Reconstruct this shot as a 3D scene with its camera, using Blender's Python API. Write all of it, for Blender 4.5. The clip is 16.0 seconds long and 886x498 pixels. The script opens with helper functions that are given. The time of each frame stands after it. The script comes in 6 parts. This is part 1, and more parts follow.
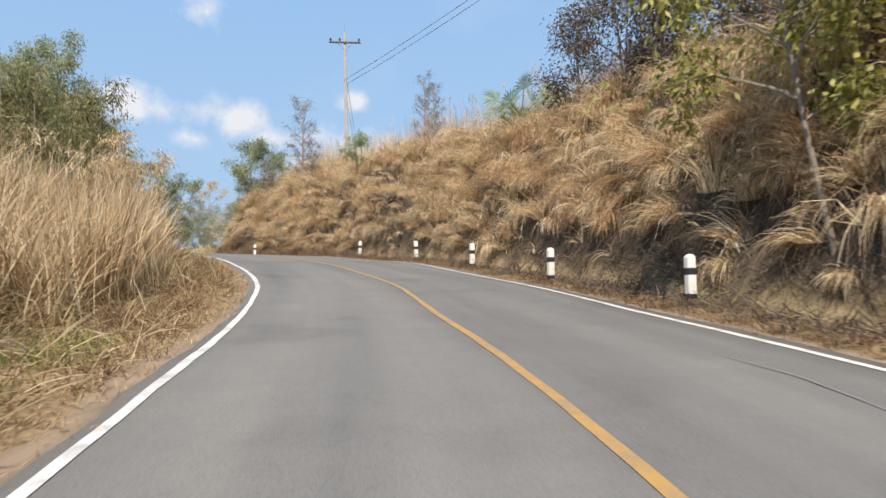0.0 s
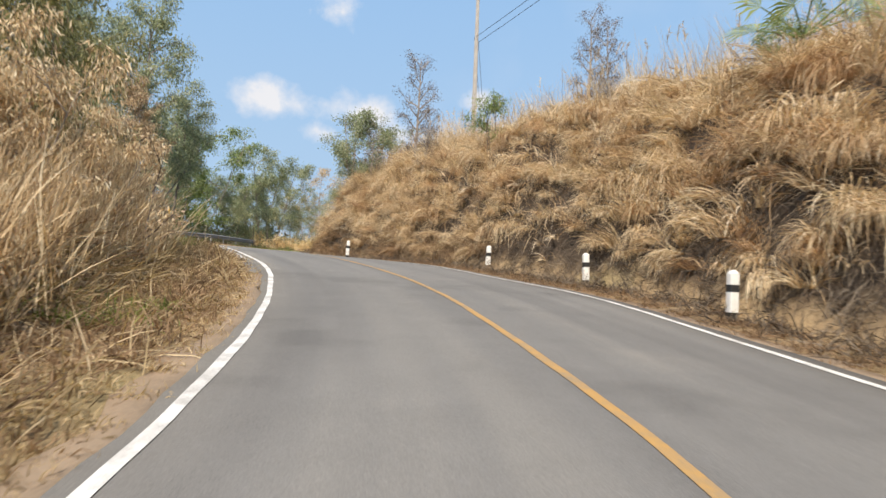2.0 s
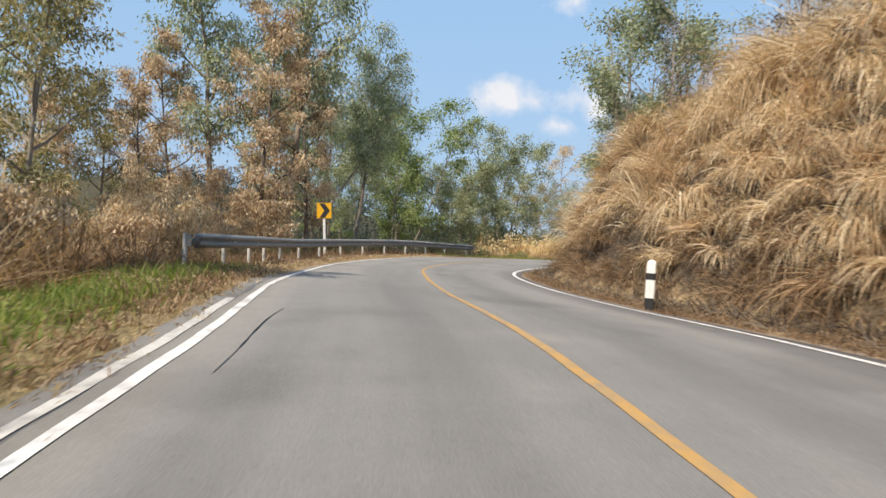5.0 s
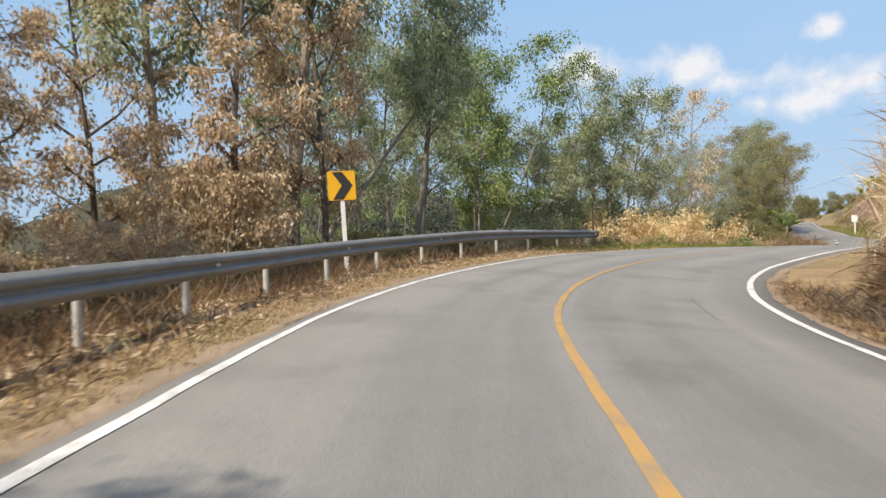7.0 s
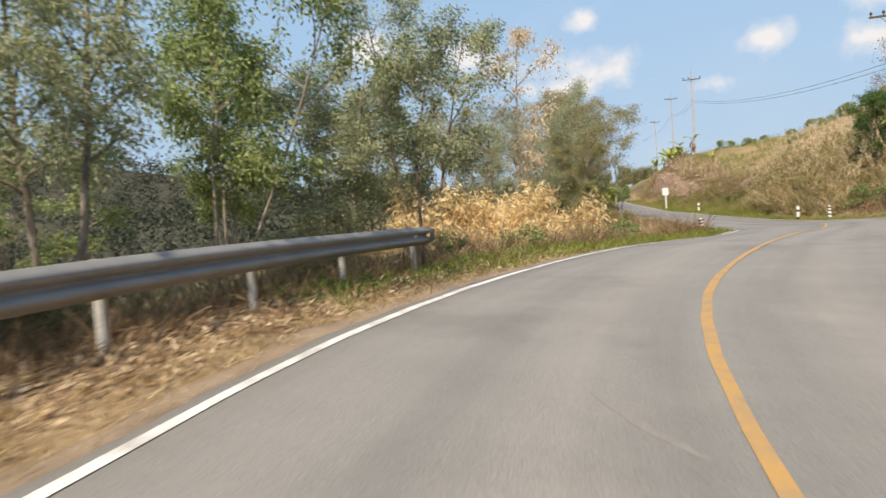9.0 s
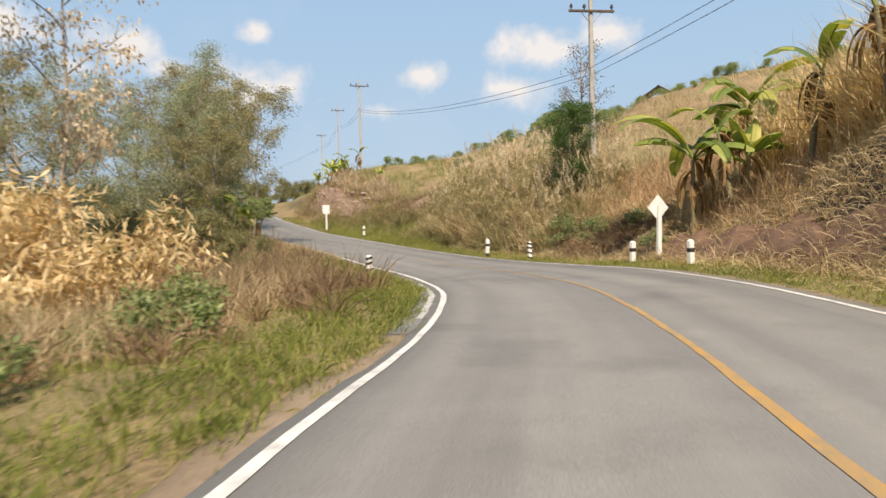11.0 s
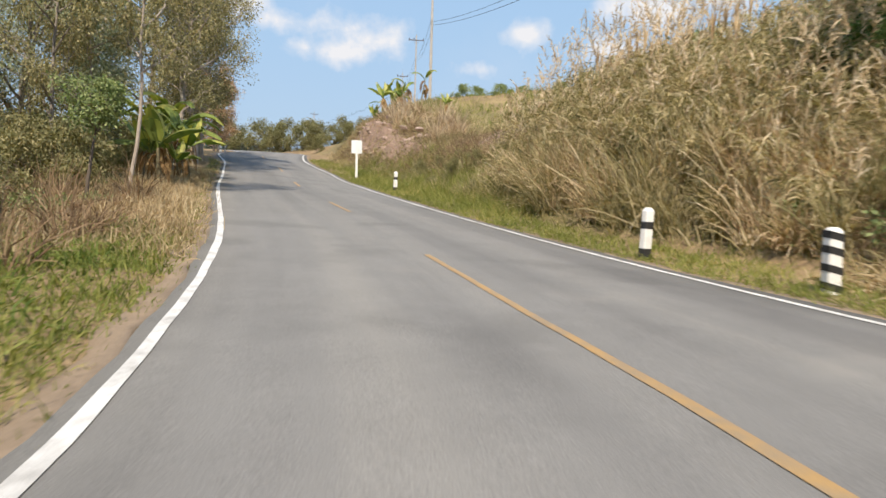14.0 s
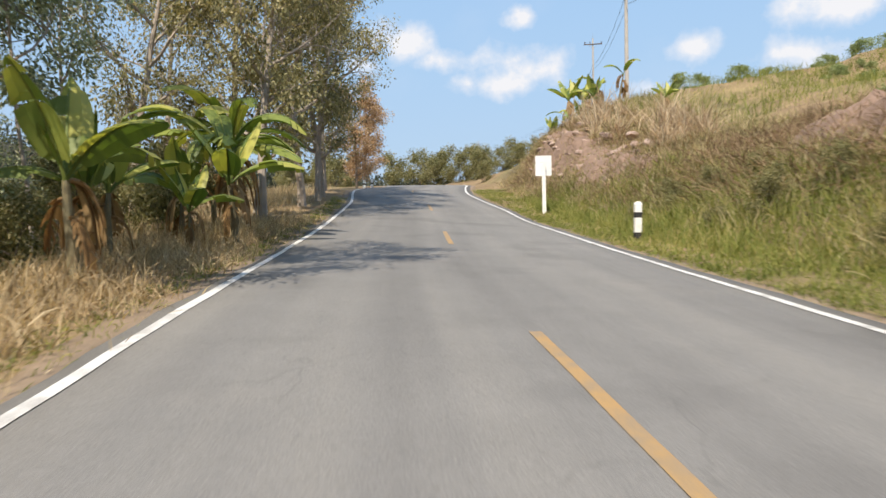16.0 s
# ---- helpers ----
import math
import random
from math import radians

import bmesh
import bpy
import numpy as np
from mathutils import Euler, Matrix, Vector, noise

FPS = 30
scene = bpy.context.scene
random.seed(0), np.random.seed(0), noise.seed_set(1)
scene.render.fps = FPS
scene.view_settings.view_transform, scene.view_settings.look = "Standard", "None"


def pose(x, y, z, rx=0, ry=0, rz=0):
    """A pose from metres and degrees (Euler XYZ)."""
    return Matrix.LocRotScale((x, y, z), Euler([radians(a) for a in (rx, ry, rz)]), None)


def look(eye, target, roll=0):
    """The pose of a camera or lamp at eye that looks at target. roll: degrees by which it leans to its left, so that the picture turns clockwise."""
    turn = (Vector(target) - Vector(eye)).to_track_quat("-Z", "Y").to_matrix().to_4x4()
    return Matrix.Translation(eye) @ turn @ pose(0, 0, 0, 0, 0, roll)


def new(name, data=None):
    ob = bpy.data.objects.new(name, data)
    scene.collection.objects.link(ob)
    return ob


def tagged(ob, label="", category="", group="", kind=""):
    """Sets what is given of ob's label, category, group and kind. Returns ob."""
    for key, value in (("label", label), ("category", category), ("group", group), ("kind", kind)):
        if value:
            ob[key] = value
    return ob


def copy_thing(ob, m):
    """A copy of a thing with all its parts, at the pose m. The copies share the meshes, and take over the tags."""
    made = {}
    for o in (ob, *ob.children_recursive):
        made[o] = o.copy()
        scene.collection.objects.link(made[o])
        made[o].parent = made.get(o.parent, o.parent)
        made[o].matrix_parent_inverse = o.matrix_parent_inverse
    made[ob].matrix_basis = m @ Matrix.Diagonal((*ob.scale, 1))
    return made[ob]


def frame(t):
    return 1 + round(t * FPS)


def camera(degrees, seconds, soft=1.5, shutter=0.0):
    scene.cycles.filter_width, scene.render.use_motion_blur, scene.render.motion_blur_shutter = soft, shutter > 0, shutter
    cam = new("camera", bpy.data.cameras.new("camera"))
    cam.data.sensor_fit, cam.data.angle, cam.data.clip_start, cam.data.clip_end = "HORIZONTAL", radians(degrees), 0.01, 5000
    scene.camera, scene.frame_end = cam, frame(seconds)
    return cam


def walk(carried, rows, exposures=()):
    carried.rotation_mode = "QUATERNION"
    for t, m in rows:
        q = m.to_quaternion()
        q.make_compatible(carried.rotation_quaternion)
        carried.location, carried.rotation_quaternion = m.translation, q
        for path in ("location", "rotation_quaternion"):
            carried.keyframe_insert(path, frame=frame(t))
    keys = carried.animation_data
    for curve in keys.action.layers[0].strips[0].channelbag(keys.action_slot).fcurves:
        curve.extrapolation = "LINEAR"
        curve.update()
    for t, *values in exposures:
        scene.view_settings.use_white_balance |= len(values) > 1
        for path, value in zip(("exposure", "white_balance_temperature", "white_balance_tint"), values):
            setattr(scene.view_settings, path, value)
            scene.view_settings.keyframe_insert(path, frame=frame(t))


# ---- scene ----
cam = camera(66.0, 16.0, soft=1.5, shutter=0.25)
PATH = [
    (0, (0.024, 0.008, 1.201), (0.025, 9.992, 1.773), -1.51),
    (0.5, (-0.275, 2.667, 1.413), (-0.582, 12.645, 1.997), -0.63),
    (1, (-0.624, 5.380, 1.678), (-1.310, 15.338, 2.287), 0.12),
    (1.5, (-1.042, 8.079, 1.944), (-2.275, 17.986, 2.525), 0.87),
    (2, (-1.716, 10.988, 2.203), (-3.404, 20.829, 2.756), 2.21),
    (2.5, (-2.457, 13.886, 2.460), (-4.545, 23.652, 2.985), 3.64),
    (3, (-3.346, 16.975, 2.721), (-5.882, 26.638, 3.159), 4.64),
    (3.5, (-4.392, 20.150, 2.994), (-7.507, 29.644, 3.399), 4.73),
    (4, (-5.610, 23.226, 3.286), (-9.319, 32.503, 3.721), 3.76),
    (4.5, (-7.014, 26.126, 3.572), (-11.441, 35.085, 3.935), 2.71),
    (5, (-8.622, 29.172, 3.857), (-13.582, 37.848, 4.207), 1.26),
    (5.2, (-9.308, 30.307, 3.961), (-14.400, 38.906, 4.313), 0.55),
    (5.5, (-10.372, 32.005, 4.113), (-15.680, 40.474, 4.440), -0.16),
    (6, (-12.239, 34.832, 4.352), (-17.905, 43.069, 4.587), -0.70),
    (6.5, (-14.205, 37.679, 4.583), (-20.128, 45.735, 4.712), -1.01),
    (7, (-16.249, 40.578, 4.810), (-22.243, 48.582, 4.867), -1.29),
    (7.3, (-17.494, 42.369, 4.936), (-23.397, 50.441, 4.989), -1.27),
    (7.5, (-18.331, 43.592, 5.012), (-24.106, 51.756, 5.086), -1.04),
    (7.8, (-19.516, 45.489, 5.124), (-24.971, 53.870, 5.196), -1.50),
    (8, (-20.251, 46.808, 5.196), (-25.454, 55.347, 5.214), -2.17),
    (8.5, (-21.838, 50.315, 5.370), (-26.253, 59.285, 5.173), -3.39),
    (9, (-23.128, 54.237, 5.530), (-26.512, 63.642, 5.212), -3.98),
    (9.5, (-23.883, 58.270, 5.708), (-26.041, 68.028, 5.361), -4.44),
    (10, (-23.968, 62.451, 5.837), (-24.700, 72.419, 5.498), -3.56),
    (10.2, (-23.889, 64.006, 5.875), (-24.099, 73.999, 5.568), -3.31),
    (10.5, (-23.646, 66.240, 5.921), (-23.177, 76.225, 5.632), -2.58),
    (11, (-22.990, 69.746, 5.970), (-21.665, 79.653, 5.634), -1.37),
    (11.5, (-22.177, 73.075, 5.979), (-20.329, 82.892, 5.521), -0.60),
    (12, (-21.367, 76.319, 5.942), (-19.309, 86.084, 5.309), 0.02),
    (12.3, (-20.959, 78.269, 5.895), (-18.916, 88.029, 5.142), 0.63),
    (12.5, (-20.737, 79.582, 5.853), (-18.764, 89.350, 5.015), 1.22),
    (13, (-20.280, 82.901, 5.734), (-18.653, 92.718, 4.744), 1.98),
    (13.5, (-20.079, 86.407, 5.647), (-19.174, 96.313, 4.616), 1.94),
    (14, (-20.037, 89.932, 5.563), (-20.016, 99.890, 4.643), 1.81),
    (14.5, (-20.254, 93.422, 5.587), (-20.979, 103.370, 4.866), 1.33),
    (15, (-20.779, 96.998, 5.664), (-22.229, 106.882, 5.204), 0.03),
    (15.5, (-21.572, 100.360, 5.781), (-23.506, 110.161, 5.334), -1.12),
    (16, (-22.629, 103.872, 5.946), (-25.043, 113.563, 5.433), -1.41),
]
# seconds, stops, white balance: the picture turns warmer round the second bend
EXPOSURES = [(0, 0.49, 6450, 10), (2, 0.51, 6650, 10), (8, 0.54, 6600, 10), (10, 0.51, 7400, 12), (13, 0.51, 6750, 10), (16, 0.58, 6650, 10)]
walk(cam, [(t, look(eye, target, roll)) for t, eye, target, roll in PATH], EXPOSURES)

# ---- world, sun and sky ----
SUN_FROM = Vector((-0.07, -0.64, 0.77)).normalized()
sun_elev = math.asin(SUN_FROM.z)
sun_az = math.atan2(SUN_FROM.x, SUN_FROM.y)

world = bpy.data.worlds.new("sky")
scene.world = world
world.use_nodes = True
wt = world.node_tree
wt.nodes.clear()


def wmath(op, a, b=None, c=None, clamp=False):
    n = wt.nodes.new("ShaderNodeMath")
    n.operation, n.use_clamp = op, clamp
    for i, v in enumerate((a, b, c)):
        if v is None:
            continue
        if isinstance(v, (int, float)):
            n.inputs[i].default_value = v
        else:
            wt.links.new(v, n.inputs[i])
    return n.outputs[0]


sky = wt.nodes.new("ShaderNodeTexSky")
sky.sky_type, sky.sun_disc = "NISHITA", False
sky.sun_elevation, sky.sun_rotation = sun_elev, sun_az
sky.altitude, sky.air_density, sky.dust_density, sky.ozone_density = 600, 1.0, 0.7, 2.2
tex = wt.nodes.new("ShaderNodeTexCoord")
sep = wt.nodes.new("ShaderNodeSeparateXYZ")
wt.links.new(tex.outputs["Generated"], sep.inputs[0])
azim = wmath("MULTIPLY", wmath("ARCTAN2", wmath("MULTIPLY", sep.outputs[0], -1.0), sep.outputs[1]), 57.2958)
elev = wmath("MULTIPLY", wmath("ARCSINE", sep.outputs[2]), 57.2958)
puff = wt.nodes.new("ShaderNodeTexNoise")
puff.inputs["Scale"].default_value, puff.inputs["Detail"].default_value = 17.0, 9.0
puff.inputs["Roughness"].default_value = 0.58
wt.links.new(tex.outputs["Generated"], puff.inputs["Vector"])
wide = wt.nodes.new("ShaderNodeTexNoise")
wide.inputs["Scale"].default_value, wide.inputs["Detail"].default_value = 5.0, 5.0
wt.links.new(tex.outputs["Generated"], wide.inputs["Vector"])
# fair-weather cumulus low over the hills: bearing to the left of north, height, half width, half height, density
CLOUDS = [
    (17.0, 14.0, 2.8, 1.5, 1.0), (13.0, 12.4, 3.4, 1.1, 0.75), (24.4, 14.3, 2.6, 1.4, 0.95), (20.0, 12.2, 2.4, 0.9, 0.6),
    (19.0, 21.8, 1.7, 1.2, 0.75), (8.2, 10.4, 3.6, 1.2, 1.0), (5.6, 11.4, 2.4, 1.5, 1.0), (6.8, 15.6, 1.4, 0.7, 0.85),
    (-1.9, 9.4, 1.8, 0.9, 0.85), (-6.2, 12.1, 1.9, 1.3, 0.95), (-12.6, 10.9, 3.6, 1.2, 0.9), (-16.2, 13.9, 3.6, 1.5, 1.0),
    (-20.9, 14.6, 3.0, 1.4, 0.9), (11.6, 10.6, 2.2, 0.9, 0.7),
]
cover = None
for az, el, wa, we, dens in CLOUDS:
    dx = wmath("DIVIDE", wmath("SUBTRACT", azim, az), wa * 1.2)
    dy = wmath("DIVIDE", wmath("SUBTRACT", elev, el), we * 1.25)
    # heaped top, base that thins out into the haze
    dy = wmath("MULTIPLY", dy, wmath("ADD", 1.0, wmath("MULTIPLY", wmath("LESS_THAN", dy, 0.0), -0.25)))
    r = wmath("SQRT", wmath("ADD", wmath("MULTIPLY", dx, dx), wmath("MULTIPLY", dy, dy)))
    under = wmath("MULTIPLY", wmath("MINIMUM", dy, 0.0), 0.55)
    lobe = wmath("MULTIPLY", wmath("ADD", wmath("SUBTRACT", 1.7, r), under), dens)
    cover = lobe if cover is None else wmath("MAXIMUM", cover, lobe)
lump = wmath("ADD", cover, wmath("MULTIPLY", wmath("SUBTRACT", puff.outputs["Fac"], 0.50), 3.0))
thick = wmath("MULTIPLY", wmath("SUBTRACT", lump, 0.50), 1.15, clamp=True)
haze_cloud = wmath("MULTIPLY", wmath("SUBTRACT", wide.outputs["Fac"], 0.55), 0.9, clamp=True)
thick = wmath("MAXIMUM", wmath("MULTIPLY", thick, 0.92), haze_cloud)
# dry-season haze: pale and even low down, clearer towards the zenith
def sky_ramp(fac, stops):
    n = wt.nodes.new("ShaderNodeValToRGB")
    e = n.color_ramp.elements
    while len(e) < len(stops):
        e.new(0.5)
    for k, (p, col) in zip(e, stops):
        k.position, k.color = p, (*col, 1)
    wt.links.new(fac, n.inputs[0])
    return n.outputs[0]


def sky_mix(fac, a, b):
    n = wt.nodes.new("ShaderNodeMix")
    n.data_type = "RGBA"
    for v, i in ((fac, 0), (a, 6), (b, 7)):
        if isinstance(v, tuple):
            n.inputs[i].default_value = (*v, 1)
        else:
            wt.links.new(v, n.inputs[i])
    return n.outputs[2]


height = wmath("DIVIDE", elev, 90.0, clamp=True)
haze = sky_ramp(height, [(0.0, (2.30, 3.05, 4.05)), (0.13, (2.10, 3.10, 4.35)), (0.30, (1.75, 3.00, 4.70))])
veil = sky_ramp(height, [(0.0, (0.95, 0.95, 0.95)), (0.25, (0.85, 0.85, 0.85)), (0.7, (0.2, 0.2, 0.2))])
clear = sky_mix(veil, sky.outputs[0], haze)
cloud = sky_mix(thick, (3.5, 3.95, 4.7), (4.75, 4.70, 4.80))
sky_colour = sky_mix(thick, clear, cloud)
back = wt.nodes.new("ShaderNodeBackground")
back.inputs["Strength"].default_value = 0.135
wt.links.new(sky_colour, back.inputs["Color"])
wout = wt.nodes.new("ShaderNodeOutputWorld")
wt.links.new(back.outputs[0], wout.inputs[0])

lamp = bpy.data.lights.new("sun", "SUN")
lamp.energy, lamp.angle, lamp.color = 4.6, radians(0.5), (1.0, 0.90, 0.76)
new("sun", lamp).matrix_world = look(SUN_FROM * 60, (0, 0, 0))

# ---- materials ----
def material(name, rough=0.8, metal=0.0, spec=0.3):
    m = bpy.data.materials.new(name)
    m.use_nodes = True
    b = m.node_tree.nodes["Principled BSDF"]
    b.inputs["Roughness"].default_value, b.inputs["Metallic"].default_value = rough, metal
    b.inputs["Specular IOR Level"].default_value = spec
    return m, m.node_tree, b


def noise_of(nt, scale, detail=6.0, rough=0.6, coords="Object", stretch=None):
    c = nt.nodes.new("ShaderNodeTexCoord")
    n = nt.nodes.new("ShaderNodeTexNoise")
    n.inputs["Scale"].default_value, n.inputs["Detail"].default_value = scale, detail
    n.inputs["Roughness"].default_value = rough
    src = c.outputs[coords]
    if stretch:
        mp = nt.nodes.new("ShaderNodeMapping")
        mp.inputs["Scale"].default_value = stretch
        nt.links.new(src, mp.inputs[0])
        src = mp.outputs[0]
    nt.links.new(src, n.inputs["Vector"])
    return n.outputs["Fac"]


def ramp(nt, fac, stops):
    r = nt.nodes.new("ShaderNodeValToRGB")
    e = r.color_ramp.elements
    while len(e) < len(stops):
        e.new(0.5)
    for k, (p, col) in zip(e, stops):
        k.position, k.color = p, (*col, 1)
    nt.links.new(fac, r.inputs[0])
    return r.outputs[0]


def blend(nt, fac, a, b, mode="MIX"):
    n = nt.nodes.new("ShaderNodeMix")
    n.data_type, n.blend_type = "RGBA", mode
    for v, i in ((fac, 0), (a, 6), (b, 7)):
        if isinstance(v, (int, float)):
            n.inputs[i].default_value = v
        elif isinstance(v, tuple):
            n.inputs[i].default_value = (*v, 1)
        else:
            nt.links.new(v, n.inputs[i])
    return n.outputs[2]


def relief(nt, b, fac, strength, dist):
    n = nt.nodes.new("ShaderNodeBump")
    n.inputs["Strength"].default_value, n.inputs["Distance"].default_value = strength, dist
    nt.links.new(fac, n.inputs["Height"])
    nt.links.new(n.outputs[0], b.inputs["Normal"])


def plain(name, light, dark, scale=6.0, rough=0.7, metal=0.0, spec=0.3, bump=0.2, fine=60.0):
    """A surface that varies between two colours, with coarse stains and fine grain."""
    m, nt, b = material(name, rough, metal, spec)
    stain, grain = noise_of(nt, scale), noise_of(nt, fine, 4.0)
    col = ramp(nt, stain, [(0.3, dark), (0.7, light)])
    col = blend(nt, 0.35, col, ramp(nt, grain, [(0.3, tuple(v * 0.6 for v in light)), (0.7, tuple(min(1, v * 1.25) for v in light))]))
    nt.links.new(col, b.inputs["Base Color"])
    relief(nt, b, grain, bump, 0.01)
    return m


def foliage(name, stops, through_col, rough=0.6, gloss=0.25, patch=0.35):
    """Leaves: each leaf takes its own colour from the ramp; light passes through them."""
    m, nt, b = material(name, rough, 0.0, gloss)
    geo = nt.nodes.new("ShaderNodeNewGeometry")
    big = noise_of(nt, patch, 3.0)
    add = nt.nodes.new("ShaderNodeMath")
    add.operation = "MULTIPLY_ADD"
    nt.links.new(big, add.inputs[0])
    add.inputs[1].default_value = 0.9
    sub = nt.nodes.new("ShaderNodeMath")
    sub.operation = "MULTIPLY_ADD"
    nt.links.new(geo.outputs["Random Per Island"], sub.inputs[0])
    sub.inputs[1].default_value, sub.inputs[2].default_value = 0.7, -0.3
    nt.links.new(sub.outputs[0], add.inputs[2])
    col = ramp(nt, add.outputs[0], stops)
    nt.links.new(col, b.inputs["Base Color"])
    tr = nt.nodes.new("ShaderNodeBsdfTranslucent")
    nt.links.new(blend(nt, 1.0, col, through_col, "MULTIPLY"), tr.inputs["Color"])
    mx = nt.nodes.new("ShaderNodeMixShader")
    mx.inputs[0].default_value = 0.42
    out = nt.nodes["Material Output"]
    nt.links.new(b.outputs[0], mx.inputs[1])
    nt.links.new(tr.outputs[0], mx.inputs[2])
    nt.links.new(mx.outputs[0], out.inputs[0])
    return m


def asphalt_material():
    m, nt, b = material("asphalt", 0.85, 0.0, 0.25)
    coarse, mid, fine = noise_of(nt, 0.22, 5.0), noise_of(nt, 1.6, 6.0), noise_of(nt, 90.0, 3.0)
    col = ramp(nt, coarse, [(0.25, (0.138, 0.134, 0.127)), (0.75, (0.196, 0.190, 0.180))])
    col = blend(nt, 0.3, col, ramp(nt, mid, [(0.3, (0.125, 0.121, 0.116)), (0.7, (0.21, 0.204, 0.194))]))
    col = blend(nt, 0.4, col, ramp(nt, fine, [(0.35, (0.088, 0.085, 0.081)), (0.65, (0.27, 0.262, 0.248))]))
    # polished wheel tracks, dust along the middle and the edges, long stains; u across the road, v along it
    uv = nt.nodes.new("ShaderNodeAttribute")
    uv.attribute_name = "along"
    across = nt.nodes.new("ShaderNodeMapping")
    across.inputs["Scale"].default_value = (1.1, 0.035, 1)
    nt.links.new(uv.outputs["Vector"], across.inputs[0])
    lanes = nt.nodes.new("ShaderNodeTexNoise")
    lanes.inputs["Scale"].default_value, lanes.inputs["Detail"].default_value = 1.0, 5.0
    nt.links.new(across.outputs[0], lanes.inputs["Vector"])
    col = blend(nt, 0.75, col, ramp(nt, lanes.outputs["Fac"], [(0.32, (0.74, 0.74, 0.75)), (0.5, (1.0, 1.0, 1.0)), (0.68, (1.22, 1.20, 1.16))]), "MULTIPLY")
    blot = noise_of(nt, 0.55, 4.0, 0.5)
    col = blend(nt, 0.8, col, ramp(nt, blot, [(0.33, (0.80, 0.80, 0.80)), (0.45, (1, 1, 1)), (0.62, (1.0, 1.0, 1.0)), (0.75, (1.15, 1.13, 1.1))]), "MULTIPLY")
    # tone along the road: darkest before the first bend, lightest after it, then slightly darker
    axis = nt.nodes.new("ShaderNodeSeparateXYZ")
    nt.links.new(uv.outputs["Vector"], axis.inputs[0])
    tone_range = nt.nodes.new("ShaderNodeMapRange")
    for name, v in (("From Min", 0.0), ("From Max", 150.0), ("To Min", 0.0), ("To Max", 1.0)):
        tone_range.inputs[name].default_value = v
    nt.links.new(axis.outputs[1], tone_range.inputs["Value"])
    col = blend(nt, 1.0, col, ramp(nt, tone_range.outputs[0], [(0.17, (0.97, 0.97, 0.97)), (0.40, (1.22, 1.22, 1.22)), (0.52, (1.22, 1.22, 1.22)), (0.68, (1.12, 1.12, 1.12))]), "MULTIPLY")
    # hairline cracks
    v = nt.nodes.new("ShaderNodeTexVoronoi")
    v.feature = "DISTANCE_TO_EDGE"
    v.inputs["Scale"].default_value = 0.35
    c = nt.nodes.new("ShaderNodeTexCoord")
    warp = nt.nodes.new("ShaderNodeVectorMath")
    warp.operation = "ADD"
    wn = nt.nodes.new("ShaderNodeTexNoise")
    wn.inputs["Scale"].default_value = 1.2
    nt.links.new(c.outputs["Object"], wn.inputs["Vector"])
    nt.links.new(c.outputs["Object"], warp.inputs[0])
    nt.links.new(wn.outputs["Color"], warp.inputs[1])
    nt.links.new(warp.outputs[0], v.inputs["Vector"])
    gate = noise_of(nt, 0.12, 2.0)
    crack = nt.nodes.new("ShaderNodeMath")
    crack.operation = "LESS_THAN"
    nt.links.new(v.outputs["Distance"], crack.inputs[0])
    crack.inputs[1].default_value = 0.003
    gt = nt.nodes.new("ShaderNodeMath")
    gt.operation = "GREATER_THAN"
    nt.links.new(gate, gt.inputs[0])
    gt.inputs[1].default_value = 0.56
    both = nt.nodes.new("ShaderNodeMath")
    both.operation = "MULTIPLY"
    nt.links.new(crack.outputs[0], both.inputs[0])
    nt.links.new(gt.outputs[0], both.inputs[1])
    half = nt.nodes.new("ShaderNodeMath")
    half.operation = "MULTIPLY"
    nt.links.new(both.outputs[0], half.inputs[0])
    half.inputs[1].default_value = 0.16
    col = blend(nt, half.outputs[0], col, (0.06, 0.058, 0.055))
    nt.links.new(col, b.inputs["Base Color"])
    relief(nt, b, fine, 0.35, 0.006)
    return m


def paint_material(name, col_new, col_old):
    m, nt, b = material(name, 0.65, 0.0, 0.3)
    worn, grain = noise_of(nt, 3.0, 7.0, 0.7), noise_of(nt, 70.0, 3.0)
    col = ramp(nt, worn, [(0.36, col_old), (0.56, col_new), (0.8, tuple(v * 0.9 for v in col_new))])
    col = blend(nt, 0.3, col, ramp(nt, grain, [(0.3, tuple(v * 0.7 for v in col_old)), (0.6, col_new)]))
    nt.links.new(col, b.inputs["Base Color"])
    relief(nt, b, grain, 0.2, 0.004)
    return m


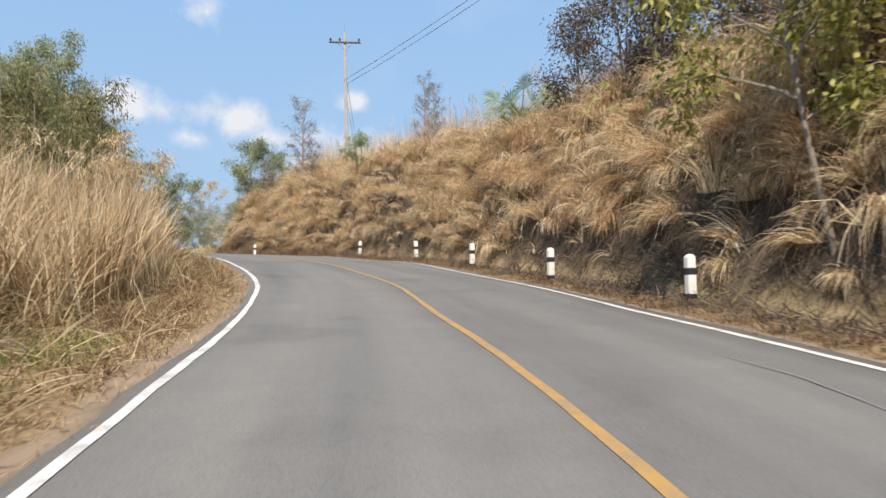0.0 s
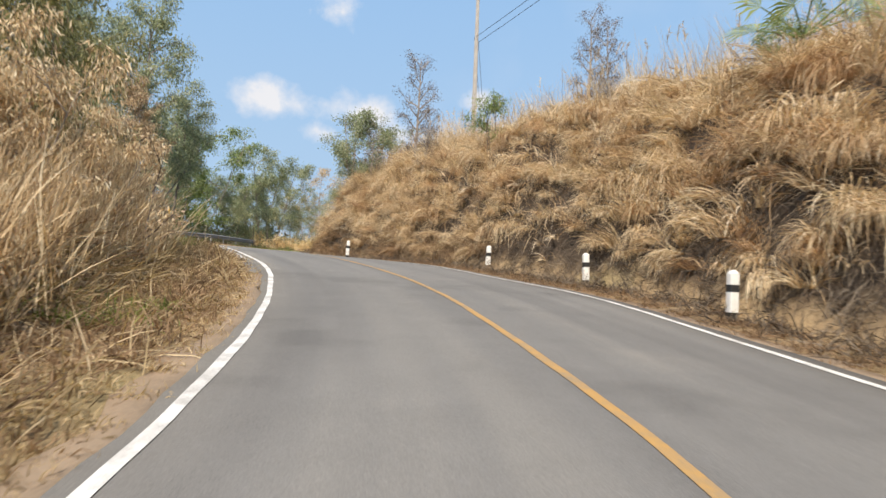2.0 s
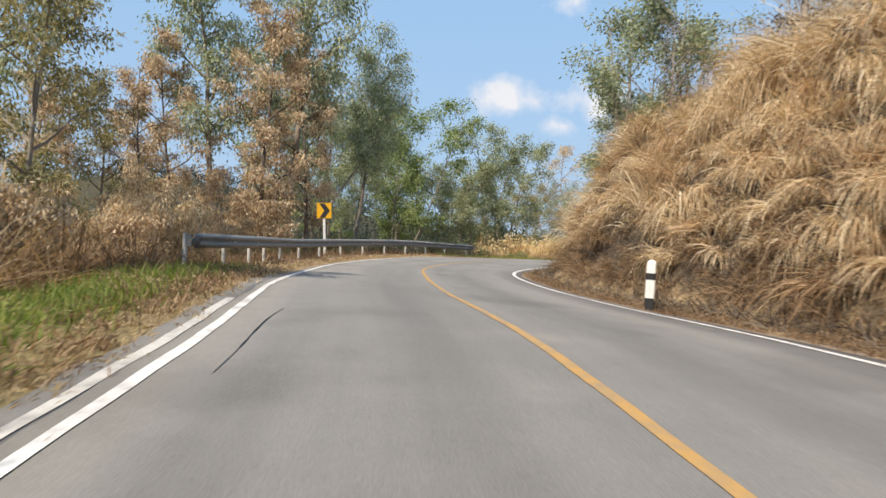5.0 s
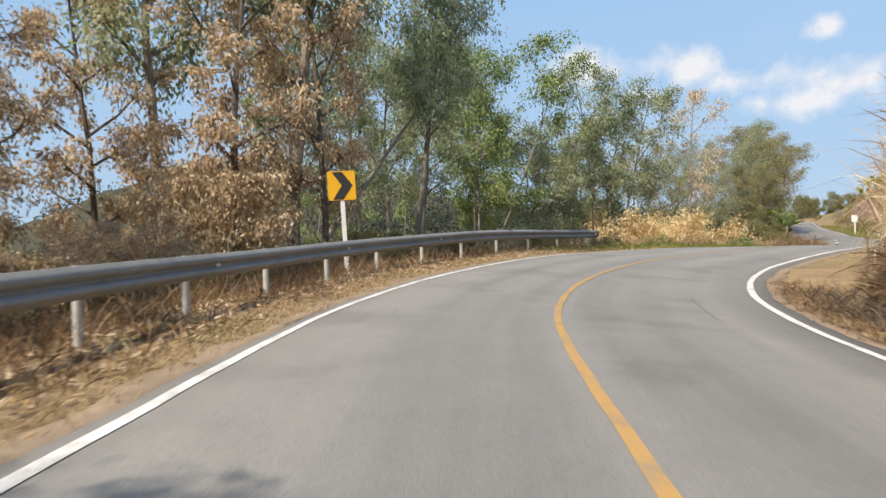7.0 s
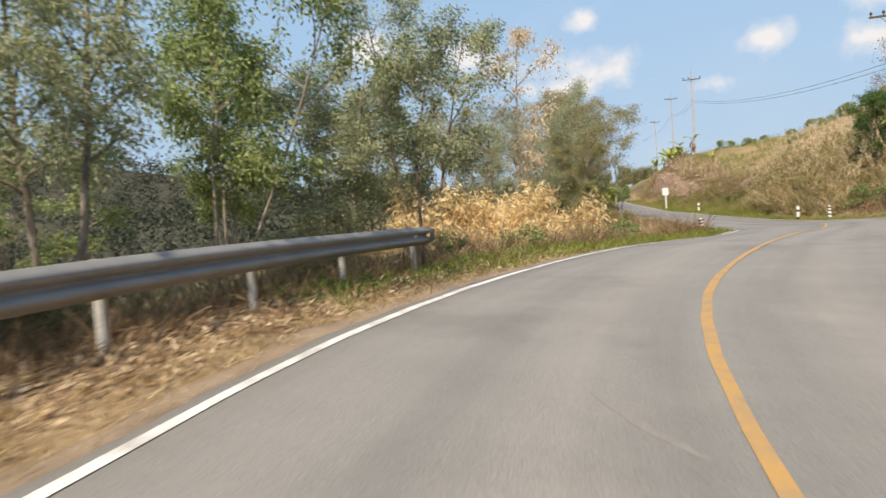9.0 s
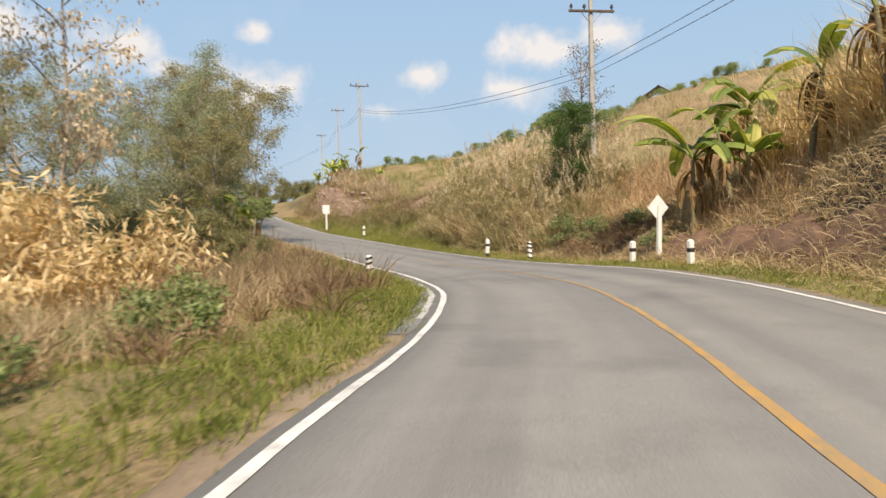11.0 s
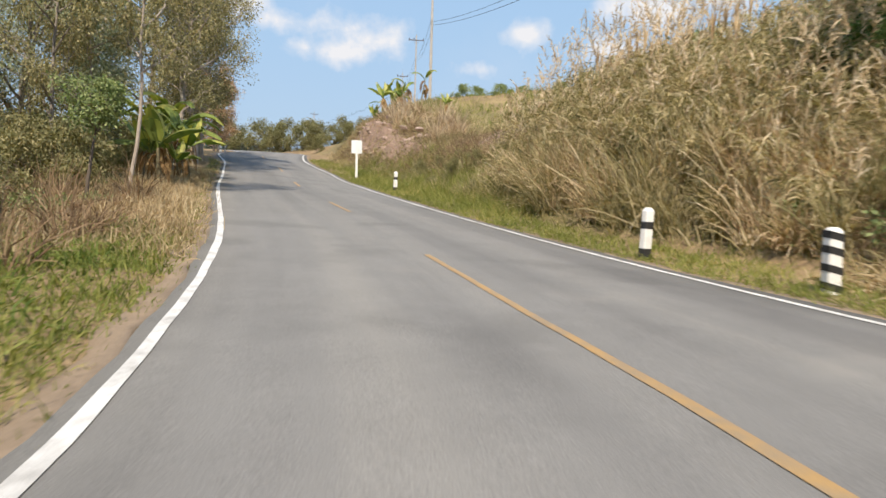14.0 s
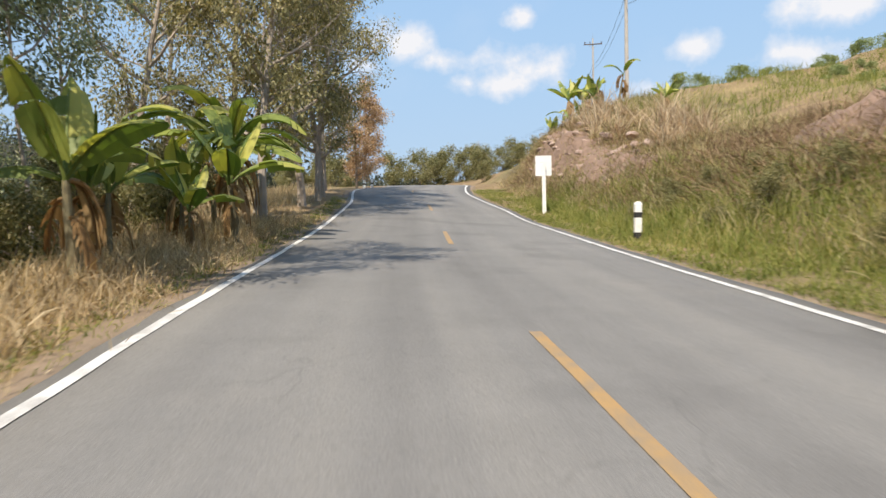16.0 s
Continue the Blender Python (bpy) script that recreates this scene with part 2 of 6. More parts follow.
def ground_material():
    m, nt, b = material("earth", 0.95, 0.0, 0.1)
    patch, mid, fine = noise_of(nt, 0.09, 4.0), noise_of(nt, 0.8, 6.0), noise_of(nt, 18.0, 5.0)
    straw = ramp(nt, mid, [(0.3, (0.16, 0.105, 0.062)), (0.52, (0.28, 0.195, 0.108)), (0.75, (0.40, 0.29, 0.155))])
    green = ramp(nt, mid, [(0.3, (0.09, 0.10, 0.035)), (0.7, (0.20, 0.20, 0.07))])
    fac = ramp(nt, patch, [(0.50, (0, 0, 0)), (0.62, (0.7, 0.7, 0.7))])
    col = blend(nt, fac, straw, green)
    col = blend(nt, 0.4, col, ramp(nt, fine, [(0.35, (0.09, 0.065, 0.045)), (0.65, (0.42, 0.32, 0.19))]))
    # bare brown soil where the cut is steep, darkened further for the undercut's shade
    geo = nt.nodes.new("ShaderNodeNewGeometry")
    sep = nt.nodes.new("ShaderNodeSeparateXYZ")
    nt.links.new(geo.outputs["Normal"], sep.inputs[0])
    steep = ramp(nt, sep.outputs[2], [(0.62, (1, 1, 1)), (0.86, (0, 0, 0))])
    soil = ramp(nt, fine, [(0.3, (0.035, 0.028, 0.022)), (0.6, (0.10, 0.075, 0.055)), (0.8, (0.2, 0.16, 0.12))])
    col = blend(nt, steep, col, soil)
    # woods on the land across the valley, the canopy's own shade mixed into the colour
    pos = nt.nodes.new("ShaderNodeSeparateXYZ")
    nt.links.new(geo.outputs["Position"], pos.inputs[0])
    west = nt.nodes.new("ShaderNodeMapRange")
    west.inputs["From Min"].default_value, west.inputs["From Max"].default_value = -62.0, -85.0
    nt.links.new(pos.outputs[0], west.inputs["Value"])
    wood = ramp(nt, mid, [(0.3, (0.036, 0.040, 0.030)), (0.55, (0.066, 0.064, 0.046)), (0.8, (0.15, 0.12, 0.085))])
    col = blend(nt, west.outputs[0], col, wood)
    nt.links.new(col, b.inputs["Base Color"])
    relief(nt, b, fine, 0.6, 0.05)
    return m


M_ASPHALT = asphalt_material()
M_WHITE_LINE = paint_material("white_road_paint", (0.70, 0.69, 0.66), (0.33, 0.315, 0.295))
M_OLD_LINE = paint_material("old_white_road_paint", (0.55, 0.53, 0.49), (0.26, 0.245, 0.23))
M_YELLOW_LINE = paint_material("yellow_road_paint", (0.45, 0.265, 0.085), (0.25, 0.205, 0.145))
M_YELLOW_WORN = paint_material("worn_yellow_road_paint", (0.40, 0.25, 0.10), (0.24, 0.20, 0.15))
M_TAR = plain("tar", (0.235, 0.225, 0.212), (0.165, 0.157, 0.147), 5.0, 0.9, bump=0.2)
M_EARTH = ground_material()
M_SHOULDER = plain("dusty_shoulder", (0.30, 0.225, 0.155), (0.15, 0.11, 0.075), 2.0, 0.95, bump=0.5, fine=40.0)
M_REDSOIL = plain("red_soil", (0.21, 0.125, 0.085), (0.085, 0.055, 0.04), 1.5, 0.95, bump=0.7, fine=14.0)
M_PINKSOIL = plain("pink_soil", (0.29, 0.20, 0.15), (0.11, 0.075, 0.058), 1.3, 0.95, bump=0.8, fine=12.0)
M_ROCK = plain("rock", (0.48, 0.36, 0.30), (0.20, 0.14, 0.115), 1.2, 0.9, bump=0.8, fine=9.0)
M_WHITE = plain("white_paint", (0.80, 0.79, 0.76), (0.62, 0.60, 0.56), 5.0, 0.6, bump=0.15)
M_BLACK = plain("black_paint", (0.035, 0.035, 0.035), (0.018, 0.018, 0.018), 8.0, 0.55, bump=0.15)
M_YELLOW = plain("yellow_sheeting", (0.80, 0.43, 0.02), (0.68, 0.34, 0.015), 3.0, 0.4, bump=0.05)
M_STEEL = plain("galvanised_steel", (0.30, 0.295, 0.28), (0.20, 0.195, 0.185), 2.5, 0.6, 0.25, 0.4, 0.1)
M_POSTPAINT = plain("chalky_paint", (0.55, 0.54, 0.51), (0.33, 0.32, 0.30), 5.0, 0.75, bump=0.2)
M_GREYPLATE = plain("sign_back", (0.74, 0.75, 0.75), (0.62, 0.63, 0.63), 3.0, 0.5, 0.0, 0.4, 0.05)
M_CONCRETE = plain("concrete", (0.44, 0.41, 0.37), (0.30, 0.275, 0.25), 3.0, 0.9, bump=0.4)
M_WOODPOLE = plain("weathered_wood", (0.13, 0.095, 0.07), (0.07, 0.05, 0.04), 4.0, 0.9, bump=0.5)
M_INSUL = plain("brown_porcelain", (0.09, 0.06, 0.05), (0.05, 0.035, 0.03), 8.0, 0.3)
M_WIRE = plain("cable", (0.05, 0.05, 0.055), (0.035, 0.035, 0.035), 8.0, 0.6)
M_BARK = plain("grey_bark", (0.30, 0.26, 0.215), (0.14, 0.115, 0.09), 3.0, 0.95, bump=0.8, fine=22.0)
M_BARKDARK = plain("dark_bark", (0.16, 0.13, 0.105), (0.07, 0.055, 0.045), 3.0, 0.95, bump=0.8, fine=22.0)
M_DEADWOOD = plain("bleached_wood", (0.42, 0.36, 0.30), (0.23, 0.19, 0.155), 3.0, 0.95, bump=0.6)
M_THATCH = plain("thatch", (0.24, 0.19, 0.13), (0.12, 0.09, 0.06), 5.0, 0.95, bump=0.8)
F_EUC = foliage("grey_green_leaves", [(0.1, (0.14, 0.16, 0.10)), (0.42, (0.30, 0.335, 0.21)), (0.72, (0.45, 0.475, 0.31)), (0.95, (0.56, 0.51, 0.36))], (0.95, 1.0, 0.65))
F_GREEN = foliage("green_leaves", [(0.1, (0.11, 0.15, 0.06)), (0.5, (0.25, 0.31, 0.13)), (0.9, (0.45, 0.48, 0.23))], (0.92, 1.0, 0.5))
F_LIME = foliage("yellow_green_leaves", [(0.1, (0.16, 0.18, 0.05)), (0.5, (0.36, 0.36, 0.11)), (0.9, (0.58, 0.52, 0.22))], (1.0, 0.95, 0.45))
F_FRESH = foliage("fresh_grass_blades", [(0.05, (0.06, 0.10, 0.025)), (0.45, (0.15, 0.215, 0.05)), (0.8, (0.29, 0.34, 0.10)), (0.95, (0.42, 0.40, 0.16))], (1.0, 1.0, 0.4), 0.7, 0.2)
# far woodland leaves, coloured darker to include the shade inside the crowns
F_WOODS = foliage("dark_woodland_leaves", [(0.1, (0.034, 0.042, 0.032)), (0.5, (0.066, 0.076, 0.055)), (0.9, (0.13, 0.125, 0.09))], (0.9, 1.0, 0.7))
F_RUSSET = foliage("russet_grass_blades", [(0.05, (0.20, 0.12, 0.07)), (0.35, (0.42, 0.28, 0.16)), (0.65, (0.60, 0.43, 0.26)), (0.95, (0.74, 0.58, 0.38))], (1.0, 0.85, 0.6), 0.75, 0.15, 0.7)
F_DEEP = foliage("deep_green_leaves", [(0.1, (0.035, 0.07, 0.025)), (0.5, (0.08, 0.14, 0.04)), (0.9, (0.17, 0.23, 0.07))], (0.9, 1.0, 0.4))
F_DUSTY = foliage("dusty_leaves", [(0.1, (0.12, 0.12, 0.055)), (0.5, (0.25, 0.245, 0.115)), (0.9, (0.44, 0.38, 0.21))], (1.0, 0.95, 0.5))
F_OLIVE = foliage("olive_leaves", [(0.1, (0.13, 0.13, 0.065)), (0.5, (0.295, 0.28, 0.145)), (0.9, (0.52, 0.45, 0.25))], (1.0, 0.9, 0.5))
F_TAN = foliage("dead_leaves", [(0.1, (0.28, 0.20, 0.13)), (0.45, (0.57, 0.445, 0.30)), (0.9, (0.78, 0.66, 0.48))], (1.0, 0.87, 0.66), 0.75, 0.15)
F_STRAW = foliage("dry_grass_blades", [(0.05, (0.22, 0.15, 0.09)), (0.25, (0.43, 0.31, 0.19)), (0.5, (0.66, 0.51, 0.325)), (0.75, (0.82, 0.69, 0.48)), (0.97, (0.88, 0.80, 0.62))], (1.0, 0.9, 0.66), 0.7, 0.2, 0.9)
F_STRAW_PALE = foliage("pale_reed_blades", [(0.05, (0.20, 0.15, 0.09)), (0.4, (0.42, 0.325, 0.195)), (0.7, (0.60, 0.48, 0.305)), (0.95, (0.74, 0.62, 0.43))], (1.0, 0.9, 0.55), 0.7, 0.2)
F_REED = foliage("olive_reed_blades", [(0.05, (0.12, 0.115, 0.055)), (0.35, (0.28, 0.25, 0.125)), (0.6, (0.47, 0.395, 0.225)), (0.95, (0.70, 0.59, 0.41))], (1.0, 0.97, 0.5), 0.7, 0.2, 0.8)
F_GRASS = foliage("green_grass_blades", [(0.05, (0.09, 0.12, 0.03)), (0.45, (0.20, 0.235, 0.06)), (0.8, (0.37, 0.355, 0.12)), (0.95, (0.55, 0.45, 0.22))], (1.0, 1.0, 0.4), 0.7, 0.2)
F_BRUSH = foliage("grey_brushwood", [(0.1, (0.07, 0.055, 0.045)), (0.5, (0.17, 0.14, 0.11)), (0.9, (0.33, 0.28, 0.22))], (0.8, 0.7, 0.6), 0.9, 0.1)
F_BROWN = foliage("brown_brush_blades", [(0.1, (0.11, 0.075, 0.05)), (0.5, (0.27, 0.185, 0.115)), (0.9, (0.46, 0.34, 0.22))], (1.0, 0.85, 0.6), 0.85, 0.1, 0.8)
F_PLUME = foliage("reed_plumes", [(0.1, (0.45, 0.33, 0.20)), (0.5, (0.68, 0.55, 0.38)), (0.9, (0.84, 0.74, 0.57))], (1.0, 0.9, 0.7), 0.9, 0.1)
F_BAMBOO = foliage("withered_bamboo_leaves", [(0.1, (0.42, 0.29, 0.15)), (0.4, (0.72, 0.56, 0.31)), (0.9, (0.90, 0.78, 0.52))], (1.0, 0.88, 0.55), 0.75, 0.15)
F_BANANA = foliage("banana_leaf_green", [(0.1, (0.10, 0.16, 0.04)), (0.5, (0.28, 0.34, 0.085)), (0.92, (0.62, 0.57, 0.15))], (1.0, 1.0, 0.35), 0.45, 0.4)
F_BANANA_DRY = foliage("banana_leaf_dry", [(0.1, (0.15, 0.09, 0.04)), (0.5, (0.33, 0.21, 0.10)), (0.9, (0.48, 0.34, 0.18))], (1.0, 0.8, 0.5), 0.8, 0.1)
M_BANANASTEM = plain("banana_stem", (0.23, 0.20, 0.115), (0.10, 0.08, 0.05), 6.0, 0.7, bump=0.4)

# ---- the lie of the land: a road winding up a hillside ----
ROAD_X = [2.03, 1.73, 1.29, 0.7, -0.08, -0.93, -2.19, -3.74, -5.64, -8.13, -11.07, -14.44, -17.6, -20.4, -22.09, -22.85, -22.84, -21.91, -20.62, -19.26, -18.33, -18.04, -18.44, -19.39, -20.6, -22.11, -23.7, -25.25, -26.67, -28.13, -29.59, -31.32, -32.94, -34.06, -35.0, -36.15, -37.6, -39.41, -41.57, -44.08]
ROAD_Y = [-9.07, -4.04, 0.94, 5.82, 10.48, 14.78, 18.89, 22.94, 27.02, 31.02, 35.25, 39.58, 44.17, 48.71, 53.27, 58.13, 63.13, 67.95, 72.69, 77.42, 82.23, 87.08, 91.81, 96.53, 101.2, 105.86, 110.58, 115.35, 120.15, 124.92, 129.63, 134.22, 138.84, 143.65, 148.61, 153.59, 158.55, 163.43, 168.25, 172.98]
ROAD_Z = [-0.75, -0.35, 0.06, 0.47, 0.81, 1.24, 1.63, 2.06, 2.45, 2.87, 3.23, 3.49, 3.7, 3.95, 4.18, 4.4, 4.54, 4.71, 4.75, 4.67, 4.66, 4.57, 4.49, 4.48, 4.6, 4.82, 5.05, 5.27, 5.54, 5.86, 6.28, 6.73, 7.16, 7.54, 7.81, 8.05, 8.3, 8.54, 8.79, 9.03]
ROAD_BANK = [0.008, 0.005, 0.002, -0.005, 0.004, -0.01, -0.001, 0.012, -0.004, -0.006, -0.026, -0.05, -0.054, -0.047, -0.062, -0.073, -0.06, -0.029, 0.003, 0.01, 0.016, 0.034, 0.016, -0.001, -0.022, -0.035, -0.035, -0.031, -0.047, -0.069, -0.074, -0.067, -0.052, -0.027, -0.011, -0.005, -0.001, 0.001, 0.003, 0.004]
HALF = 2.97          # centre to the middle of an edge line


def curve_through(values, u):
    v = np.asarray(values, float)
    k = np.clip(u.astype(int), 0, len(v) - 2)
    q = u - k
    g = lambda i: v[np.clip(i, 0, len(v) - 1)]
    return (g(k - 1) * (-q + 2 * q**2 - q**3) + g(k) * (2 - 5 * q**2 + 3 * q**3) + g(k + 1) * (q + 4 * q**2 - 3 * q**3) + g(k + 2) * (q**3 - q**2)) / 2


_u = np.arange(0, len(ROAD_X) - 1, 0.1)
_c = np.stack([curve_through(a, _u) for a in (ROAD_X, ROAD_Y, ROAD_Z, ROAD_BANK)], 1)
# straight on behind the start and past the end
_d0, _d1 = _c[0, :3] - _c[4, :3], _c[-1, :3] - _c[-5, :3]
_d0, _d1 = _d0 / np.linalg.norm(_d0[:2]), _d1 / np.linalg.norm(_d1[:2])
_back = np.array([[*(_c[0, :3] + _d0 * k * 0.5), _c[0, 3]] for k in range(80, 0, -1)])
_bend = [np.array(_c[-1])]
_h = math.atan2(_d1[1], _d1[0])
for _k in range(160):
    _h += radians(0.75) if _k < 90 else 0
    _bend.append(_bend[-1] + np.array([math.cos(_h) * 0.5, math.sin(_h) * 0.5, 0.012, 0]))
RC = np.vstack([_back, _c, np.array(_bend[1:])])
RS = np.concatenate([[0], np.cumsum(np.linalg.norm(np.diff(RC[:, :2], axis=0), axis=1))])
RS -= RS[np.argmin(RC[:, 0] ** 2 + RC[:, 1] ** 2)]
_t = np.gradient(RC[:, :2], axis=0)
_t /= np.linalg.norm(_t, axis=1)[:, None]
RR = np.stack([_t[:, 1], -_t[:, 0]], 1)


def at(s, lat, up=0.0):
    """The place s metres along the road and lat metres to the right of its middle, up metres over the road's plane."""
    i = lambda a: float(np.interp(s, RS, a))
    bank = i(RC[:, 3]) * max(-4.0, min(4.0, lat))
    return Vector((i(RC[:, 0]) + lat * i(RR[:, 0]), i(RC[:, 1]) + lat * i(RR[:, 1]), i(RC[:, 2]) + bank + up))


def heading(s):
    """The road's direction at s, in degrees to the left of north."""
    return math.degrees(math.atan2(-np.interp(s, RS, _t[:, 0]), np.interp(s, RS, _t[:, 1])))


def nearest(x, y):
    """For arrays of places: metres along the road, metres to its right, its height and bank there."""
    x, y = np.ravel(x), np.ravel(y)
    best = np.empty(len(x), int)
    cx, cy = RC[::2, 0], RC[::2, 1]
    for a in range(0, len(x), 20000):
        d = (x[a:a + 20000, None] - cx) ** 2 + (y[a:a + 20000, None] - cy) ** 2
        best[a:a + 20000] = d.argmin(1) * 2
    best = np.clip(best, 0, len(RS) - 1)
    dx, dy = x - RC[best, 0], y - RC[best, 1]
    along = dx * _t[best, 0] + dy * _t[best, 1]
    lat = dx * RR[best, 0] + dy * RR[best, 1]
    far = np.hypot(dx, dy)
    lat = np.where(np.abs(along) > 1.5, np.sign(lat) * far, lat)
    return RS[best] + along, lat, RC[best, 2], RC[best, 3]


def table(x, pairs):
    a = np.array(pairs, float)
    return np.interp(x, a[:, 0], a[:, 1])


def lumps(x, y, size, seed=0):
    """Smooth unevenness, about -1 to 1, at a length of size metres."""
    x, y = x / size + seed * 7.3, y / size - seed * 3.1
    return (np.sin(x * 2.1 + 1.3 * np.sin(y * 1.7)) + np.sin(y * 2.4 + 1.1 * np.sin(x * 1.9 + 2)) + np.sin((x + y) * 1.3 + 0.7)) / 3


def land(x, y):
    """Height of the ground."""
    x, y = np.asarray(x, float), np.asarray(y, float)
    shape = x.shape
    x, y = x.ravel(), y.ravel()
    s, lat, zr, bank = nearest(x, y)
    z = zr + bank * np.clip(lat, -4.0, 4.0)
    # right side: the cut bank, then the hill above it
    high = np.clip(table(s, [(-20, 1.0), (16, 1.02), (24, 0.94), (42, 0.92), (50, 0.95), (57, 0.88), (63, 0.62), (76, 0.55), (82, 0.72), (90, 0.70), (94, 0.36), (99, 0.27), (108, 0.26), (120, 0.2), (128, 0.12), (138, 0.15), (146, 0.45), (160, 0.5), (300, 0.5)]), 0, 1)
    toe = table(s, [(-20, 4.7), (40, 4.7), (52, 4.3), (60, 4.6), (80, 5.0), (92, 5.4), (100, 5.2), (120, 5.0), (140, 5.4), (300, 5.5)])
    q = lat - toe
    cut = table(q, [(0, 0), (0.5, 0.7), (1.2, 2.4), (2.2, 4.6), (3.4, 5.5), (5.5, 6.2), (10, 7.4), (20, 9.2), (45, 13.0), (110, 20), (200, 24), (3000, 24)])
    gentle = table(q, [(0, 0), (1.5, 0.5), (4, 1.7), (9, 2.9), (18, 5.0), (30, 8.8), (55, 14.0), (110, 20), (200, 24), (3000, 24)])
    gentle = gentle * (1 + (table(s, [(90, 0.30), (112, 0.26), (122, 0.06), (130, -0.07), (150, -0.07), (160, 0)])) * np.clip((q - 8) / 12, 0, 1))
    right = (cut * high + gentle * (1 - high)) * table(s, [(152, 1.0), (172, 0.45), (190, 0.08), (600, 0.08)])
    # left side: a low bank of grass at first, then the ground falls away beyond the rail
    fall = table(s, [(-20, 0.0), (30, 0.0), (40, 1.0), (72, 1.0), (80, 0.5), (95, 0.25), (115, 0.2), (300, 0.2)])
    p = -lat - 4.9
    rise = table(p, [(0, 0), (2.5, 1.0), (6, 1.6), (12, 0.5), (30, -6), (80, -18), (200, -30), (3000, -30)])
    drop = table(p, [(0, 0), (1, -0.15), (4, -0.8), (10, -2.2), (30, -8), (80, -20), (200, -30), (3000, -30)])
    flat = table(p, [(0, 0), (3, -0.15), (15, -0.4), (40, -5), (80, -14), (200, -30), (3000, -30)])
    early = table(s, [(-20, 1), (34, 1), (42, 0)])
    soft = rise * early + flat * (1 - early)
    left = drop * fall + soft * (1 - fall)
    verge = np.abs(lat) - HALF
    z = z + np.where(lat > 0, np.where(q > 0, right, 0), np.where(p > 0, left, 0))
    z = z + np.clip(verge - 0.5, 0, 3) / 3 * (0.10 * lumps(x, y, 1.7) + 0.05 * lumps(x, y, 0.6, 2))
    z = z + np.clip(np.abs(lat) - 5.5, 0, 6) / 6 * (0.55 * lumps(x, y, 6.0, 1) + 0.25 * lumps(x, y, 2.3, 3))
    z = z - np.clip(1.0 - verge / 0.8, 0, 1) * 0.07
    z = z + np.where((lat > 5.6) & (s < 62), np.clip((lat - 5.6) / 1.6, 0, 1) * (0.50 * lumps(x, y, 1.9, 11) + 0.20 * lumps(x, y, 0.8, 12)), 0)
    # knoll on the hill above the road
    z = z + np.where(lat > 10, 3.1 * np.exp(-(((x - 3) / 14) ** 2 + ((y - 122) / 13) ** 2)) * np.clip((lat - 10) / 8, 0, 1), 0)
    # wooded ridge across the valley and far hills
    ridge = 27 * np.exp(-(((x + 235) / 95) ** 2 + ((y - 225) / 110) ** 2)) + 4 * np.exp(-(((x + 330) / 120) ** 2 + ((y - 40) / 120) ** 2))
    z = z + ridge * np.clip((np.abs(lat) - 60) / 60, 0, 1)
    z = z + np.clip((np.hypot(x, y - 80) - 600) / 1800, 0, 1) * (30 + 30 * lumps(x, y, 420, 5))
    return z.reshape(shape)


def ground_z(x, y):
    return float(land(np.array([x]), np.array([y]))[0])


def mesh_from(name, verts, faces, mat, sizes=None, smooth=False):
    """A mesh from arrays. faces: rows of corner numbers, all of one length, or a flat list with the sizes of its faces."""
    verts = np.asarray(verts, np.float32).reshape(-1, 3)
    if sizes is None:
        faces = np.asarray(faces, np.int32)
        sizes = np.full(len(faces), faces.shape[1], np.int32)
    flat = np.asarray(faces, np.int32).ravel()
    me = bpy.data.meshes.new(name)
    me.vertices.add(len(verts))
    me.vertices.foreach_set("co", verts.ravel())
    me.loops.add(len(flat))
    me.loops.foreach_set("vertex_index", flat)
    me.polygons.add(len(sizes))
    starts = np.concatenate([[0], np.cumsum(sizes)[:-1]]).astype(np.int32)
    me.polygons.foreach_set("loop_start", starts)
    if smooth:
        me.polygons.foreach_set("use_smooth", np.ones(len(sizes), bool))
    me.materials.append(mat)
    me.update(calc_edges=True)
    me.validate()
    return me


def grid_faces(n, m):
    i = np.arange(n * m).reshape(n, m)
    return np.stack([i[:-1, :-1], i[1:, :-1], i[1:, 1:], i[:-1, 1:]], -1).reshape(-1, 4)


def spread(lo, hi, step, reach):
    """Lines for a grid: even between lo and hi, ever wider out to the horizon."""
    inner = list(np.arange(lo, hi + 0.01, step))
    d, out_hi, out_lo = step, [], []
    p, q = inner[-1], inner[0]
    while p < reach:
        d *= 1.22
        p += d
        q -= d
        out_hi.append(p)
        out_lo.append(q)
    return np.array(out_lo[::-1] + inner + out_hi)


gx, gy = spread(-62, 22, 0.6, 3000), spread(-14, 185, 0.6, 3000)
GX, GY = np.meshgrid(gx, gy, indexing="ij")
tagged(new("ground", mesh_from("ground", np.stack([GX, GY, land(GX, GY)], -1), grid_faces(len(gx), len(gy)), M_EARTH, smooth=True)),
       "hillside ground of dry earth and withered grass", "ground", kind="structure")


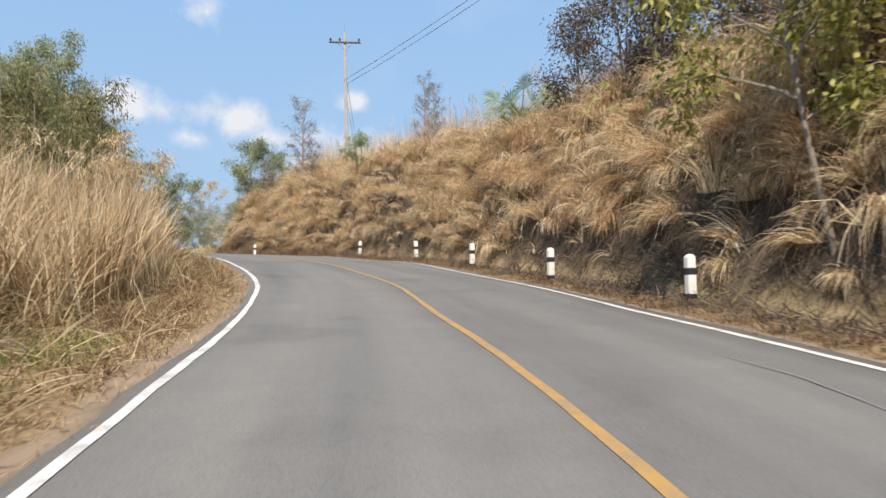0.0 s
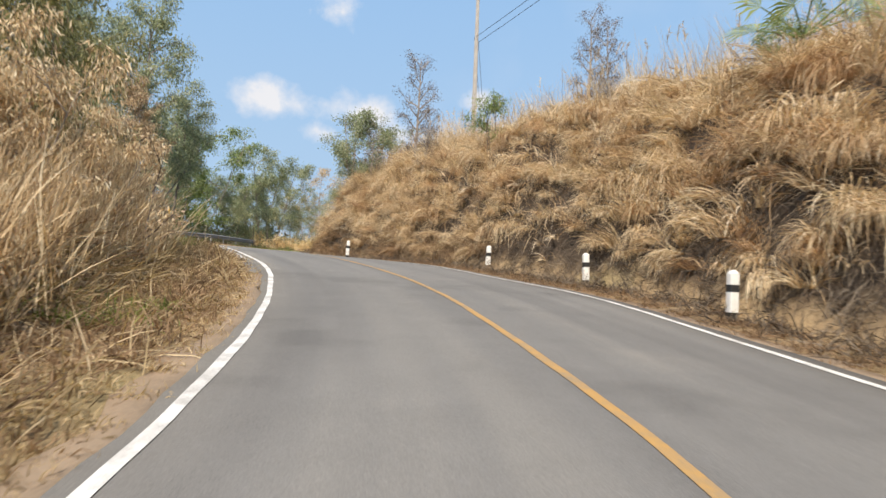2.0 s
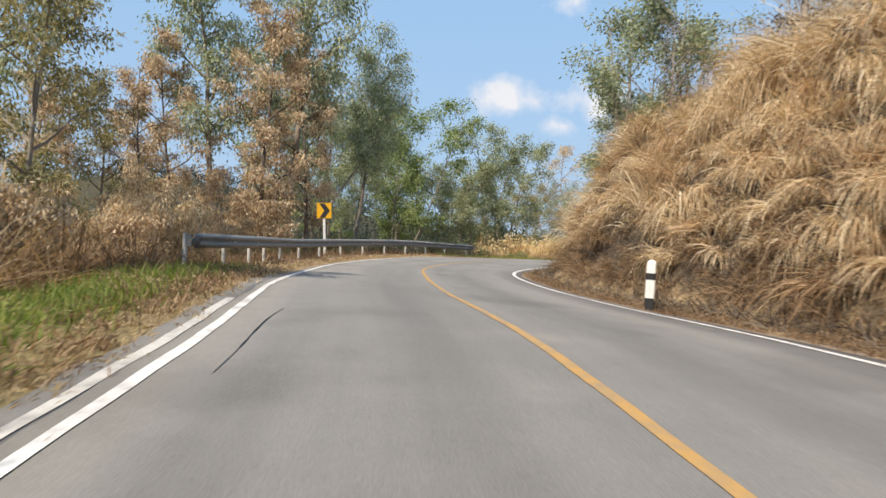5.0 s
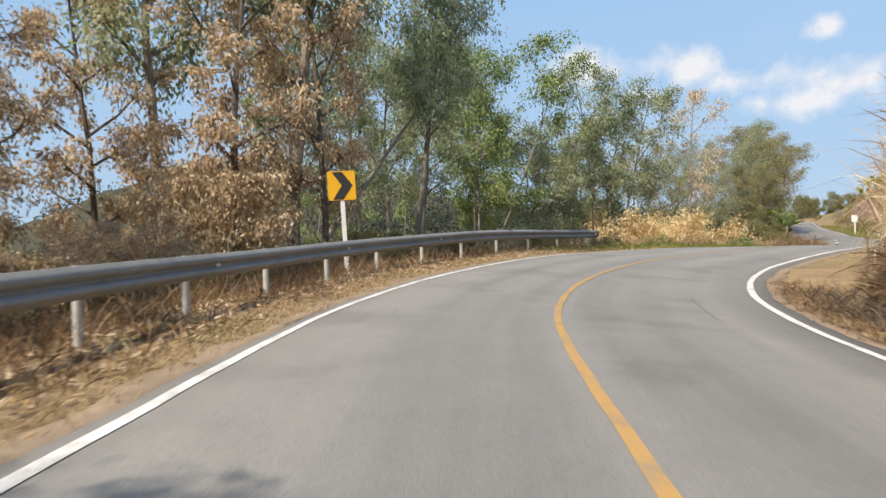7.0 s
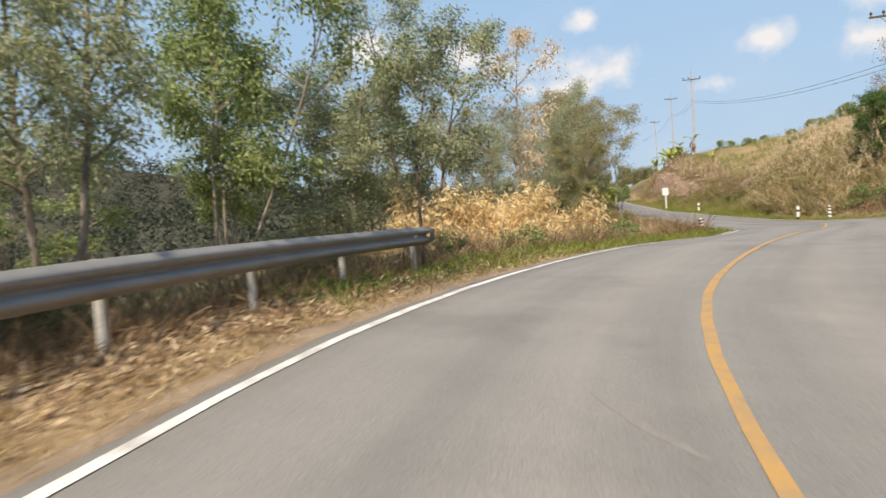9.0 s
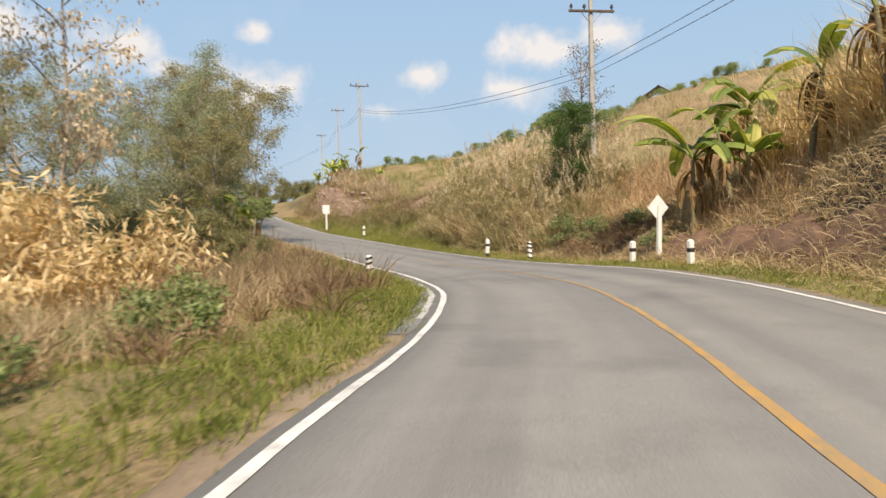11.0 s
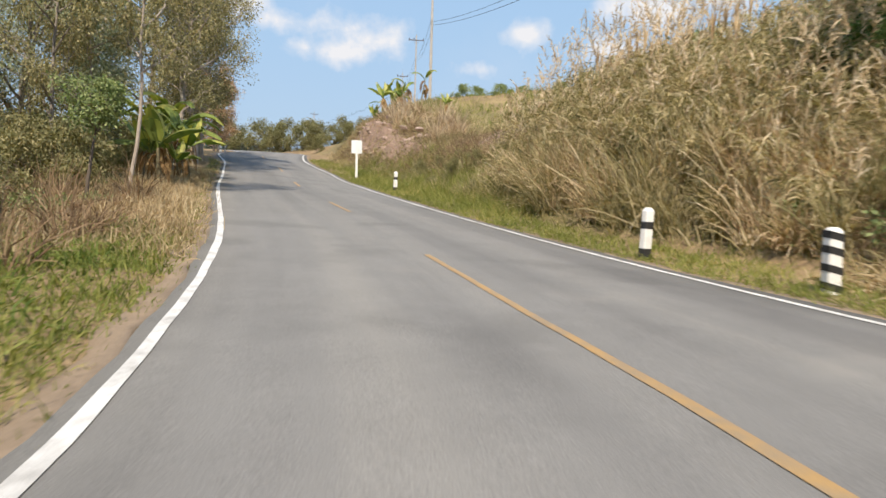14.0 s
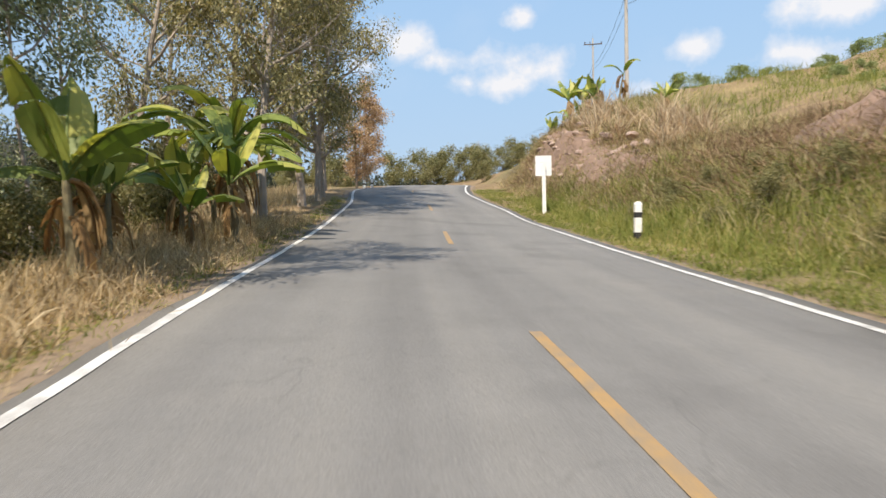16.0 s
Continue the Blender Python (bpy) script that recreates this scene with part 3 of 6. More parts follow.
def ribbon(name, s0, s1, lat0, lat1, up, mat, step=0.5, wobble=0.0, thick=0.0):
    """A strip laid along the road, with its sides turned down by thick."""
    ss = np.linspace(s0, s1, max(2, int((s1 - s0) / step) + 1))
    lats = [lat0] + list(np.linspace(lat0, lat1, 9 if lat1 - lat0 > 1 else 3)) + [lat1]
    rows = []
    for s in ss:
        row = []
        for k, lat in enumerate(lats):
            edge = k in (0, len(lats) - 1)
            w = wobble * (math.sin(s * 1.7 + (k > 1)) + math.sin(s * 0.63 + 2 * (k > 1)) + math.sin(s * 4.1)) / 3 if k in (0, 1, len(lats) - 2, len(lats) - 1) else 0
            crown = 0.0 if abs(lat) > 3.4 else 0.03 * (1 - (lat / 3.4) ** 2)
            row.append(at(s, lat + w, up + crown - (thick if edge else 0)))
        rows.append(row)
    v = np.array(rows)
    me = mesh_from(name, v, grid_faces(len(ss), len(lats))[:, ::-1], mat, smooth=False)
    me.attributes.new("along", "FLOAT_VECTOR", "POINT").data.foreach_set("vector", np.array([(lat, s, 0) for s in ss for lat in lats], np.float32).ravel())
    return new(name, me)


road = tagged(ribbon("road", -35, 230, -3.14, 3.20, 0.0, M_ASPHALT, 0.5, 0.05, 0.12), "worn grey asphalt road winding uphill", "road", kind="structure")
tagged(ribbon("shoulder_left", -35, 230, -3.42, -3.06, -0.012, M_SHOULDER, 0.35, 0.16, 0.15), "dusty earth shoulder beside the asphalt", "shoulder", kind="structure")
tagged(ribbon("shoulder_right", -35, 230, 3.16, 3.50, -0.012, M_SHOULDER, 0.35, 0.16, 0.15), "dusty earth shoulder beside the asphalt", "shoulder", kind="structure")
tagged(ribbon("paved_edge", 27, 46, -3.44, -3.08, -0.004, M_ASPHALT, 0.35, 0.06, 0.1), "narrow paved strip outside the edge line", "road", kind="structure")
tagged(ribbon("paved_edge", 84, 96, -3.44, -3.08, -0.004, M_ASPHALT, 0.35, 0.06, 0.1), "narrow paved strip outside the edge line", "road", kind="structure")
tagged(ribbon("edge_line_left", -35, 230, -HALF - 0.055, -HALF + 0.045, 0.006, M_WHITE_LINE, 0.4, 0.014), "white painted edge line on the asphalt", "road marking", kind="structure")
tagged(ribbon("edge_line_right", -35, 230, HALF - 0.105, HALF + 0.005, 0.006, M_WHITE_LINE, 0.4, 0.014), "white painted edge line on the asphalt", "road marking", kind="structure")
tagged(ribbon("centre_line", -35, 86.0, -0.105, -0.005, 0.006, M_YELLOW_LINE, 0.4, 0.012), "solid yellow centre line on the asphalt", "road marking", kind="structure")
tagged(ribbon("centre_line", 86.0, 106.5, -0.13, -0.04, 0.006, M_YELLOW_WORN, 0.4, 0.010), "faded solid yellow centre line on the asphalt", "road marking", kind="structure")
for k, s in enumerate((113.5, 124.3, 135.2, 146.0, 157.0)):
    tagged(ribbon("centre_dash", s, s + 3.0, -0.05, 0.05, 0.006, M_YELLOW_WORN, 0.4, 0.006), "yellow centre line dash on the asphalt", "road marking", "centre line dashes", "structure")
tagged(ribbon("old_edge_line", 30.6, 40.6, -HALF - 0.29, -HALF - 0.19, 0.004, M_OLD_LINE, 0.4, 0.02), "faded older white edge line on the asphalt", "road marking", kind="structure")
tagged(ribbon("old_edge_line", 85.5, 94.2, -HALF - 0.29, -HALF - 0.19, 0.004, M_OLD_LINE, 0.4, 0.02), "faded older white edge line on the asphalt", "road marking", kind="structure")


def crack(pts, width):
    """A tarred crack in the asphalt: a thin ragged dark strip through places along and across the road."""
    a = np.array(pts, float)
    u = np.linspace(0, len(a) - 1, 14)
    line = [at(float(np.interp(k, range(len(a)), a[:, 0])), float(np.interp(k, range(len(a)), a[:, 1])) + 0.004 * math.sin(k * 9.1 + a[0, 0])) for k in u]
    rows = []
    for k, p in enumerate(line):
        d = (line[min(k + 1, 13)] - line[max(k - 1, 0)]).normalized()
        w = Vector((-d.y, d.x, 0)) * width * (0.35 + 0.65 * math.sin(math.pi * (k + 0.5) / 14)) * (0.75 + 0.25 * math.sin(k * 2.7)) / 2
        crown = Vector((0, 0, 0.032))
        rows.append([p - w + crown, p + w + crown])
    tagged(new("crack", mesh_from("crack", np.array(rows), grid_faces(14, 2), M_TAR)), "dark tarred crack in the asphalt", "crack", "cracks in the road", "structure")


for pts, width in (([(36.2, -2.57), (38.6, -2.59), (39.7, -2.50)], 0.03), ([(57.9, 1.88), (56.1, 1.92), (54.4, 1.95)], 0.02), ([(64.4, -0.84), (63.85, -0.54), (63.5, -0.29)], 0.10),
                   ([(6.2, 1.94), (5.2, 2.02), (4.0, 1.88)], 0.025), ([(24.5, 2.2), (23.8, 2.3)], 0.06), ([(93.5, -0.9), (93.2, -0.55)], 0.05)):
    crack(pts, width)

# ---- building helpers ----
def part(name, bm, mat, parent, label=""):
    me = bpy.data.meshes.new(name)
    bmesh.ops.recalc_face_normals(bm, faces=bm.faces)
    bm.to_mesh(me)
    bm.free()
    me.materials.append(mat)
    ob = new(name, me)
    ob.parent = parent
    if label:
        tagged(ob, label)
    return ob


def part_mesh(name, me, parent, label=""):
    ob = new(name, me)
    ob.parent = parent
    if label:
        tagged(ob, label)
    return ob


def box(bm, cx, cy, cz, sx, sy, sz, bevel=0.0):
    r = bmesh.ops.create_cube(bm, size=1.0, matrix=Matrix.Translation((cx, cy, cz)) @ Matrix.Diagonal((sx, sy, sz, 1)))
    if bevel:
        edges = list({e for v in r["verts"] for e in v.link_edges})
        bmesh.ops.bevel(bm, geom=edges, offset=bevel, segments=2, affect="EDGES")
    return bm


def tube(bm, pts, radii, sides=8):
    """A round tapered tube along points."""
    pts = [Vector(p) for p in pts]
    rings = []
    for i, p in enumerate(pts):
        d = (pts[min(i + 1, len(pts) - 1)] - pts[max(i - 1, 0)]).normalized()
        a = d.orthogonal().normalized()
        b = d.cross(a)
        r = radii[i] if hasattr(radii, "__len__") else radii
        rings.append([bm.verts.new(p + (a * math.cos(t) + b * math.sin(t)) * r) for t in (2 * math.pi * k / sides for k in range(sides))])
    # keep the rings from twisting
    for i in range(1, len(rings)):
        best = min(range(sides), key=lambda k: (rings[i][k].co - rings[i - 1][0].co - (pts[i] - pts[i - 1])).length)
        rings[i] = rings[i][best:] + rings[i][:best]
        for k in range(sides):
            bm.faces.new((rings[i - 1][k], rings[i - 1][(k + 1) % sides], rings[i][(k + 1) % sides], rings[i][k]))
    bm.faces.new(rings[0][::-1])
    bm.faces.new(rings[-1])
    return bm


def extruded(bm, outline, y0, y1):
    """A flat shape in x and z, made thick along y."""
    a = [bm.verts.new((x, y0, z)) for x, z in outline]
    b = [bm.verts.new((x, y1, z)) for x, z in outline]
    n = len(outline)
    bm.faces.new(a)
    bm.faces.new(b[::-1])
    for i in range(n):
        bm.faces.new((a[i], b[i], b[(i + 1) % n], a[(i + 1) % n]))
    return bm


def stand(ob, s, lat, up=0.0, turn=0.0, lean=0.0, tip=0.0):
    """Put a thing beside the road, facing along it."""
    p = at(s, lat)
    z = ground_z(p.x, p.y) if abs(lat) > 3.4 else p.z
    ob.matrix_basis = pose(p.x, p.y, z + up, lean, tip, heading(s) + turn)
    return ob


# ---- guide posts ----
def column(bm, w, z0, z1, top=0.0):
    """A square shaft with chamfered corners; top: height of its blunt pyramid head."""
    h, c = w / 2, w * 0.12
    ring = [(-h + c, -h), (h - c, -h), (h, -h + c), (h, h - c), (h - c, h), (-h + c, h), (-h, h - c), (-h, -h + c)]
    levels = [(z0, 1.0), (z1 - top, 1.0)] + ([(z1 - top * 0.15, 0.62), (z1, 0.45)] if top else [(z1, 1.0)])
    rows = [[bm.verts.new((x * k, y * k, z)) for x, y in ring] for z, k in levels]
    for a, b in zip(rows, rows[1:]):
        for i in range(8):
            bm.faces.new((a[i], a[(i + 1) % 8], b[(i + 1) % 8], b[i]))
    bm.faces.new(rows[0][::-1])
    bm.faces.new(rows[-1])
    return bm


def guide_post():
    ob = new("guide_post")
    part("shaft", column(bmesh.new(), 0.150, -0.30, 0.80, 0.055), M_WHITE, ob)
    part("band", column(bmesh.new(), 0.156, 0.455, 0.570), M_BLACK, ob, "black painted band")
    part("foot", column(bmesh.new(), 0.156, -0.25, 0.135), M_BLACK, ob, "black painted foot")
    return tagged(ob, "white concrete guide post with black band", "guide post", "guide posts along the road")


def stripe_post():
    ob = new("stripe_post")
    part("shaft", column(bmesh.new(), 0.165, -0.30, 0.86, 0.05), M_WHITE, ob)
    for z in (0.15, 0.36, 0.57, 0.74):
        bm = bmesh.new()
        w = 0.0845
        extruded(bm, [(-w, z - 0.045), (w, z + 0.05 - 0.045), (w, z + 0.05 + 0.04), (-w, z + 0.04)], -w, w)
        part("stripe", bm, M_BLACK, ob, "slanting black stripe")
    return tagged(ob, "white concrete post with slanting black stripes", "marker post", "guide posts along the road")


first_post = guide_post()
posts = [(4.15, 11.43, 0.86, 0, 0), (2.63, 16.58, 1.31, 1, 0), (0.97, 22.33, 1.84, 0, 1), (-1.07, 27.99, 2.36, -1, -1), (-4.03, 33.2, 2.80, 1, 2), (-11.4, 41.3, 3.36, 0, 3), (-13.86, 87.19, 4.65, 0, -2),
         (-14.08, 90.59, 4.55, 0, 1), (-16.73, 100.99, 4.52, 0, 2), (-22.1, 119.2, 5.31, 0, 1), (5.5, 6.2, 0.42, 0, 0), (-38.3, 146.0, 7.5, 0, 0), (-39.0, 149.4, 7.7, 0, 1)]
for k, (x, y, z, lean, tip) in enumerate(posts):
    ob = first_post if k == 0 else copy_thing(first_post, Matrix())
    ob.matrix_basis = pose(x, y, z, lean, tip, k * 37 % 11 + 10)
first_stripe = stripe_post()
for k, (s, lat, turn) in enumerate([(99.73, -3.86, 12), (103.54, 3.98, 170)]):
    ob = first_stripe if k == 0 else copy_thing(first_stripe, Matrix())
    p = at(s, lat)
    ob.matrix_basis = pose(p.x, p.y, p.z - (0.22, 0.1)[k], 0, 2 * k, heading(s) + turn)


# ---- signs ----
def rounded(w, h, r, n=4):
    out = []
    for cx, cz, a0 in ((w / 2 - r, h / 2 - r, 0), (-w / 2 + r, h / 2 - r, 90), (-w / 2 + r, -h / 2 + r, 180), (w / 2 - r, -h / 2 + r, 270)):
        out += [(cx + r * math.cos(radians(a0 + 90 * k / n)), cz + r * math.sin(radians(a0 + 90 * k / n))) for k in range(n + 1)]
    return out


def chevron_sign():
    ob = new("chevron_sign")
    bm = bmesh.new()
    extruded(bm, [(x, z + 2.15) for x, z in rounded(0.60, 0.64, 0.04)], -0.062, -0.050)
    plate = part("plate", bm, M_YELLOW, ob, "yellow sheet-metal plate")
    bm = bmesh.new()
    extruded(bm, [(-0.20, 2.45), (0.02, 2.45), (0.235, 2.15), (0.02, 1.85), (-0.20, 1.85), (0.0, 2.15)], -0.068, -0.0625)
    part("arrow", bm, M_BLACK, plate, "black chevron pointing along the bend")
    bm = bmesh.new()
    box(bm, 0, 0, 0.95, 0.10, 0.10, 3.0, 0.01)
    part("pole", bm, M_WHITE, ob, "white painted post")
    for z in (2.35, 1.97):
        part("bracket", box(bmesh.new(), 0, -0.049, z, 0.40, 0.012, 0.04), M_STEEL, ob)
    return tagged(ob, "yellow chevron bend sign on a white post behind the guardrail", "road sign")


def back_sign(name, label, outline, height, pole_w, plate_y=0.055):
    ob = new(name)
    bm = bmesh.new()
    extruded(bm, [(x, z + height) for x, z in outline], plate_y, plate_y + 0.012)
    part("plate", bm, M_GREYPLATE, ob, "pale grey back of the plate")
    bm = bmesh.new()
    box(bm, 0, 0, height / 2 - 0.1, pole_w, pole_w * 0.9, height + 0.35, 0.008)
    part("pole", bm, M_WHITE, ob, "white painted post")
    for dz in (-0.15, 0.15):
        part("bracket", box(bmesh.new(), 0, plate_y - 0.006, height + dz, 0.30, 0.010, 0.035), M_GREYPLATE, ob)
    return tagged(ob, label, "road sign")


chev = chevron_sign()
chev.matrix_basis = pose(-26.89, 51.29, 4.18, 0, -2.5, 46)
dia = back_sign("diamond_sign", "diamond road sign seen from its pale back on a white post", [(0, 0.42), (-0.40, 0), (0, -0.42), (0.40, 0)], 1.82, 0.13)
part("foot", box(bmesh.new(), 0, 0, 0.02, 0.138, 0.125, 0.44, 0.008), M_BLACK, dia, "black painted foot")
dia.matrix_basis = pose(-13.19, 90.58, 4.58, 0, 1, 12)
rect = back_sign("square_sign", "square road sign seen from its pale back on a white post", rounded(0.60, 0.75, 0.05), 1.85, 0.13)
p = at(136.47, 4.24)
rect.matrix_basis = pose(p.x, p.y, ground_z(p.x, p.y), 0, 0, 12)


# ---- guardrail ----
def guardrail():
    ob = new("guardrail")
    # section of the beam: two rounded ridges towards the road, from the foot up
    prof = [(0.0, -0.155), (0.012, -0.15), (0.03, -0.125), (0.078, -0.105), (0.083, -0.075), (0.078, -0.05), (0.02, -0.02), (0.006, 0.0), (0.02, 0.02), (0.078, 0.05), (0.083, 0.075), (0.078, 0.105), (0.03, 0.125), (0.012, 0.15), (0.0, 0.155)]
    ss = np.arange(45.9, 70.7, 0.45)
    flare = lambda s: table(s, [(45.9, -0.45), (47.3, -0.2), (49.0, 0), (66, 0), (70.6, -0.35)])
    line = lambda s: -4.50 + float(flare(s))
    rise = lambda s: 0.61
    front, back = [], []
    for s in ss:
        front.append([at(s, line(s) + d, rise(s) + h) for d, h in prof])
        back.append([at(s, line(s) + d - 0.004, rise(s) + h) for d, h in prof])
    a, b = np.array(front), np.array(back)
    n, m = len(ss), len(prof)
    f = grid_faces(n, m)
    rim = np.concatenate([np.stack([np.arange(n - 1) * m + k, np.arange(1, n) * m + k, np.arange(1, n) * m + k + n * m, np.arange(n - 1) * m + k + n * m], 1) for k in (0, m - 1)])
    part_mesh("beam", mesh_from("beam", np.concatenate([a.reshape(-1, 3), b.reshape(-1, 3)]), np.concatenate([f, f[:, ::-1] + n * m, rim]), M_STEEL, smooth=True), ob, "corrugated galvanised steel beam")
    # posts every two metres, with their blocks, and reflectors
    pb = bmesh.new()
    tube(pb, [(0, 0, -0.9), (0, 0, 0.76)], 0.048, 10)
    post = part("post", pb, M_POSTPAINT, ob, "pale round steel post")
    kb = bmesh.new()
    box(kb, 0.085, 0, 0.61, 0.10, 0.12, 0.26, 0.01)
    block = part("spacer", kb, M_STEEL, post)
    rb = bmesh.new()
    tube(rb, [(0.0, 0, 0), (0.012, 0, 0)], 0.045, 12)
    for k, s in enumerate(np.arange(45.75, 70.6, 1.9)):
        o = post if k == 0 else copy_thing(post, Matrix())
        q = at(s, line(s) - 0.145)
        o.matrix_basis = pose(q.x, q.y, q.z, 0, 0, heading(s))
    disc = part("reflector", rb, M_WHITE, ob, "round white reflector")
    for k, s in enumerate((47.9, 49.9, 53.8, 57.7, 61.6, 70.3)):
        o = disc if k == 0 else copy_thing(disc, Matrix())
        q = at(s, line(s) + 0.012, rise(s))
        o.matrix_basis = pose(q.x, q.y, q.z, 0, 0, heading(s))
    # rounded end plates
    for s, back_way in ((70.6, 1), (45.9, -1)):
        eb = bmesh.new()
        pts = [(x, z) for x, z in prof]
        outline = [(0.02 + 0.10 * math.sin(math.pi * k / 10), -0.155 + 0.31 * k / 10) for k in range(11)]
        rows = []
        for i in range(4):
            rows.append([eb.verts.new(at(s + back_way * 0.09 * i, line(s) + 0.0 + dx * (1 - i / 3) + 0.01 * i, rise(s) + dz * (1 - 0.12 * i))) for dx, dz in outline])
        for r0, r1 in zip(rows, rows[1:]):
            for k in range(10):
                eb.faces.new((r0[k], r0[k + 1], r1[k + 1], r1[k]))
        bmesh.ops.solidify(eb, geom=eb.faces[:], thickness=0.004)
        part("end_plate", eb, M_STEEL, ob)
    return tagged(ob, "galvanised corrugated guardrail on round posts along the outside of the bend", "guardrail")


guardrail()


marker = new("marker_stake")
part("stake", tube(bmesh.new(), [(0, 0, -0.4), (0.01, 0, 0.9), (0.0, 0.01, 1.9)], [0.035, 0.03, 0.026], 7), M_WOODPOLE, marker)
part("cap", tube(bmesh.new(), [(0, 0.01, 1.86), (0, 0.01, 1.95)], [0.034, 0.03], 7), M_BLACK, marker)
stand(tagged(marker, "thin dark stake standing behind the end of the guardrail", "stake"), 71.0, -5.2)


# ---- electricity line ----
def power_pole(height, arm, lean=0.0):
    ob = new("power_pole")
    bm = bmesh.new()
    n = 8
    rows = []
    for z, w in ((-1.0, 0.30), (height, 0.17)):
        h, c = w / 2, w * 0.15
        rows.append([bm.verts.new((x, y, z)) for x, y in ((-h + c, -h), (h - c, -h), (h, -h + c), (h, h - c), (h - c, h), (-h + c, h), (-h, h - c), (-h, -h + c))])
    for i in range(n):
        bm.faces.new((rows[0][i], rows[0][(i + 1) % n], rows[1][(i + 1) % n], rows[1][i]))
    bm.faces.new(rows[1])
    part("shaft", bm, M_CONCRETE, ob, "tapered concrete shaft")
    bm = bmesh.new()
    box(bm, 0, -0.13, height - 0.75, arm, 0.11, 0.11, 0.01)
    arm_ob = part("crossarm", bm, M_WOODPOLE, ob, "dark crossarm")
    bm = bmesh.new()
    for sgn in (-1, 1):
        tube(bm, [(sgn * 0.55, -0.13, height - 0.78), (sgn * 0.08, -0.10, height - 1.30)], 0.02, 6)
    part("brace", bm, M_STEEL, ob)
    for x in (-arm / 2 + 0.12, -arm * 0.16, arm / 2 - 0.12):
        bm = bmesh.new()
        tube(bm, [(x, -0.13, height - 0.69), (x, -0.13, height - 0.60), (x, -0.13, height - 0.58), (x, -0.13, height - 0.52), (x, -0.13, height - 0.50), (x, -0.13, height - 0.44), (x, -0.13, height - 0.42)],
             [0.03, 0.03, 0.085, 0.085, 0.06, 0.06, 0.03], 10)
        part("insulator", bm, M_INSUL, arm_ob, "brown porcelain insulator")
    bm = bmesh.new()
    tube(bm, [(0, 0, height - 0.05), (0, 0, height + 0.75)], 0.012, 5)
    part("lightning_rod", bm, M_STEEL, ob)
    return tagged(ob, "grey concrete power pole with a dark crossarm", "utility pole", "power poles of the line")


ends = []


def raise_pole(x, y, arm_z, turn, height, arm=2.3):
    ob = power_pole(height, arm)
    ob.matrix_basis = pose(x, y, arm_z - (height - 0.75), 0, 0, turn)
    ends.append([ob.matrix_basis @ Vector((dx, 0.12, height - 3.5 - dz)) for dx, dz in ((-0.12, 0.0), (0.12, 0.25))])


for x, y, arm_z, turn in ((23.5, 0.0, 21.5, 25), (-6.8, 49.3, 19.4, 8), (-11.05, 102.3, 16.3, 0), (-21.55, 153.2, 23.05, 6), (-24.8, 194.6, 27.15, 8), (-29.5, 238.0, 28.5, 8), (-60.0, 300.0, 26.0, 8)):
    raise_pole(x, y, arm_z, turn, max(8.0, arm_z - ground_z(x, y) + 0.75))
for a, b in zip(ends, ends[1:]):
    for p0, p1 in zip(a, b):
        bm = bmesh.new()
        sag = (p1 - p0).length * 0.018
        tube(bm, [p0.lerp(p1, k / 16) - Vector((0, 0, sag * 4 * (k / 16) * (1 - k / 16))) for k in range(17)], 0.014, 5)
        tagged(part("power_cable", bm, M_WIRE, None), "thin dark overhead power cable between the poles", "cable", "cables of the power line")


# ---- red soil bank and rocks on the right past the bend ----
def soil_bank(s0, s1, foot, width, height, mat, label):
    ss, hs = np.arange(s0, s1, 0.18), np.linspace(0, 1, 11)
    rows = []
    for s in ss:
        w = height * float(table(s, [(s0, 0.05), (s0 + 1.9, 0.8), (s0 + 3.4, 1.0), (s1 - 1.6, 0.9), (s1, 0.05)]))
        row = []
        for h in hs:
            p = at(s, foot + width * h + 0.14 * math.sin(s * 3.1 + h * 6) + 0.08 * math.sin(s * 7.7))
            rough = noise.noise(Vector((s * 1.7, h * 3.0, 0))) * 0.26 + noise.noise(Vector((s * 4.0, h * 9.0, 4))) * 0.16 + noise.noise(Vector((s * 11.0, h * 22.0, 4))) * 0.07
            row.append((p.x, p.y, ground_z(p.x, p.y) - 0.16 + w * (0.10 + 0.40 * math.sin(math.pi * min(1, h * 1.15)) + rough)))
        rows.append(row)
    tagged(new("soil_bank", mesh_from("soil_bank", np.array(rows), grid_faces(len(ss), len(hs))[:, ::-1], mat, smooth=True)), label, "soil bank", kind="structure")


soil_bank(88.0, 101.6, 5.3, 1.3, 1.0, M_REDSOIL, "bare red-brown soil of the cut bank")
soil_bank(118.0, 128.0, 7.4, 3.2, 1.5, M_PINKSOIL, "bare pinkish soil and rubble of the slope")
soil_bank(134.0, 151.0, 6.3, 3.0, 1.15, M_PINKSOIL, "bare pinkish crumbling soil of the outcrop")


def rock(seed, size):
    r = np.random.default_rng(seed)
    bm = bmesh.new()
    bmesh.ops.create_icosphere(bm, subdivisions=3, radius=1.0)
    cuts = [(Vector(r.normal(0, 1, 3)).normalized(), r.uniform(0.45, 0.85)) for _ in range(9)]
    for v in bm.verts:
        for n, d in cuts:
            k = v.co.dot(n)
            if k > d:
                v.co -= n * (k - d)
        v.co += v.co.normalized() * 0.07 * noise.noise(v.co * 3 + Vector((seed, 0, 0)))
        v.co.z *= 0.62
    me = bpy.data.meshes.new("rock")
    bm.to_mesh(me)
    bm.free()
    me.materials.append(M_ROCK)
    return me


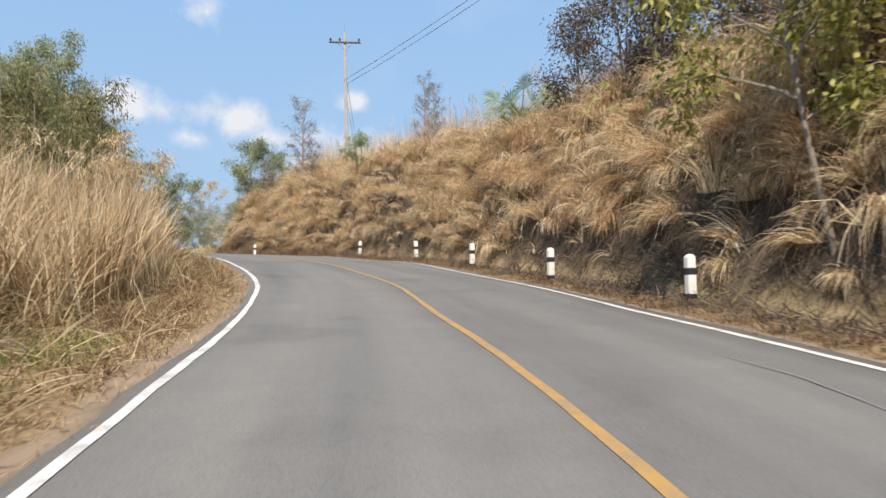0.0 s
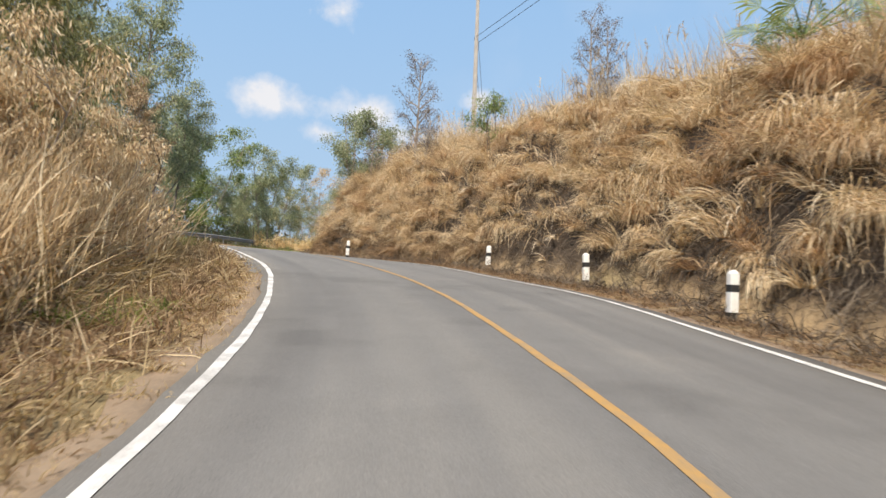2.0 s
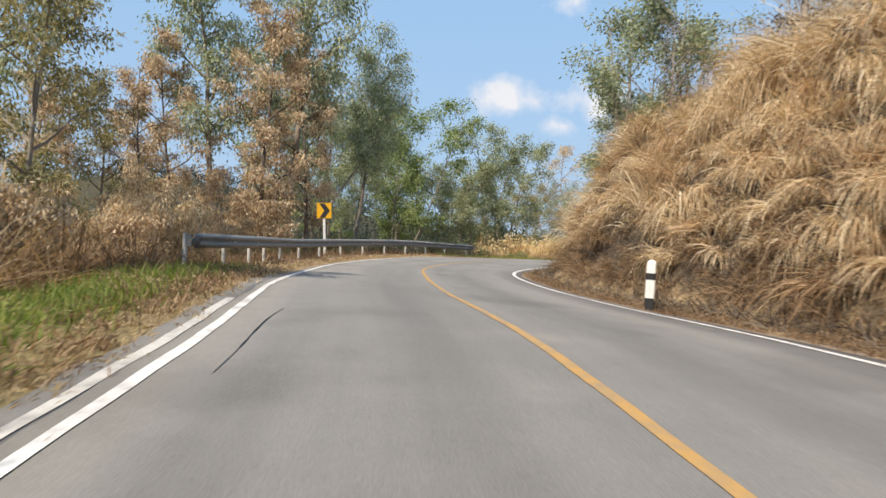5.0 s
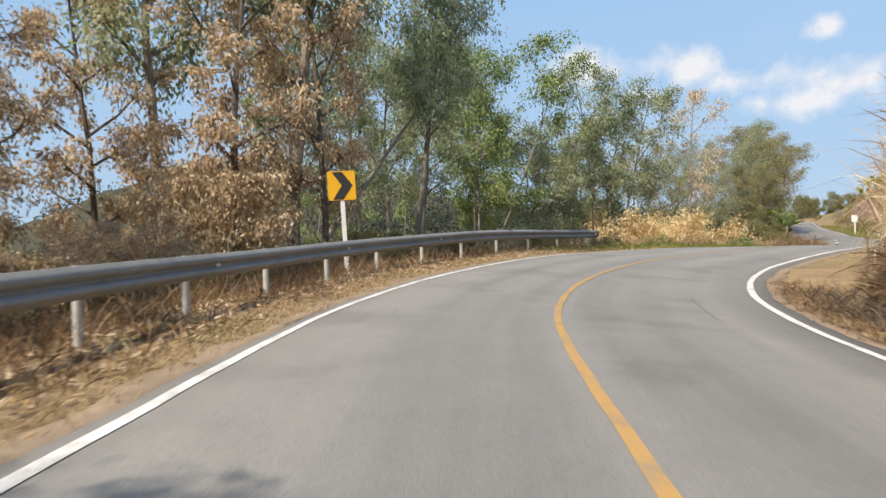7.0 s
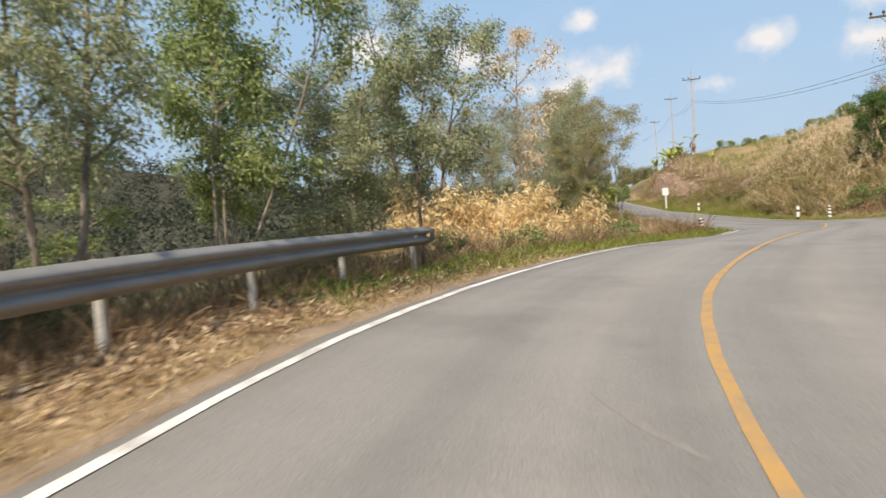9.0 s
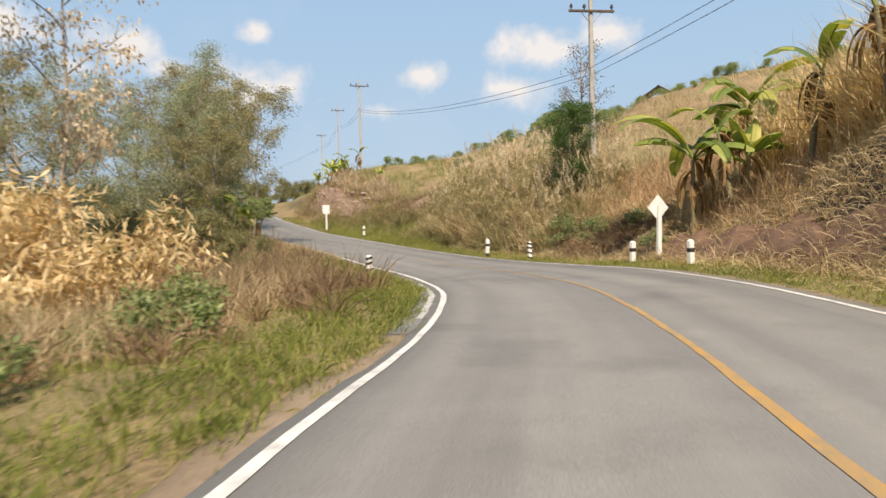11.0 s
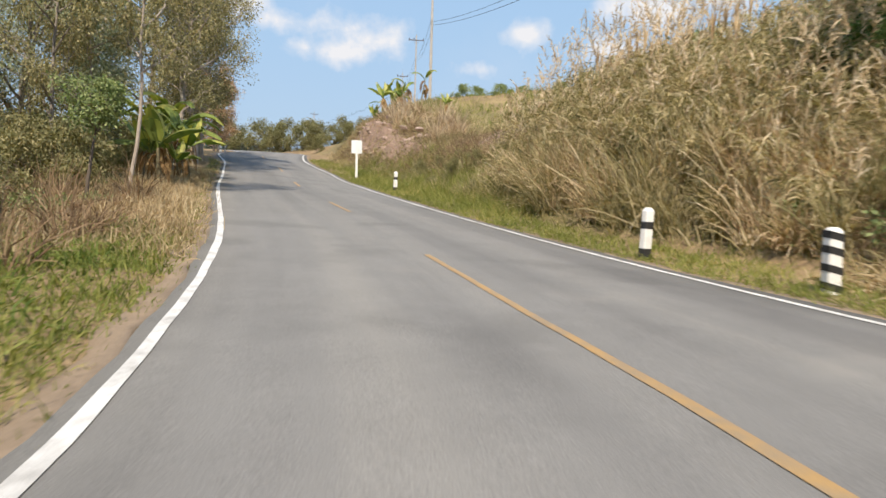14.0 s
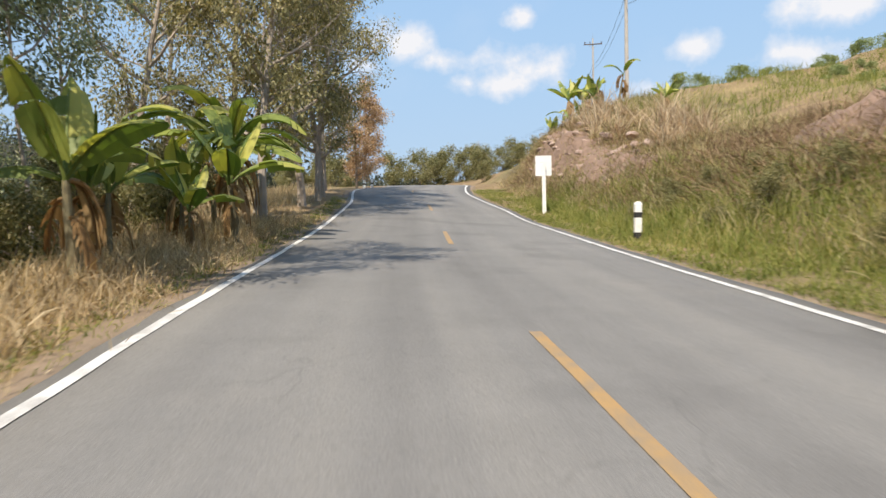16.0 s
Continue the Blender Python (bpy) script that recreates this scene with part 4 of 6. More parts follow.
rocks = [rock(k, 1) for k in range(4)]
r = np.random.default_rng(6)
for k in range(70):
    if k < 44:
        s, lat, size = r.uniform(139, 150), r.uniform(6.3, 9.6), r.uniform(0.10, 0.34)
    elif k < 64:
        s, lat, size = r.uniform(119, 126), r.uniform(8.0, 11.5), r.uniform(0.15, 0.45)
    else:
        s, lat, size = r.uniform(20, 40), -r.uniform(4.2, 6.0), r.uniform(0.05, 0.12)
    p = at(s, lat)
    ob = new("rock", rocks[k % 4])
    ob.matrix_basis = Matrix.LocRotScale((p.x, p.y, ground_z(p.x, p.y) + (0.25 if k < 44 else 0.0) - size * 0.1), Euler((r.uniform(-0.3, 0.3), r.uniform(-0.3, 0.3), r.uniform(0, 6))), (size * 1.3, size, size))
    tagged(ob, "weathered pinkish-grey rock in the grass", "rock", "rocks on the slope")

# ---- plants: tools ----


def unit(v):
    return v / np.maximum(np.linalg.norm(v, axis=-1, keepdims=True), 1e-9)


def blades(P, length, width, way, droop, r, sway=0.25, segs=3):
    """Grass blades: tapered strips of a few lengths that bend over."""
    n = len(P)
    length, width, droop = (np.broadcast_to(np.asarray(a, float), (n,)) for a in (length, width, droop))
    d = unit(way + r.normal(0, sway, (n, 3)))
    side = unit(np.cross(d, r.normal(0, 1, (n, 3))))
    V = np.empty((n, 2 * segs + 1, 3))
    p = P.astype(float).copy()
    for k in range(segs):
        w = 1.0 - 0.55 * (k / segs) ** 1.3
        V[:, 2 * k] = p - side * (width * w / 2)[:, None]
        V[:, 2 * k + 1] = p + side * (width * w / 2)[:, None]
        p = p + d * (length / segs)[:, None]
        d = unit(d + np.array([0, 0, -1.0]) * (droop * 3 / segs)[:, None] + r.normal(0, 0.08, (n, 3)))
    V[:, 2 * segs] = p
    corners = sum(([2 * k, 2 * k + 1, 2 * k + 3, 2 * k + 2] for k in range(segs - 1)), []) + [2 * segs - 2, 2 * segs - 1, 2 * segs]
    F = ((np.arange(n) * (2 * segs + 1))[:, None] + np.array(corners)).ravel()
    return V.reshape(-1, 3), F, np.tile(np.array([4] * (segs - 1) + [3], np.int32), n)


def leaf_quads(P, way, length, width, r):
    """Leaves: lozenges that point along way."""
    n = len(P)
    length, width = (np.broadcast_to(np.asarray(a, float), (n,))[:, None] for a in (length, width))
    d = unit(way)
    side = unit(np.cross(d, r.normal(0, 1, (n, 3))))
    up = np.cross(side, d)
    V = np.stack([P, P + d * length * 0.45 + side * width / 2 + up * width * 0.12, P + d * length, P + d * length * 0.45 - side * width / 2 + up * width * 0.12], 1)
    return V.reshape(-1, 3), np.arange(4 * n).reshape(n, 4)


def big_mesh(name, pieces, mat):
    """One mesh from several sets of blades."""
    vs, fs, ss, off = [], [], [], 0
    for v, f, s in pieces:
        vs.append(v)
        fs.append(np.ravel(f) + off)
        ss.append(s)
        off += len(v)
    verts, flat, sizes = np.concatenate(vs).astype(np.float32), np.concatenate(fs).astype(np.int32), np.concatenate(ss).astype(np.int32)
    me = bpy.data.meshes.new(name)
    me.vertices.add(len(verts))
    me.vertices.foreach_set("co", verts.ravel())
    me.loops.add(len(flat))
    me.loops.foreach_set("vertex_index", flat)
    me.polygons.add(len(sizes))
    me.polygons.foreach_set("loop_start", np.concatenate([[0], np.cumsum(sizes)[:-1]]).astype(np.int32))
    me.materials.append(mat)
    me.update(calc_edges=True)
    return me


def stuff(name, label, category, pieces, mat):
    return tagged(new(name, big_mesh(name, pieces, mat)), label, category, kind="stuff")


def strip_places(n, s0, s1, lat0, lat1, r, clump=0.0, per=1):
    """Places scattered over a strip beside the road, in tufts of per with the spread clump; x, y, z and s, lat."""
    s, lat = r.uniform(s0, s1, n), r.uniform(lat0, lat1, n)
    cx, cy = np.interp(s, RS, RC[:, 0]), np.interp(s, RS, RC[:, 1])
    rx, ry = np.interp(s, RS, RR[:, 0]), np.interp(s, RS, RR[:, 1])
    x, y = np.repeat(cx + lat * rx, per), np.repeat(cy + lat * ry, per)
    x, y = x + r.normal(0, 1, n * per) * clump, y + r.normal(0, 1, n * per) * clump
    out = np.repeat(np.stack([rx, ry], 1), per, 0)
    return np.stack([x, y, land(x, y)], 1), np.repeat(s, per), np.repeat(lat, per), out


def up_way(n, out=None, tilt=0.0):
    w = np.zeros((n, 3))
    w[:, 2] = 1
    if out is not None:
        w[:, :2] += out * tilt
    return w


# ---- dry grass hanging over the cut bank on the right ----
def hanging_grass():
    r = np.random.default_rng(1)
    straw, russet = [], []
    # mounds: fountains of fine blades that arch over and hang down the face, each mound leaning its own way
    for n, lat0, lat1, per, big in ((720, 5.05, 6.4, 130, 0.9), (430, 6.2, 8.2, 130, 1.05), (300, 8.0, 11.0, 110, 1.0), (90, 11.0, 17.0, 60, 1.2)):
        P, s, lat, o = strip_places(n, -6, 58, lat0, lat1, r, 0.0, per)
        m = len(P)
        c = P[::per]
        # bare stretches along the foot, where the shade-darkened soil and roots show
        bare = np.repeat(0.7 * lumps(c[:, 0], c[:, 1], 2.6, 7) + 0.5 * lumps(c[:, 0], c[:, 1], 0.9, 9), per)
        keep = (lat > 5.40 - 0.45 * np.clip((s - 32) / 6, 0, 1) - 0.95 * bare) | np.repeat(r.random(n) < 0.12, per)
        R = np.repeat(r.uniform(0.35, 0.85, n) * np.where(r.random(n) < 0.2, 1.45, 1.0), per) * big
        bend = np.repeat(r.uniform(0.5, 1.5, n), per)
        lean = np.repeat(r.normal(0, 0.5, (n, 3)), per, 0)
        fan = unit(np.c_[r.normal(0, 1, (m, 2)), np.zeros(m)])
        P = P + fan * (r.random((m, 1)) ** 0.6 * 0.42 * R[:, None])
        P[:, 2] += 0.10 * R - 0.05
        way = up_way(m, o, -0.40) + lean + fan * r.uniform(0.05, 0.9, (m, 1))
        long = r.uniform(0.85, 2.0, m) * R
        wide = r.uniform(0.008, 0.025, m)
        red = np.repeat(r.random(n) < 0.22, per)
        for pick, out in ((keep & ~red, straw), (keep & red, russet)):
            out.append(blades(P[pick], long[pick], wide[pick], way[pick], (bend * r.uniform(0.6, 1.4, m))[pick], r, 0.22, 4))
    # the end of the bank is overgrown down to its foot
    n, per = 170, 110
    P, s, lat, o = strip_places(n, 33, 57, 4.5, 5.5, r, 0.0, per)
    m = len(P)
    fan = unit(np.c_[r.normal(0, 1, (m, 2)), np.zeros(m)])
    size = np.repeat(r.uniform(0.3, 0.95, n), per)
    P = P + fan * (r.random((m, 1)) * 0.3 * size[:, None])
    way = up_way(m, o, -0.35) + np.repeat(r.normal(0, 0.3, (n, 3)), per, 0) + fan * r.uniform(0.1, 0.9, (m, 1))
    tuft = blades(P, r.uniform(0.5, 1.3, m) * size, r.uniform(0.008, 0.022, m), way, r.uniform(0.4, 1.4, m), r, 0.22, 4)
    stuff("foot_tufts", "brown withered grass tufts at the foot of the bank", "dry grass", [tuft], F_BROWN)
    # short growth between the mounds
    P, s, lat, o = strip_places(2400, -8, 60, 5.9, 9.0, r, 0.25, 16)
    m = len(P)
    russet.append(blades(P, r.uniform(0.2, 0.55, m), r.uniform(0.008, 0.02, m), up_way(m, o, -0.7) + r.normal(0, 0.5, (m, 3)), 0.6, r, 0.3, 2))
    stuff("dry_grass_bank", "straw-coloured dry grass hanging in mounds over the cut bank", "dry grass", straw, F_STRAW)
    stuff("russet_grass_bank", "russet-brown withered grass hanging between the straw mounds", "dry grass", russet, F_RUSSET)
    # bunches of bleached reed leaves among the mounds
    n = 620
    P, s, lat, o = strip_places(n, -6, 58, 5.0, 10.5, r, 0.0, 12)
    m = len(P)
    fan = unit(np.c_[r.normal(0, 1, (m, 2)), np.zeros(m)])
    P = P + fan * 0.08
    P[:, 2] += np.repeat(r.uniform(0.0, 0.55, n), 12)
    way = up_way(m, o, -0.7) + np.repeat(r.normal(0, 0.55, (n, 3)), 12, 0) + fan * 0.55
    stuff("bleached_reed_leaves", "bleached broad reed leaves in bunches on the bank", "dry leaves",
          [blades(P, r.uniform(0.3, 0.8, m), r.uniform(0.018, 0.042, m), way, r.uniform(0.35, 1.2, m), r, 0.3, 4)], F_PLUME)
    # dead stalks and roots hanging down the bare face
    P, s, lat, o = strip_places(1500, -8, 56, 5.0, 6.3, r, 0.16, 9)
    m = len(P)
    P[:, 2] += 0.12
    P[:, :2] -= o * 0.08
    stuff("hanging_roots", "grey roots and dead stalks hanging down the bare face of the bank", "roots",
          [blades(P, r.uniform(0.25, 0.95, m), r.uniform(0.006, 0.018, m), np.array([0, 0, -0.7]) - np.c_[o * 0.5, np.zeros(m)] + r.normal(0, 0.4, (m, 3)), 0.5, r, 0.2)], F_BRUSH)
    # grey brushwood at the foot
    P, s, lat, o = strip_places(3400, -8, 58, 3.9, 5.6, r, 0.24, 10)
    m = len(P)
    way = r.normal(0, 1, (m, 3))
    way[:, 2] = np.abs(way[:, 2]) * 0.7
    stuff("brushwood", "grey dead twigs and roots along the foot of the bank", "brushwood",
          [blades(P, r.uniform(0.12, 0.55, m), r.uniform(0.008, 0.024, m), way, r.uniform(0.0, 0.3, m), r, 0.2)], F_BRUSH)
    # weeds and litter on the verge at its foot
    P, s, lat, o = strip_places(5200, -8, 60, 3.4, 5.0, r, 0.16, 10)
    m = len(P)
    stuff("verge_litter", "short dry weeds and straw litter on the verge", "dry grass",
          [blades(P, r.uniform(0.05, 0.22, m), r.uniform(0.008, 0.02, m), up_way(m) * 0.7 + r.normal(0, 0.8, (m, 3)), 0.5, r, 0.3, 2)], F_BROWN)


hanging_grass()


def plumes(P, size, r):
    """Feathery reed heads: many fine barbs along a nodding stalk."""
    n = len(P)
    per = 16
    k = np.tile(np.linspace(0, 1, per), n)
    bend = np.repeat(unit(np.c_[r.normal(0, 1, (n, 2)), np.zeros(n)]), per, 0)
    B = np.repeat(P, per, 0) + np.c_[np.zeros((n * per, 2)), k * np.repeat(size, per)] + bend * (k**2 * np.repeat(size, per) * 0.45)[:, None]
    way = bend * 0.5 + np.array([0, 0, 0.9]) + r.normal(0, 0.45, (n * per, 3))
    return blades(B, np.repeat(size, per) * 0.42 * (1.15 - 0.7 * k), 0.026, way, 0.25, r, 0.1)


# ---- tall grass on the left at the start ----
def left_grass():
    r = np.random.default_rng(2)
    sets = []
    for n, s0, s1, l0, l1, per, a, b in ((560, -6, 20, -10.0, -5.3, 44, 1.4, 2.5), (400, 18, 37, -8.6, -5.4, 34, 0.8, 2.2)):
        P, s, lat, o = strip_places(n, s0, s1, l0, l1, r, 0.22, per)
        m = len(P)
        tuft = np.repeat(r.uniform(0.5, 1.12, n), per)
        sets.append(blades(P, r.uniform(a, b, m) * tuft, r.uniform(0.010, 0.028, m), up_way(m) + np.repeat(r.normal(0, 0.20, (n, 3)), per, 0), r.uniform(0.03, 0.45, m), r, 0.17))
    stuff("tall_dry_grass", "tall straw-coloured dry grass standing above the verge", "dry grass", sets, F_STRAW)
    n, per = 480, 34
    P, s, lat, o = strip_places(n, -4, 44, -9.0, -4.9, r, 0.16, per)
    m = len(P)
    size = np.repeat(r.uniform(0.35, 1.1, n), per) * np.where(lat > -5.6, 0.6, 1.0) * np.where((s > 34) & (lat > -6.3), 0.2, 1.0)
    stuff("pale_stalks", "pale brown dead stalks and hanging leaves among the tall grass", "dry grass",
          [blades(P, r.uniform(0.7, 2.2, m) * size, r.uniform(0.008, 0.03, m), up_way(m) + np.repeat(r.normal(0, 0.3, (n, 3)), per, 0), r.uniform(0.1, 1.1, m), r, 0.2, 4)], F_STRAW_PALE)
    P, s, lat, o = strip_places(320, -6, 42, -10.0, -6.0, r)
    P[:, 2] += r.uniform(1.6, 2.2, len(P)) * np.where(s < 20, 1.0, 0.7)
    stuff("grass_plumes", "pale feathery seed heads of the tall grass", "grass heads", [plumes(P, r.uniform(0.25, 0.45, len(P)), r)], F_PLUME)
    P = np.concatenate([strip_places(n, a, b, c, -3.45, r, 0.14, 16)[0] for n, a, b, c in ((1150, -6, 35.5, -6.3), (150, 35.5, 46, -4.3))])
    m = len(P)
    stuff("withered_verge", "short withered grass and litter on the verge", "dry grass",
          [blades(P, r.uniform(0.08, 0.32, m), r.uniform(0.008, 0.018, m), up_way(m) + r.normal(0, 0.8, (m, 3)), 0.5, r, 0.3, 2)], F_BROWN)
    P = np.concatenate([strip_places(n, a, b, -5.7, -4.0, r, 0.16, 18)[0] for n, a, b in ((190, -6, 9), (40, 19, 21.5), (330, 35, 43.5), (90, 43, 47))])
    m = len(P)
    stuff("verge_grass", "short fresh green grass in patches on the verge", "grass",
          [blades(P, r.uniform(0.08, 0.34, m), r.uniform(0.008, 0.02, m), up_way(m) + r.normal(0, 0.5, (m, 3)), 0.4, r, 0.3, 2)], F_FRESH)
    P, s, lat, o = strip_places(800, -4, 35.5, -6.6, -3.7, r, 0.2, 12)
    m = len(P)
    way = r.normal(0, 1, (m, 3))
    way[:, 2] = np.abs(way[:, 2]) * 0.6
    stuff("fallen_stalks", "fallen dry stalks and dead twigs on the verge", "brushwood",
          [blades(P, r.uniform(0.2, 0.8, m), r.uniform(0.008, 0.018, m), way, 0.2, r, 0.2)], F_STRAW_PALE)


left_grass()


def left_brush():
    """Brown tangle of dead creepers and brush between the tall grass and the guardrail."""
    r = np.random.default_rng(13)
    P, s, lat, o = strip_places(1300, 20, 47, -13.0, -5.7, r, 0.3, 24)
    m = len(P)
    way = r.normal(0, 0.7, (m, 3)) + np.array([0, 0, 0.8])
    stuff("dead_brush", "brown tangle of dead creepers and brush", "brushwood",
          [blades(P, r.uniform(0.4, 1.6, m), r.uniform(0.010, 0.03, m), way, r.uniform(0.1, 0.7, m), r, 0.25)], F_BROWN)
    P, s, lat, o = strip_places(1400, 9, 36, -6.6, -3.8, r, 0.16, 14)
    m = len(P)
    way = r.normal(0, 0.8, (m, 3)) + np.array([0, 0, 0.5])
    stuff("verge_brush", "brown litter and dead weeds on the verge", "brushwood",
          [blades(P, r.uniform(0.08, 0.45, m), r.uniform(0.008, 0.022, m), way, 0.4, r, 0.25)], F_BROWN)
    P = np.concatenate([strip_places(300, 67, 76, -6.8, -3.9, r, 0.2, 18)[0], strip_places(620, 97, 109, -9.0, -4.0, r, 0.25, 20)[0]])
    m = len(P)
    stuff("verge_weeds", "low green grass and weeds on the verge", "grass",
          [blades(P, r.uniform(0.08, 0.36, m), r.uniform(0.010, 0.03, m), up_way(m) + r.normal(0, 0.6, (m, 3)), 0.5, r, 0.3, 2)], F_FRESH)
    P, s, lat, o = strip_places(560, 50, 73, -15.0, -7.2, r, 0.35, 26)
    m = len(P)
    way = r.normal(0, 0.45, (m, 3)) + np.array([0, 0, 1.0])
    for k, (label, mat) in enumerate((("brown tangled stalks under the trees beyond the guardrail", F_BROWN), ("olive stalks and grass under the trees beyond the guardrail", F_OLIVE))):
        pick = np.repeat(r.random(560) < 0.5, 26) == bool(k)
        stuff("understorey", label, "brushwood", [blades(P[pick], r.uniform(0.6, 2.3, m)[pick], r.uniform(0.012, 0.04, m)[pick], way[pick], r.uniform(0.1, 0.7, m)[pick], r, 0.25)], mat)
    P, s, lat, o = strip_places(520, 90, 108, -13.0, -5.4, r, 0.3, 24)
    m = len(P)
    way = r.normal(0, 0.6, (m, 3)) + np.array([0, 0, 0.8])
    stuff("bend_brush", "brown withered brush on the open ground inside the bend", "brushwood",
          [blades(P, r.uniform(0.3, 0.95, m), r.uniform(0.008, 0.024, m), way, r.uniform(0.1, 0.7, m), r, 0.25)], F_BROWN)
    P, s, lat, o = strip_places(1300, 106, 130, -6.6, -3.42, r, 0.16, 18)
    m = len(P)
    stuff("golden_verge", "short golden dry grass on the verge", "dry grass",
          [blades(P, r.uniform(0.10, 0.42, m), r.uniform(0.008, 0.018, m), up_way(m) + r.normal(0, 0.4, (m, 3)), 0.4, r, 0.3)], F_STRAW_PALE)


left_brush()


def verge_straw():
    r = np.random.default_rng(14)
    for name, label, s0, s1, a, b, mat, n in (("edge_straw", "thin golden straw and litter along the edge of the asphalt", -6, 75, -3.95, -3.14, F_STRAW_PALE, 3400), ("edge_weeds", "low green and golden grass along the edge of the asphalt", 74, 140, -3.75, -3.14, F_GRASS, 2000),
                                              ("edge_straw", "thin brown straw and litter along the edge of the asphalt", -6, 62, 3.22, 3.8, F_BROWN, 1800), ("edge_weeds", "low green grass along the edge of the asphalt", 84, 140, 3.22, 3.7, F_GRASS, 1800)):
        P, s, lat, o = strip_places(n, s0, s1, a, b, r, 0.07, 9)
        m = len(P)
        way = r.normal(0, 0.8, (m, 3)) + np.array([0, 0, 0.6])
        stuff(name, label, "verge grass", [blades(P, r.uniform(0.04, 0.16, m), r.uniform(0.006, 0.014, m), way, 0.4, r, 0.25, 2)], mat)


verge_straw()


# ---- under the guardrail and past it ----
def rail_side():
    r = np.random.default_rng(3)
    P, s, lat, o = strip_places(2600, 40, 75, -6.5, -3.75, r, 0.15, 7)
    m = len(P)
    way = r.normal(0, 1, (m, 3))
    way[:, 2] = np.abs(way[:, 2]) * 0.35
    v, f = leaf_quads(P + np.array([0, 0, 0.02]), way, r.uniform(0.06, 0.15, m), r.uniform(0.02, 0.05, m), r)
    stuff("leaf_litter", "fallen tan leaves on the earth below the guardrail", "leaf litter", [(v, f, np.full(m, 4, np.int32))], F_TAN)
    P, s, lat, o = strip_places(2000, 40, 74, -6.8, -3.75, r, 0.14, 13)
    m = len(P)
    way = r.normal(0, 0.8, (m, 3)) + np.array([0, 0, 0.5])
    stuff("rail_litter", "brown straw and dead stalks below the guardrail", "brushwood",
          [blades(P, r.uniform(0.06, 0.32, m), r.uniform(0.008, 0.02, m), way, 0.4, r, 0.25)], F_BROWN)
    P, s, lat, o = strip_places(1300, 43, 72, -8.5, -4.7, r, 0.2, 16)
    m = len(P)
    stuff("rail_weeds", "olive and brown weeds below the guardrail", "weeds",
          [blades(P, r.uniform(0.15, 0.6, m), r.uniform(0.008, 0.02, m), up_way(m) + r.normal(0, 0.4, (m, 3)), 0.35, r, 0.3)], F_BROWN)
    P, s, lat, o = strip_places(900, 40, 74, -22, -7.0, r, 0.5, 16)
    m = len(P)
    stuff("undergrowth", "brown undergrowth among the trunks", "undergrowth",
          [blades(P, r.uniform(0.5, 1.7, m), r.uniform(0.015, 0.04, m), up_way(m) + r.normal(0, 0.4, (m, 3)), 0.3, r, 0.3)], F_BROWN)
    P, s, lat, o = strip_places(1500, 36, 84, -50, -21, r, 0.6, 16)
    m = len(P)
    stuff("slope_brush", "grey-brown brush on the slope below the road", "undergrowth",
          [blades(P, r.uniform(0.6, 2.2, m), r.uniform(0.02, 0.05, m), up_way(m) + r.normal(0, 0.5, (m, 3)), 0.3, r, 0.3)], F_BRUSH)
    # grass verge on the outside of the second bend, with dry grass behind
    P, s, lat, o = strip_places(2000, 70, 108, -6.4, -3.42, r, 0.14, 18)
    m = len(P)
    keep = (lat > -4.9) | (r.random(m) < 0.3)
    P = P[keep]
    m = len(P)
    stuff("green_verge", "green and yellow grass on the verge", "grass",
          [blades(P, r.uniform(0.08, 0.30, m), r.uniform(0.008, 0.018, m), up_way(m) + r.normal(0, 0.45, (m, 3)), 0.4, r, 0.3, 2)], F_GRASS)
    sets = []
    for n, s0, s1, l0, l1, a, b in ((500, 70, 92, -14, -6.2, 0.4, 1.2), (500, 88, 118, -20, -5.4, 0.3, 0.9), (420, 116, 150, -12, -4.6, 0.2, 0.6)):
        P, s, lat, o = strip_places(n, s0, s1, l0, l1, r, 0.3, 26)
        m = len(P)
        sets.append(blades(P, r.uniform(a, b, m), r.uniform(0.008, 0.022, m), up_way(m) + np.repeat(r.normal(0, 0.2, (n, 3)), 26, 0), r.uniform(0.1, 0.5, m), r, 0.2))
    stuff("field_grass", "withered brown grass of the field beside the road", "dry grass", sets, F_STRAW_PALE)
    n = 520
    P, s, lat, o = strip_places(n, 72, 116, -17, -4.4, r, 0.0, 46)
    m = len(P)
    fan = unit(np.c_[r.normal(0, 1, (m, 2)), np.zeros(m)])
    size = np.repeat(r.uniform(0.3, 1.15, n), 46)
    P = P + fan * (r.random((m, 1)) * 0.3 * size[:, None])
    stuff("field_weeds", "tangled brown dead weeds in clumps on the field", "weeds",
          [blades(P, r.uniform(0.5, 1.3, m) * size, r.uniform(0.010, 0.026, m), up_way(m) + fan * r.uniform(0.1, 0.9, (m, 1)), r.uniform(0.1, 0.6, m), r, 0.3)], F_BROWN)


rail_side()


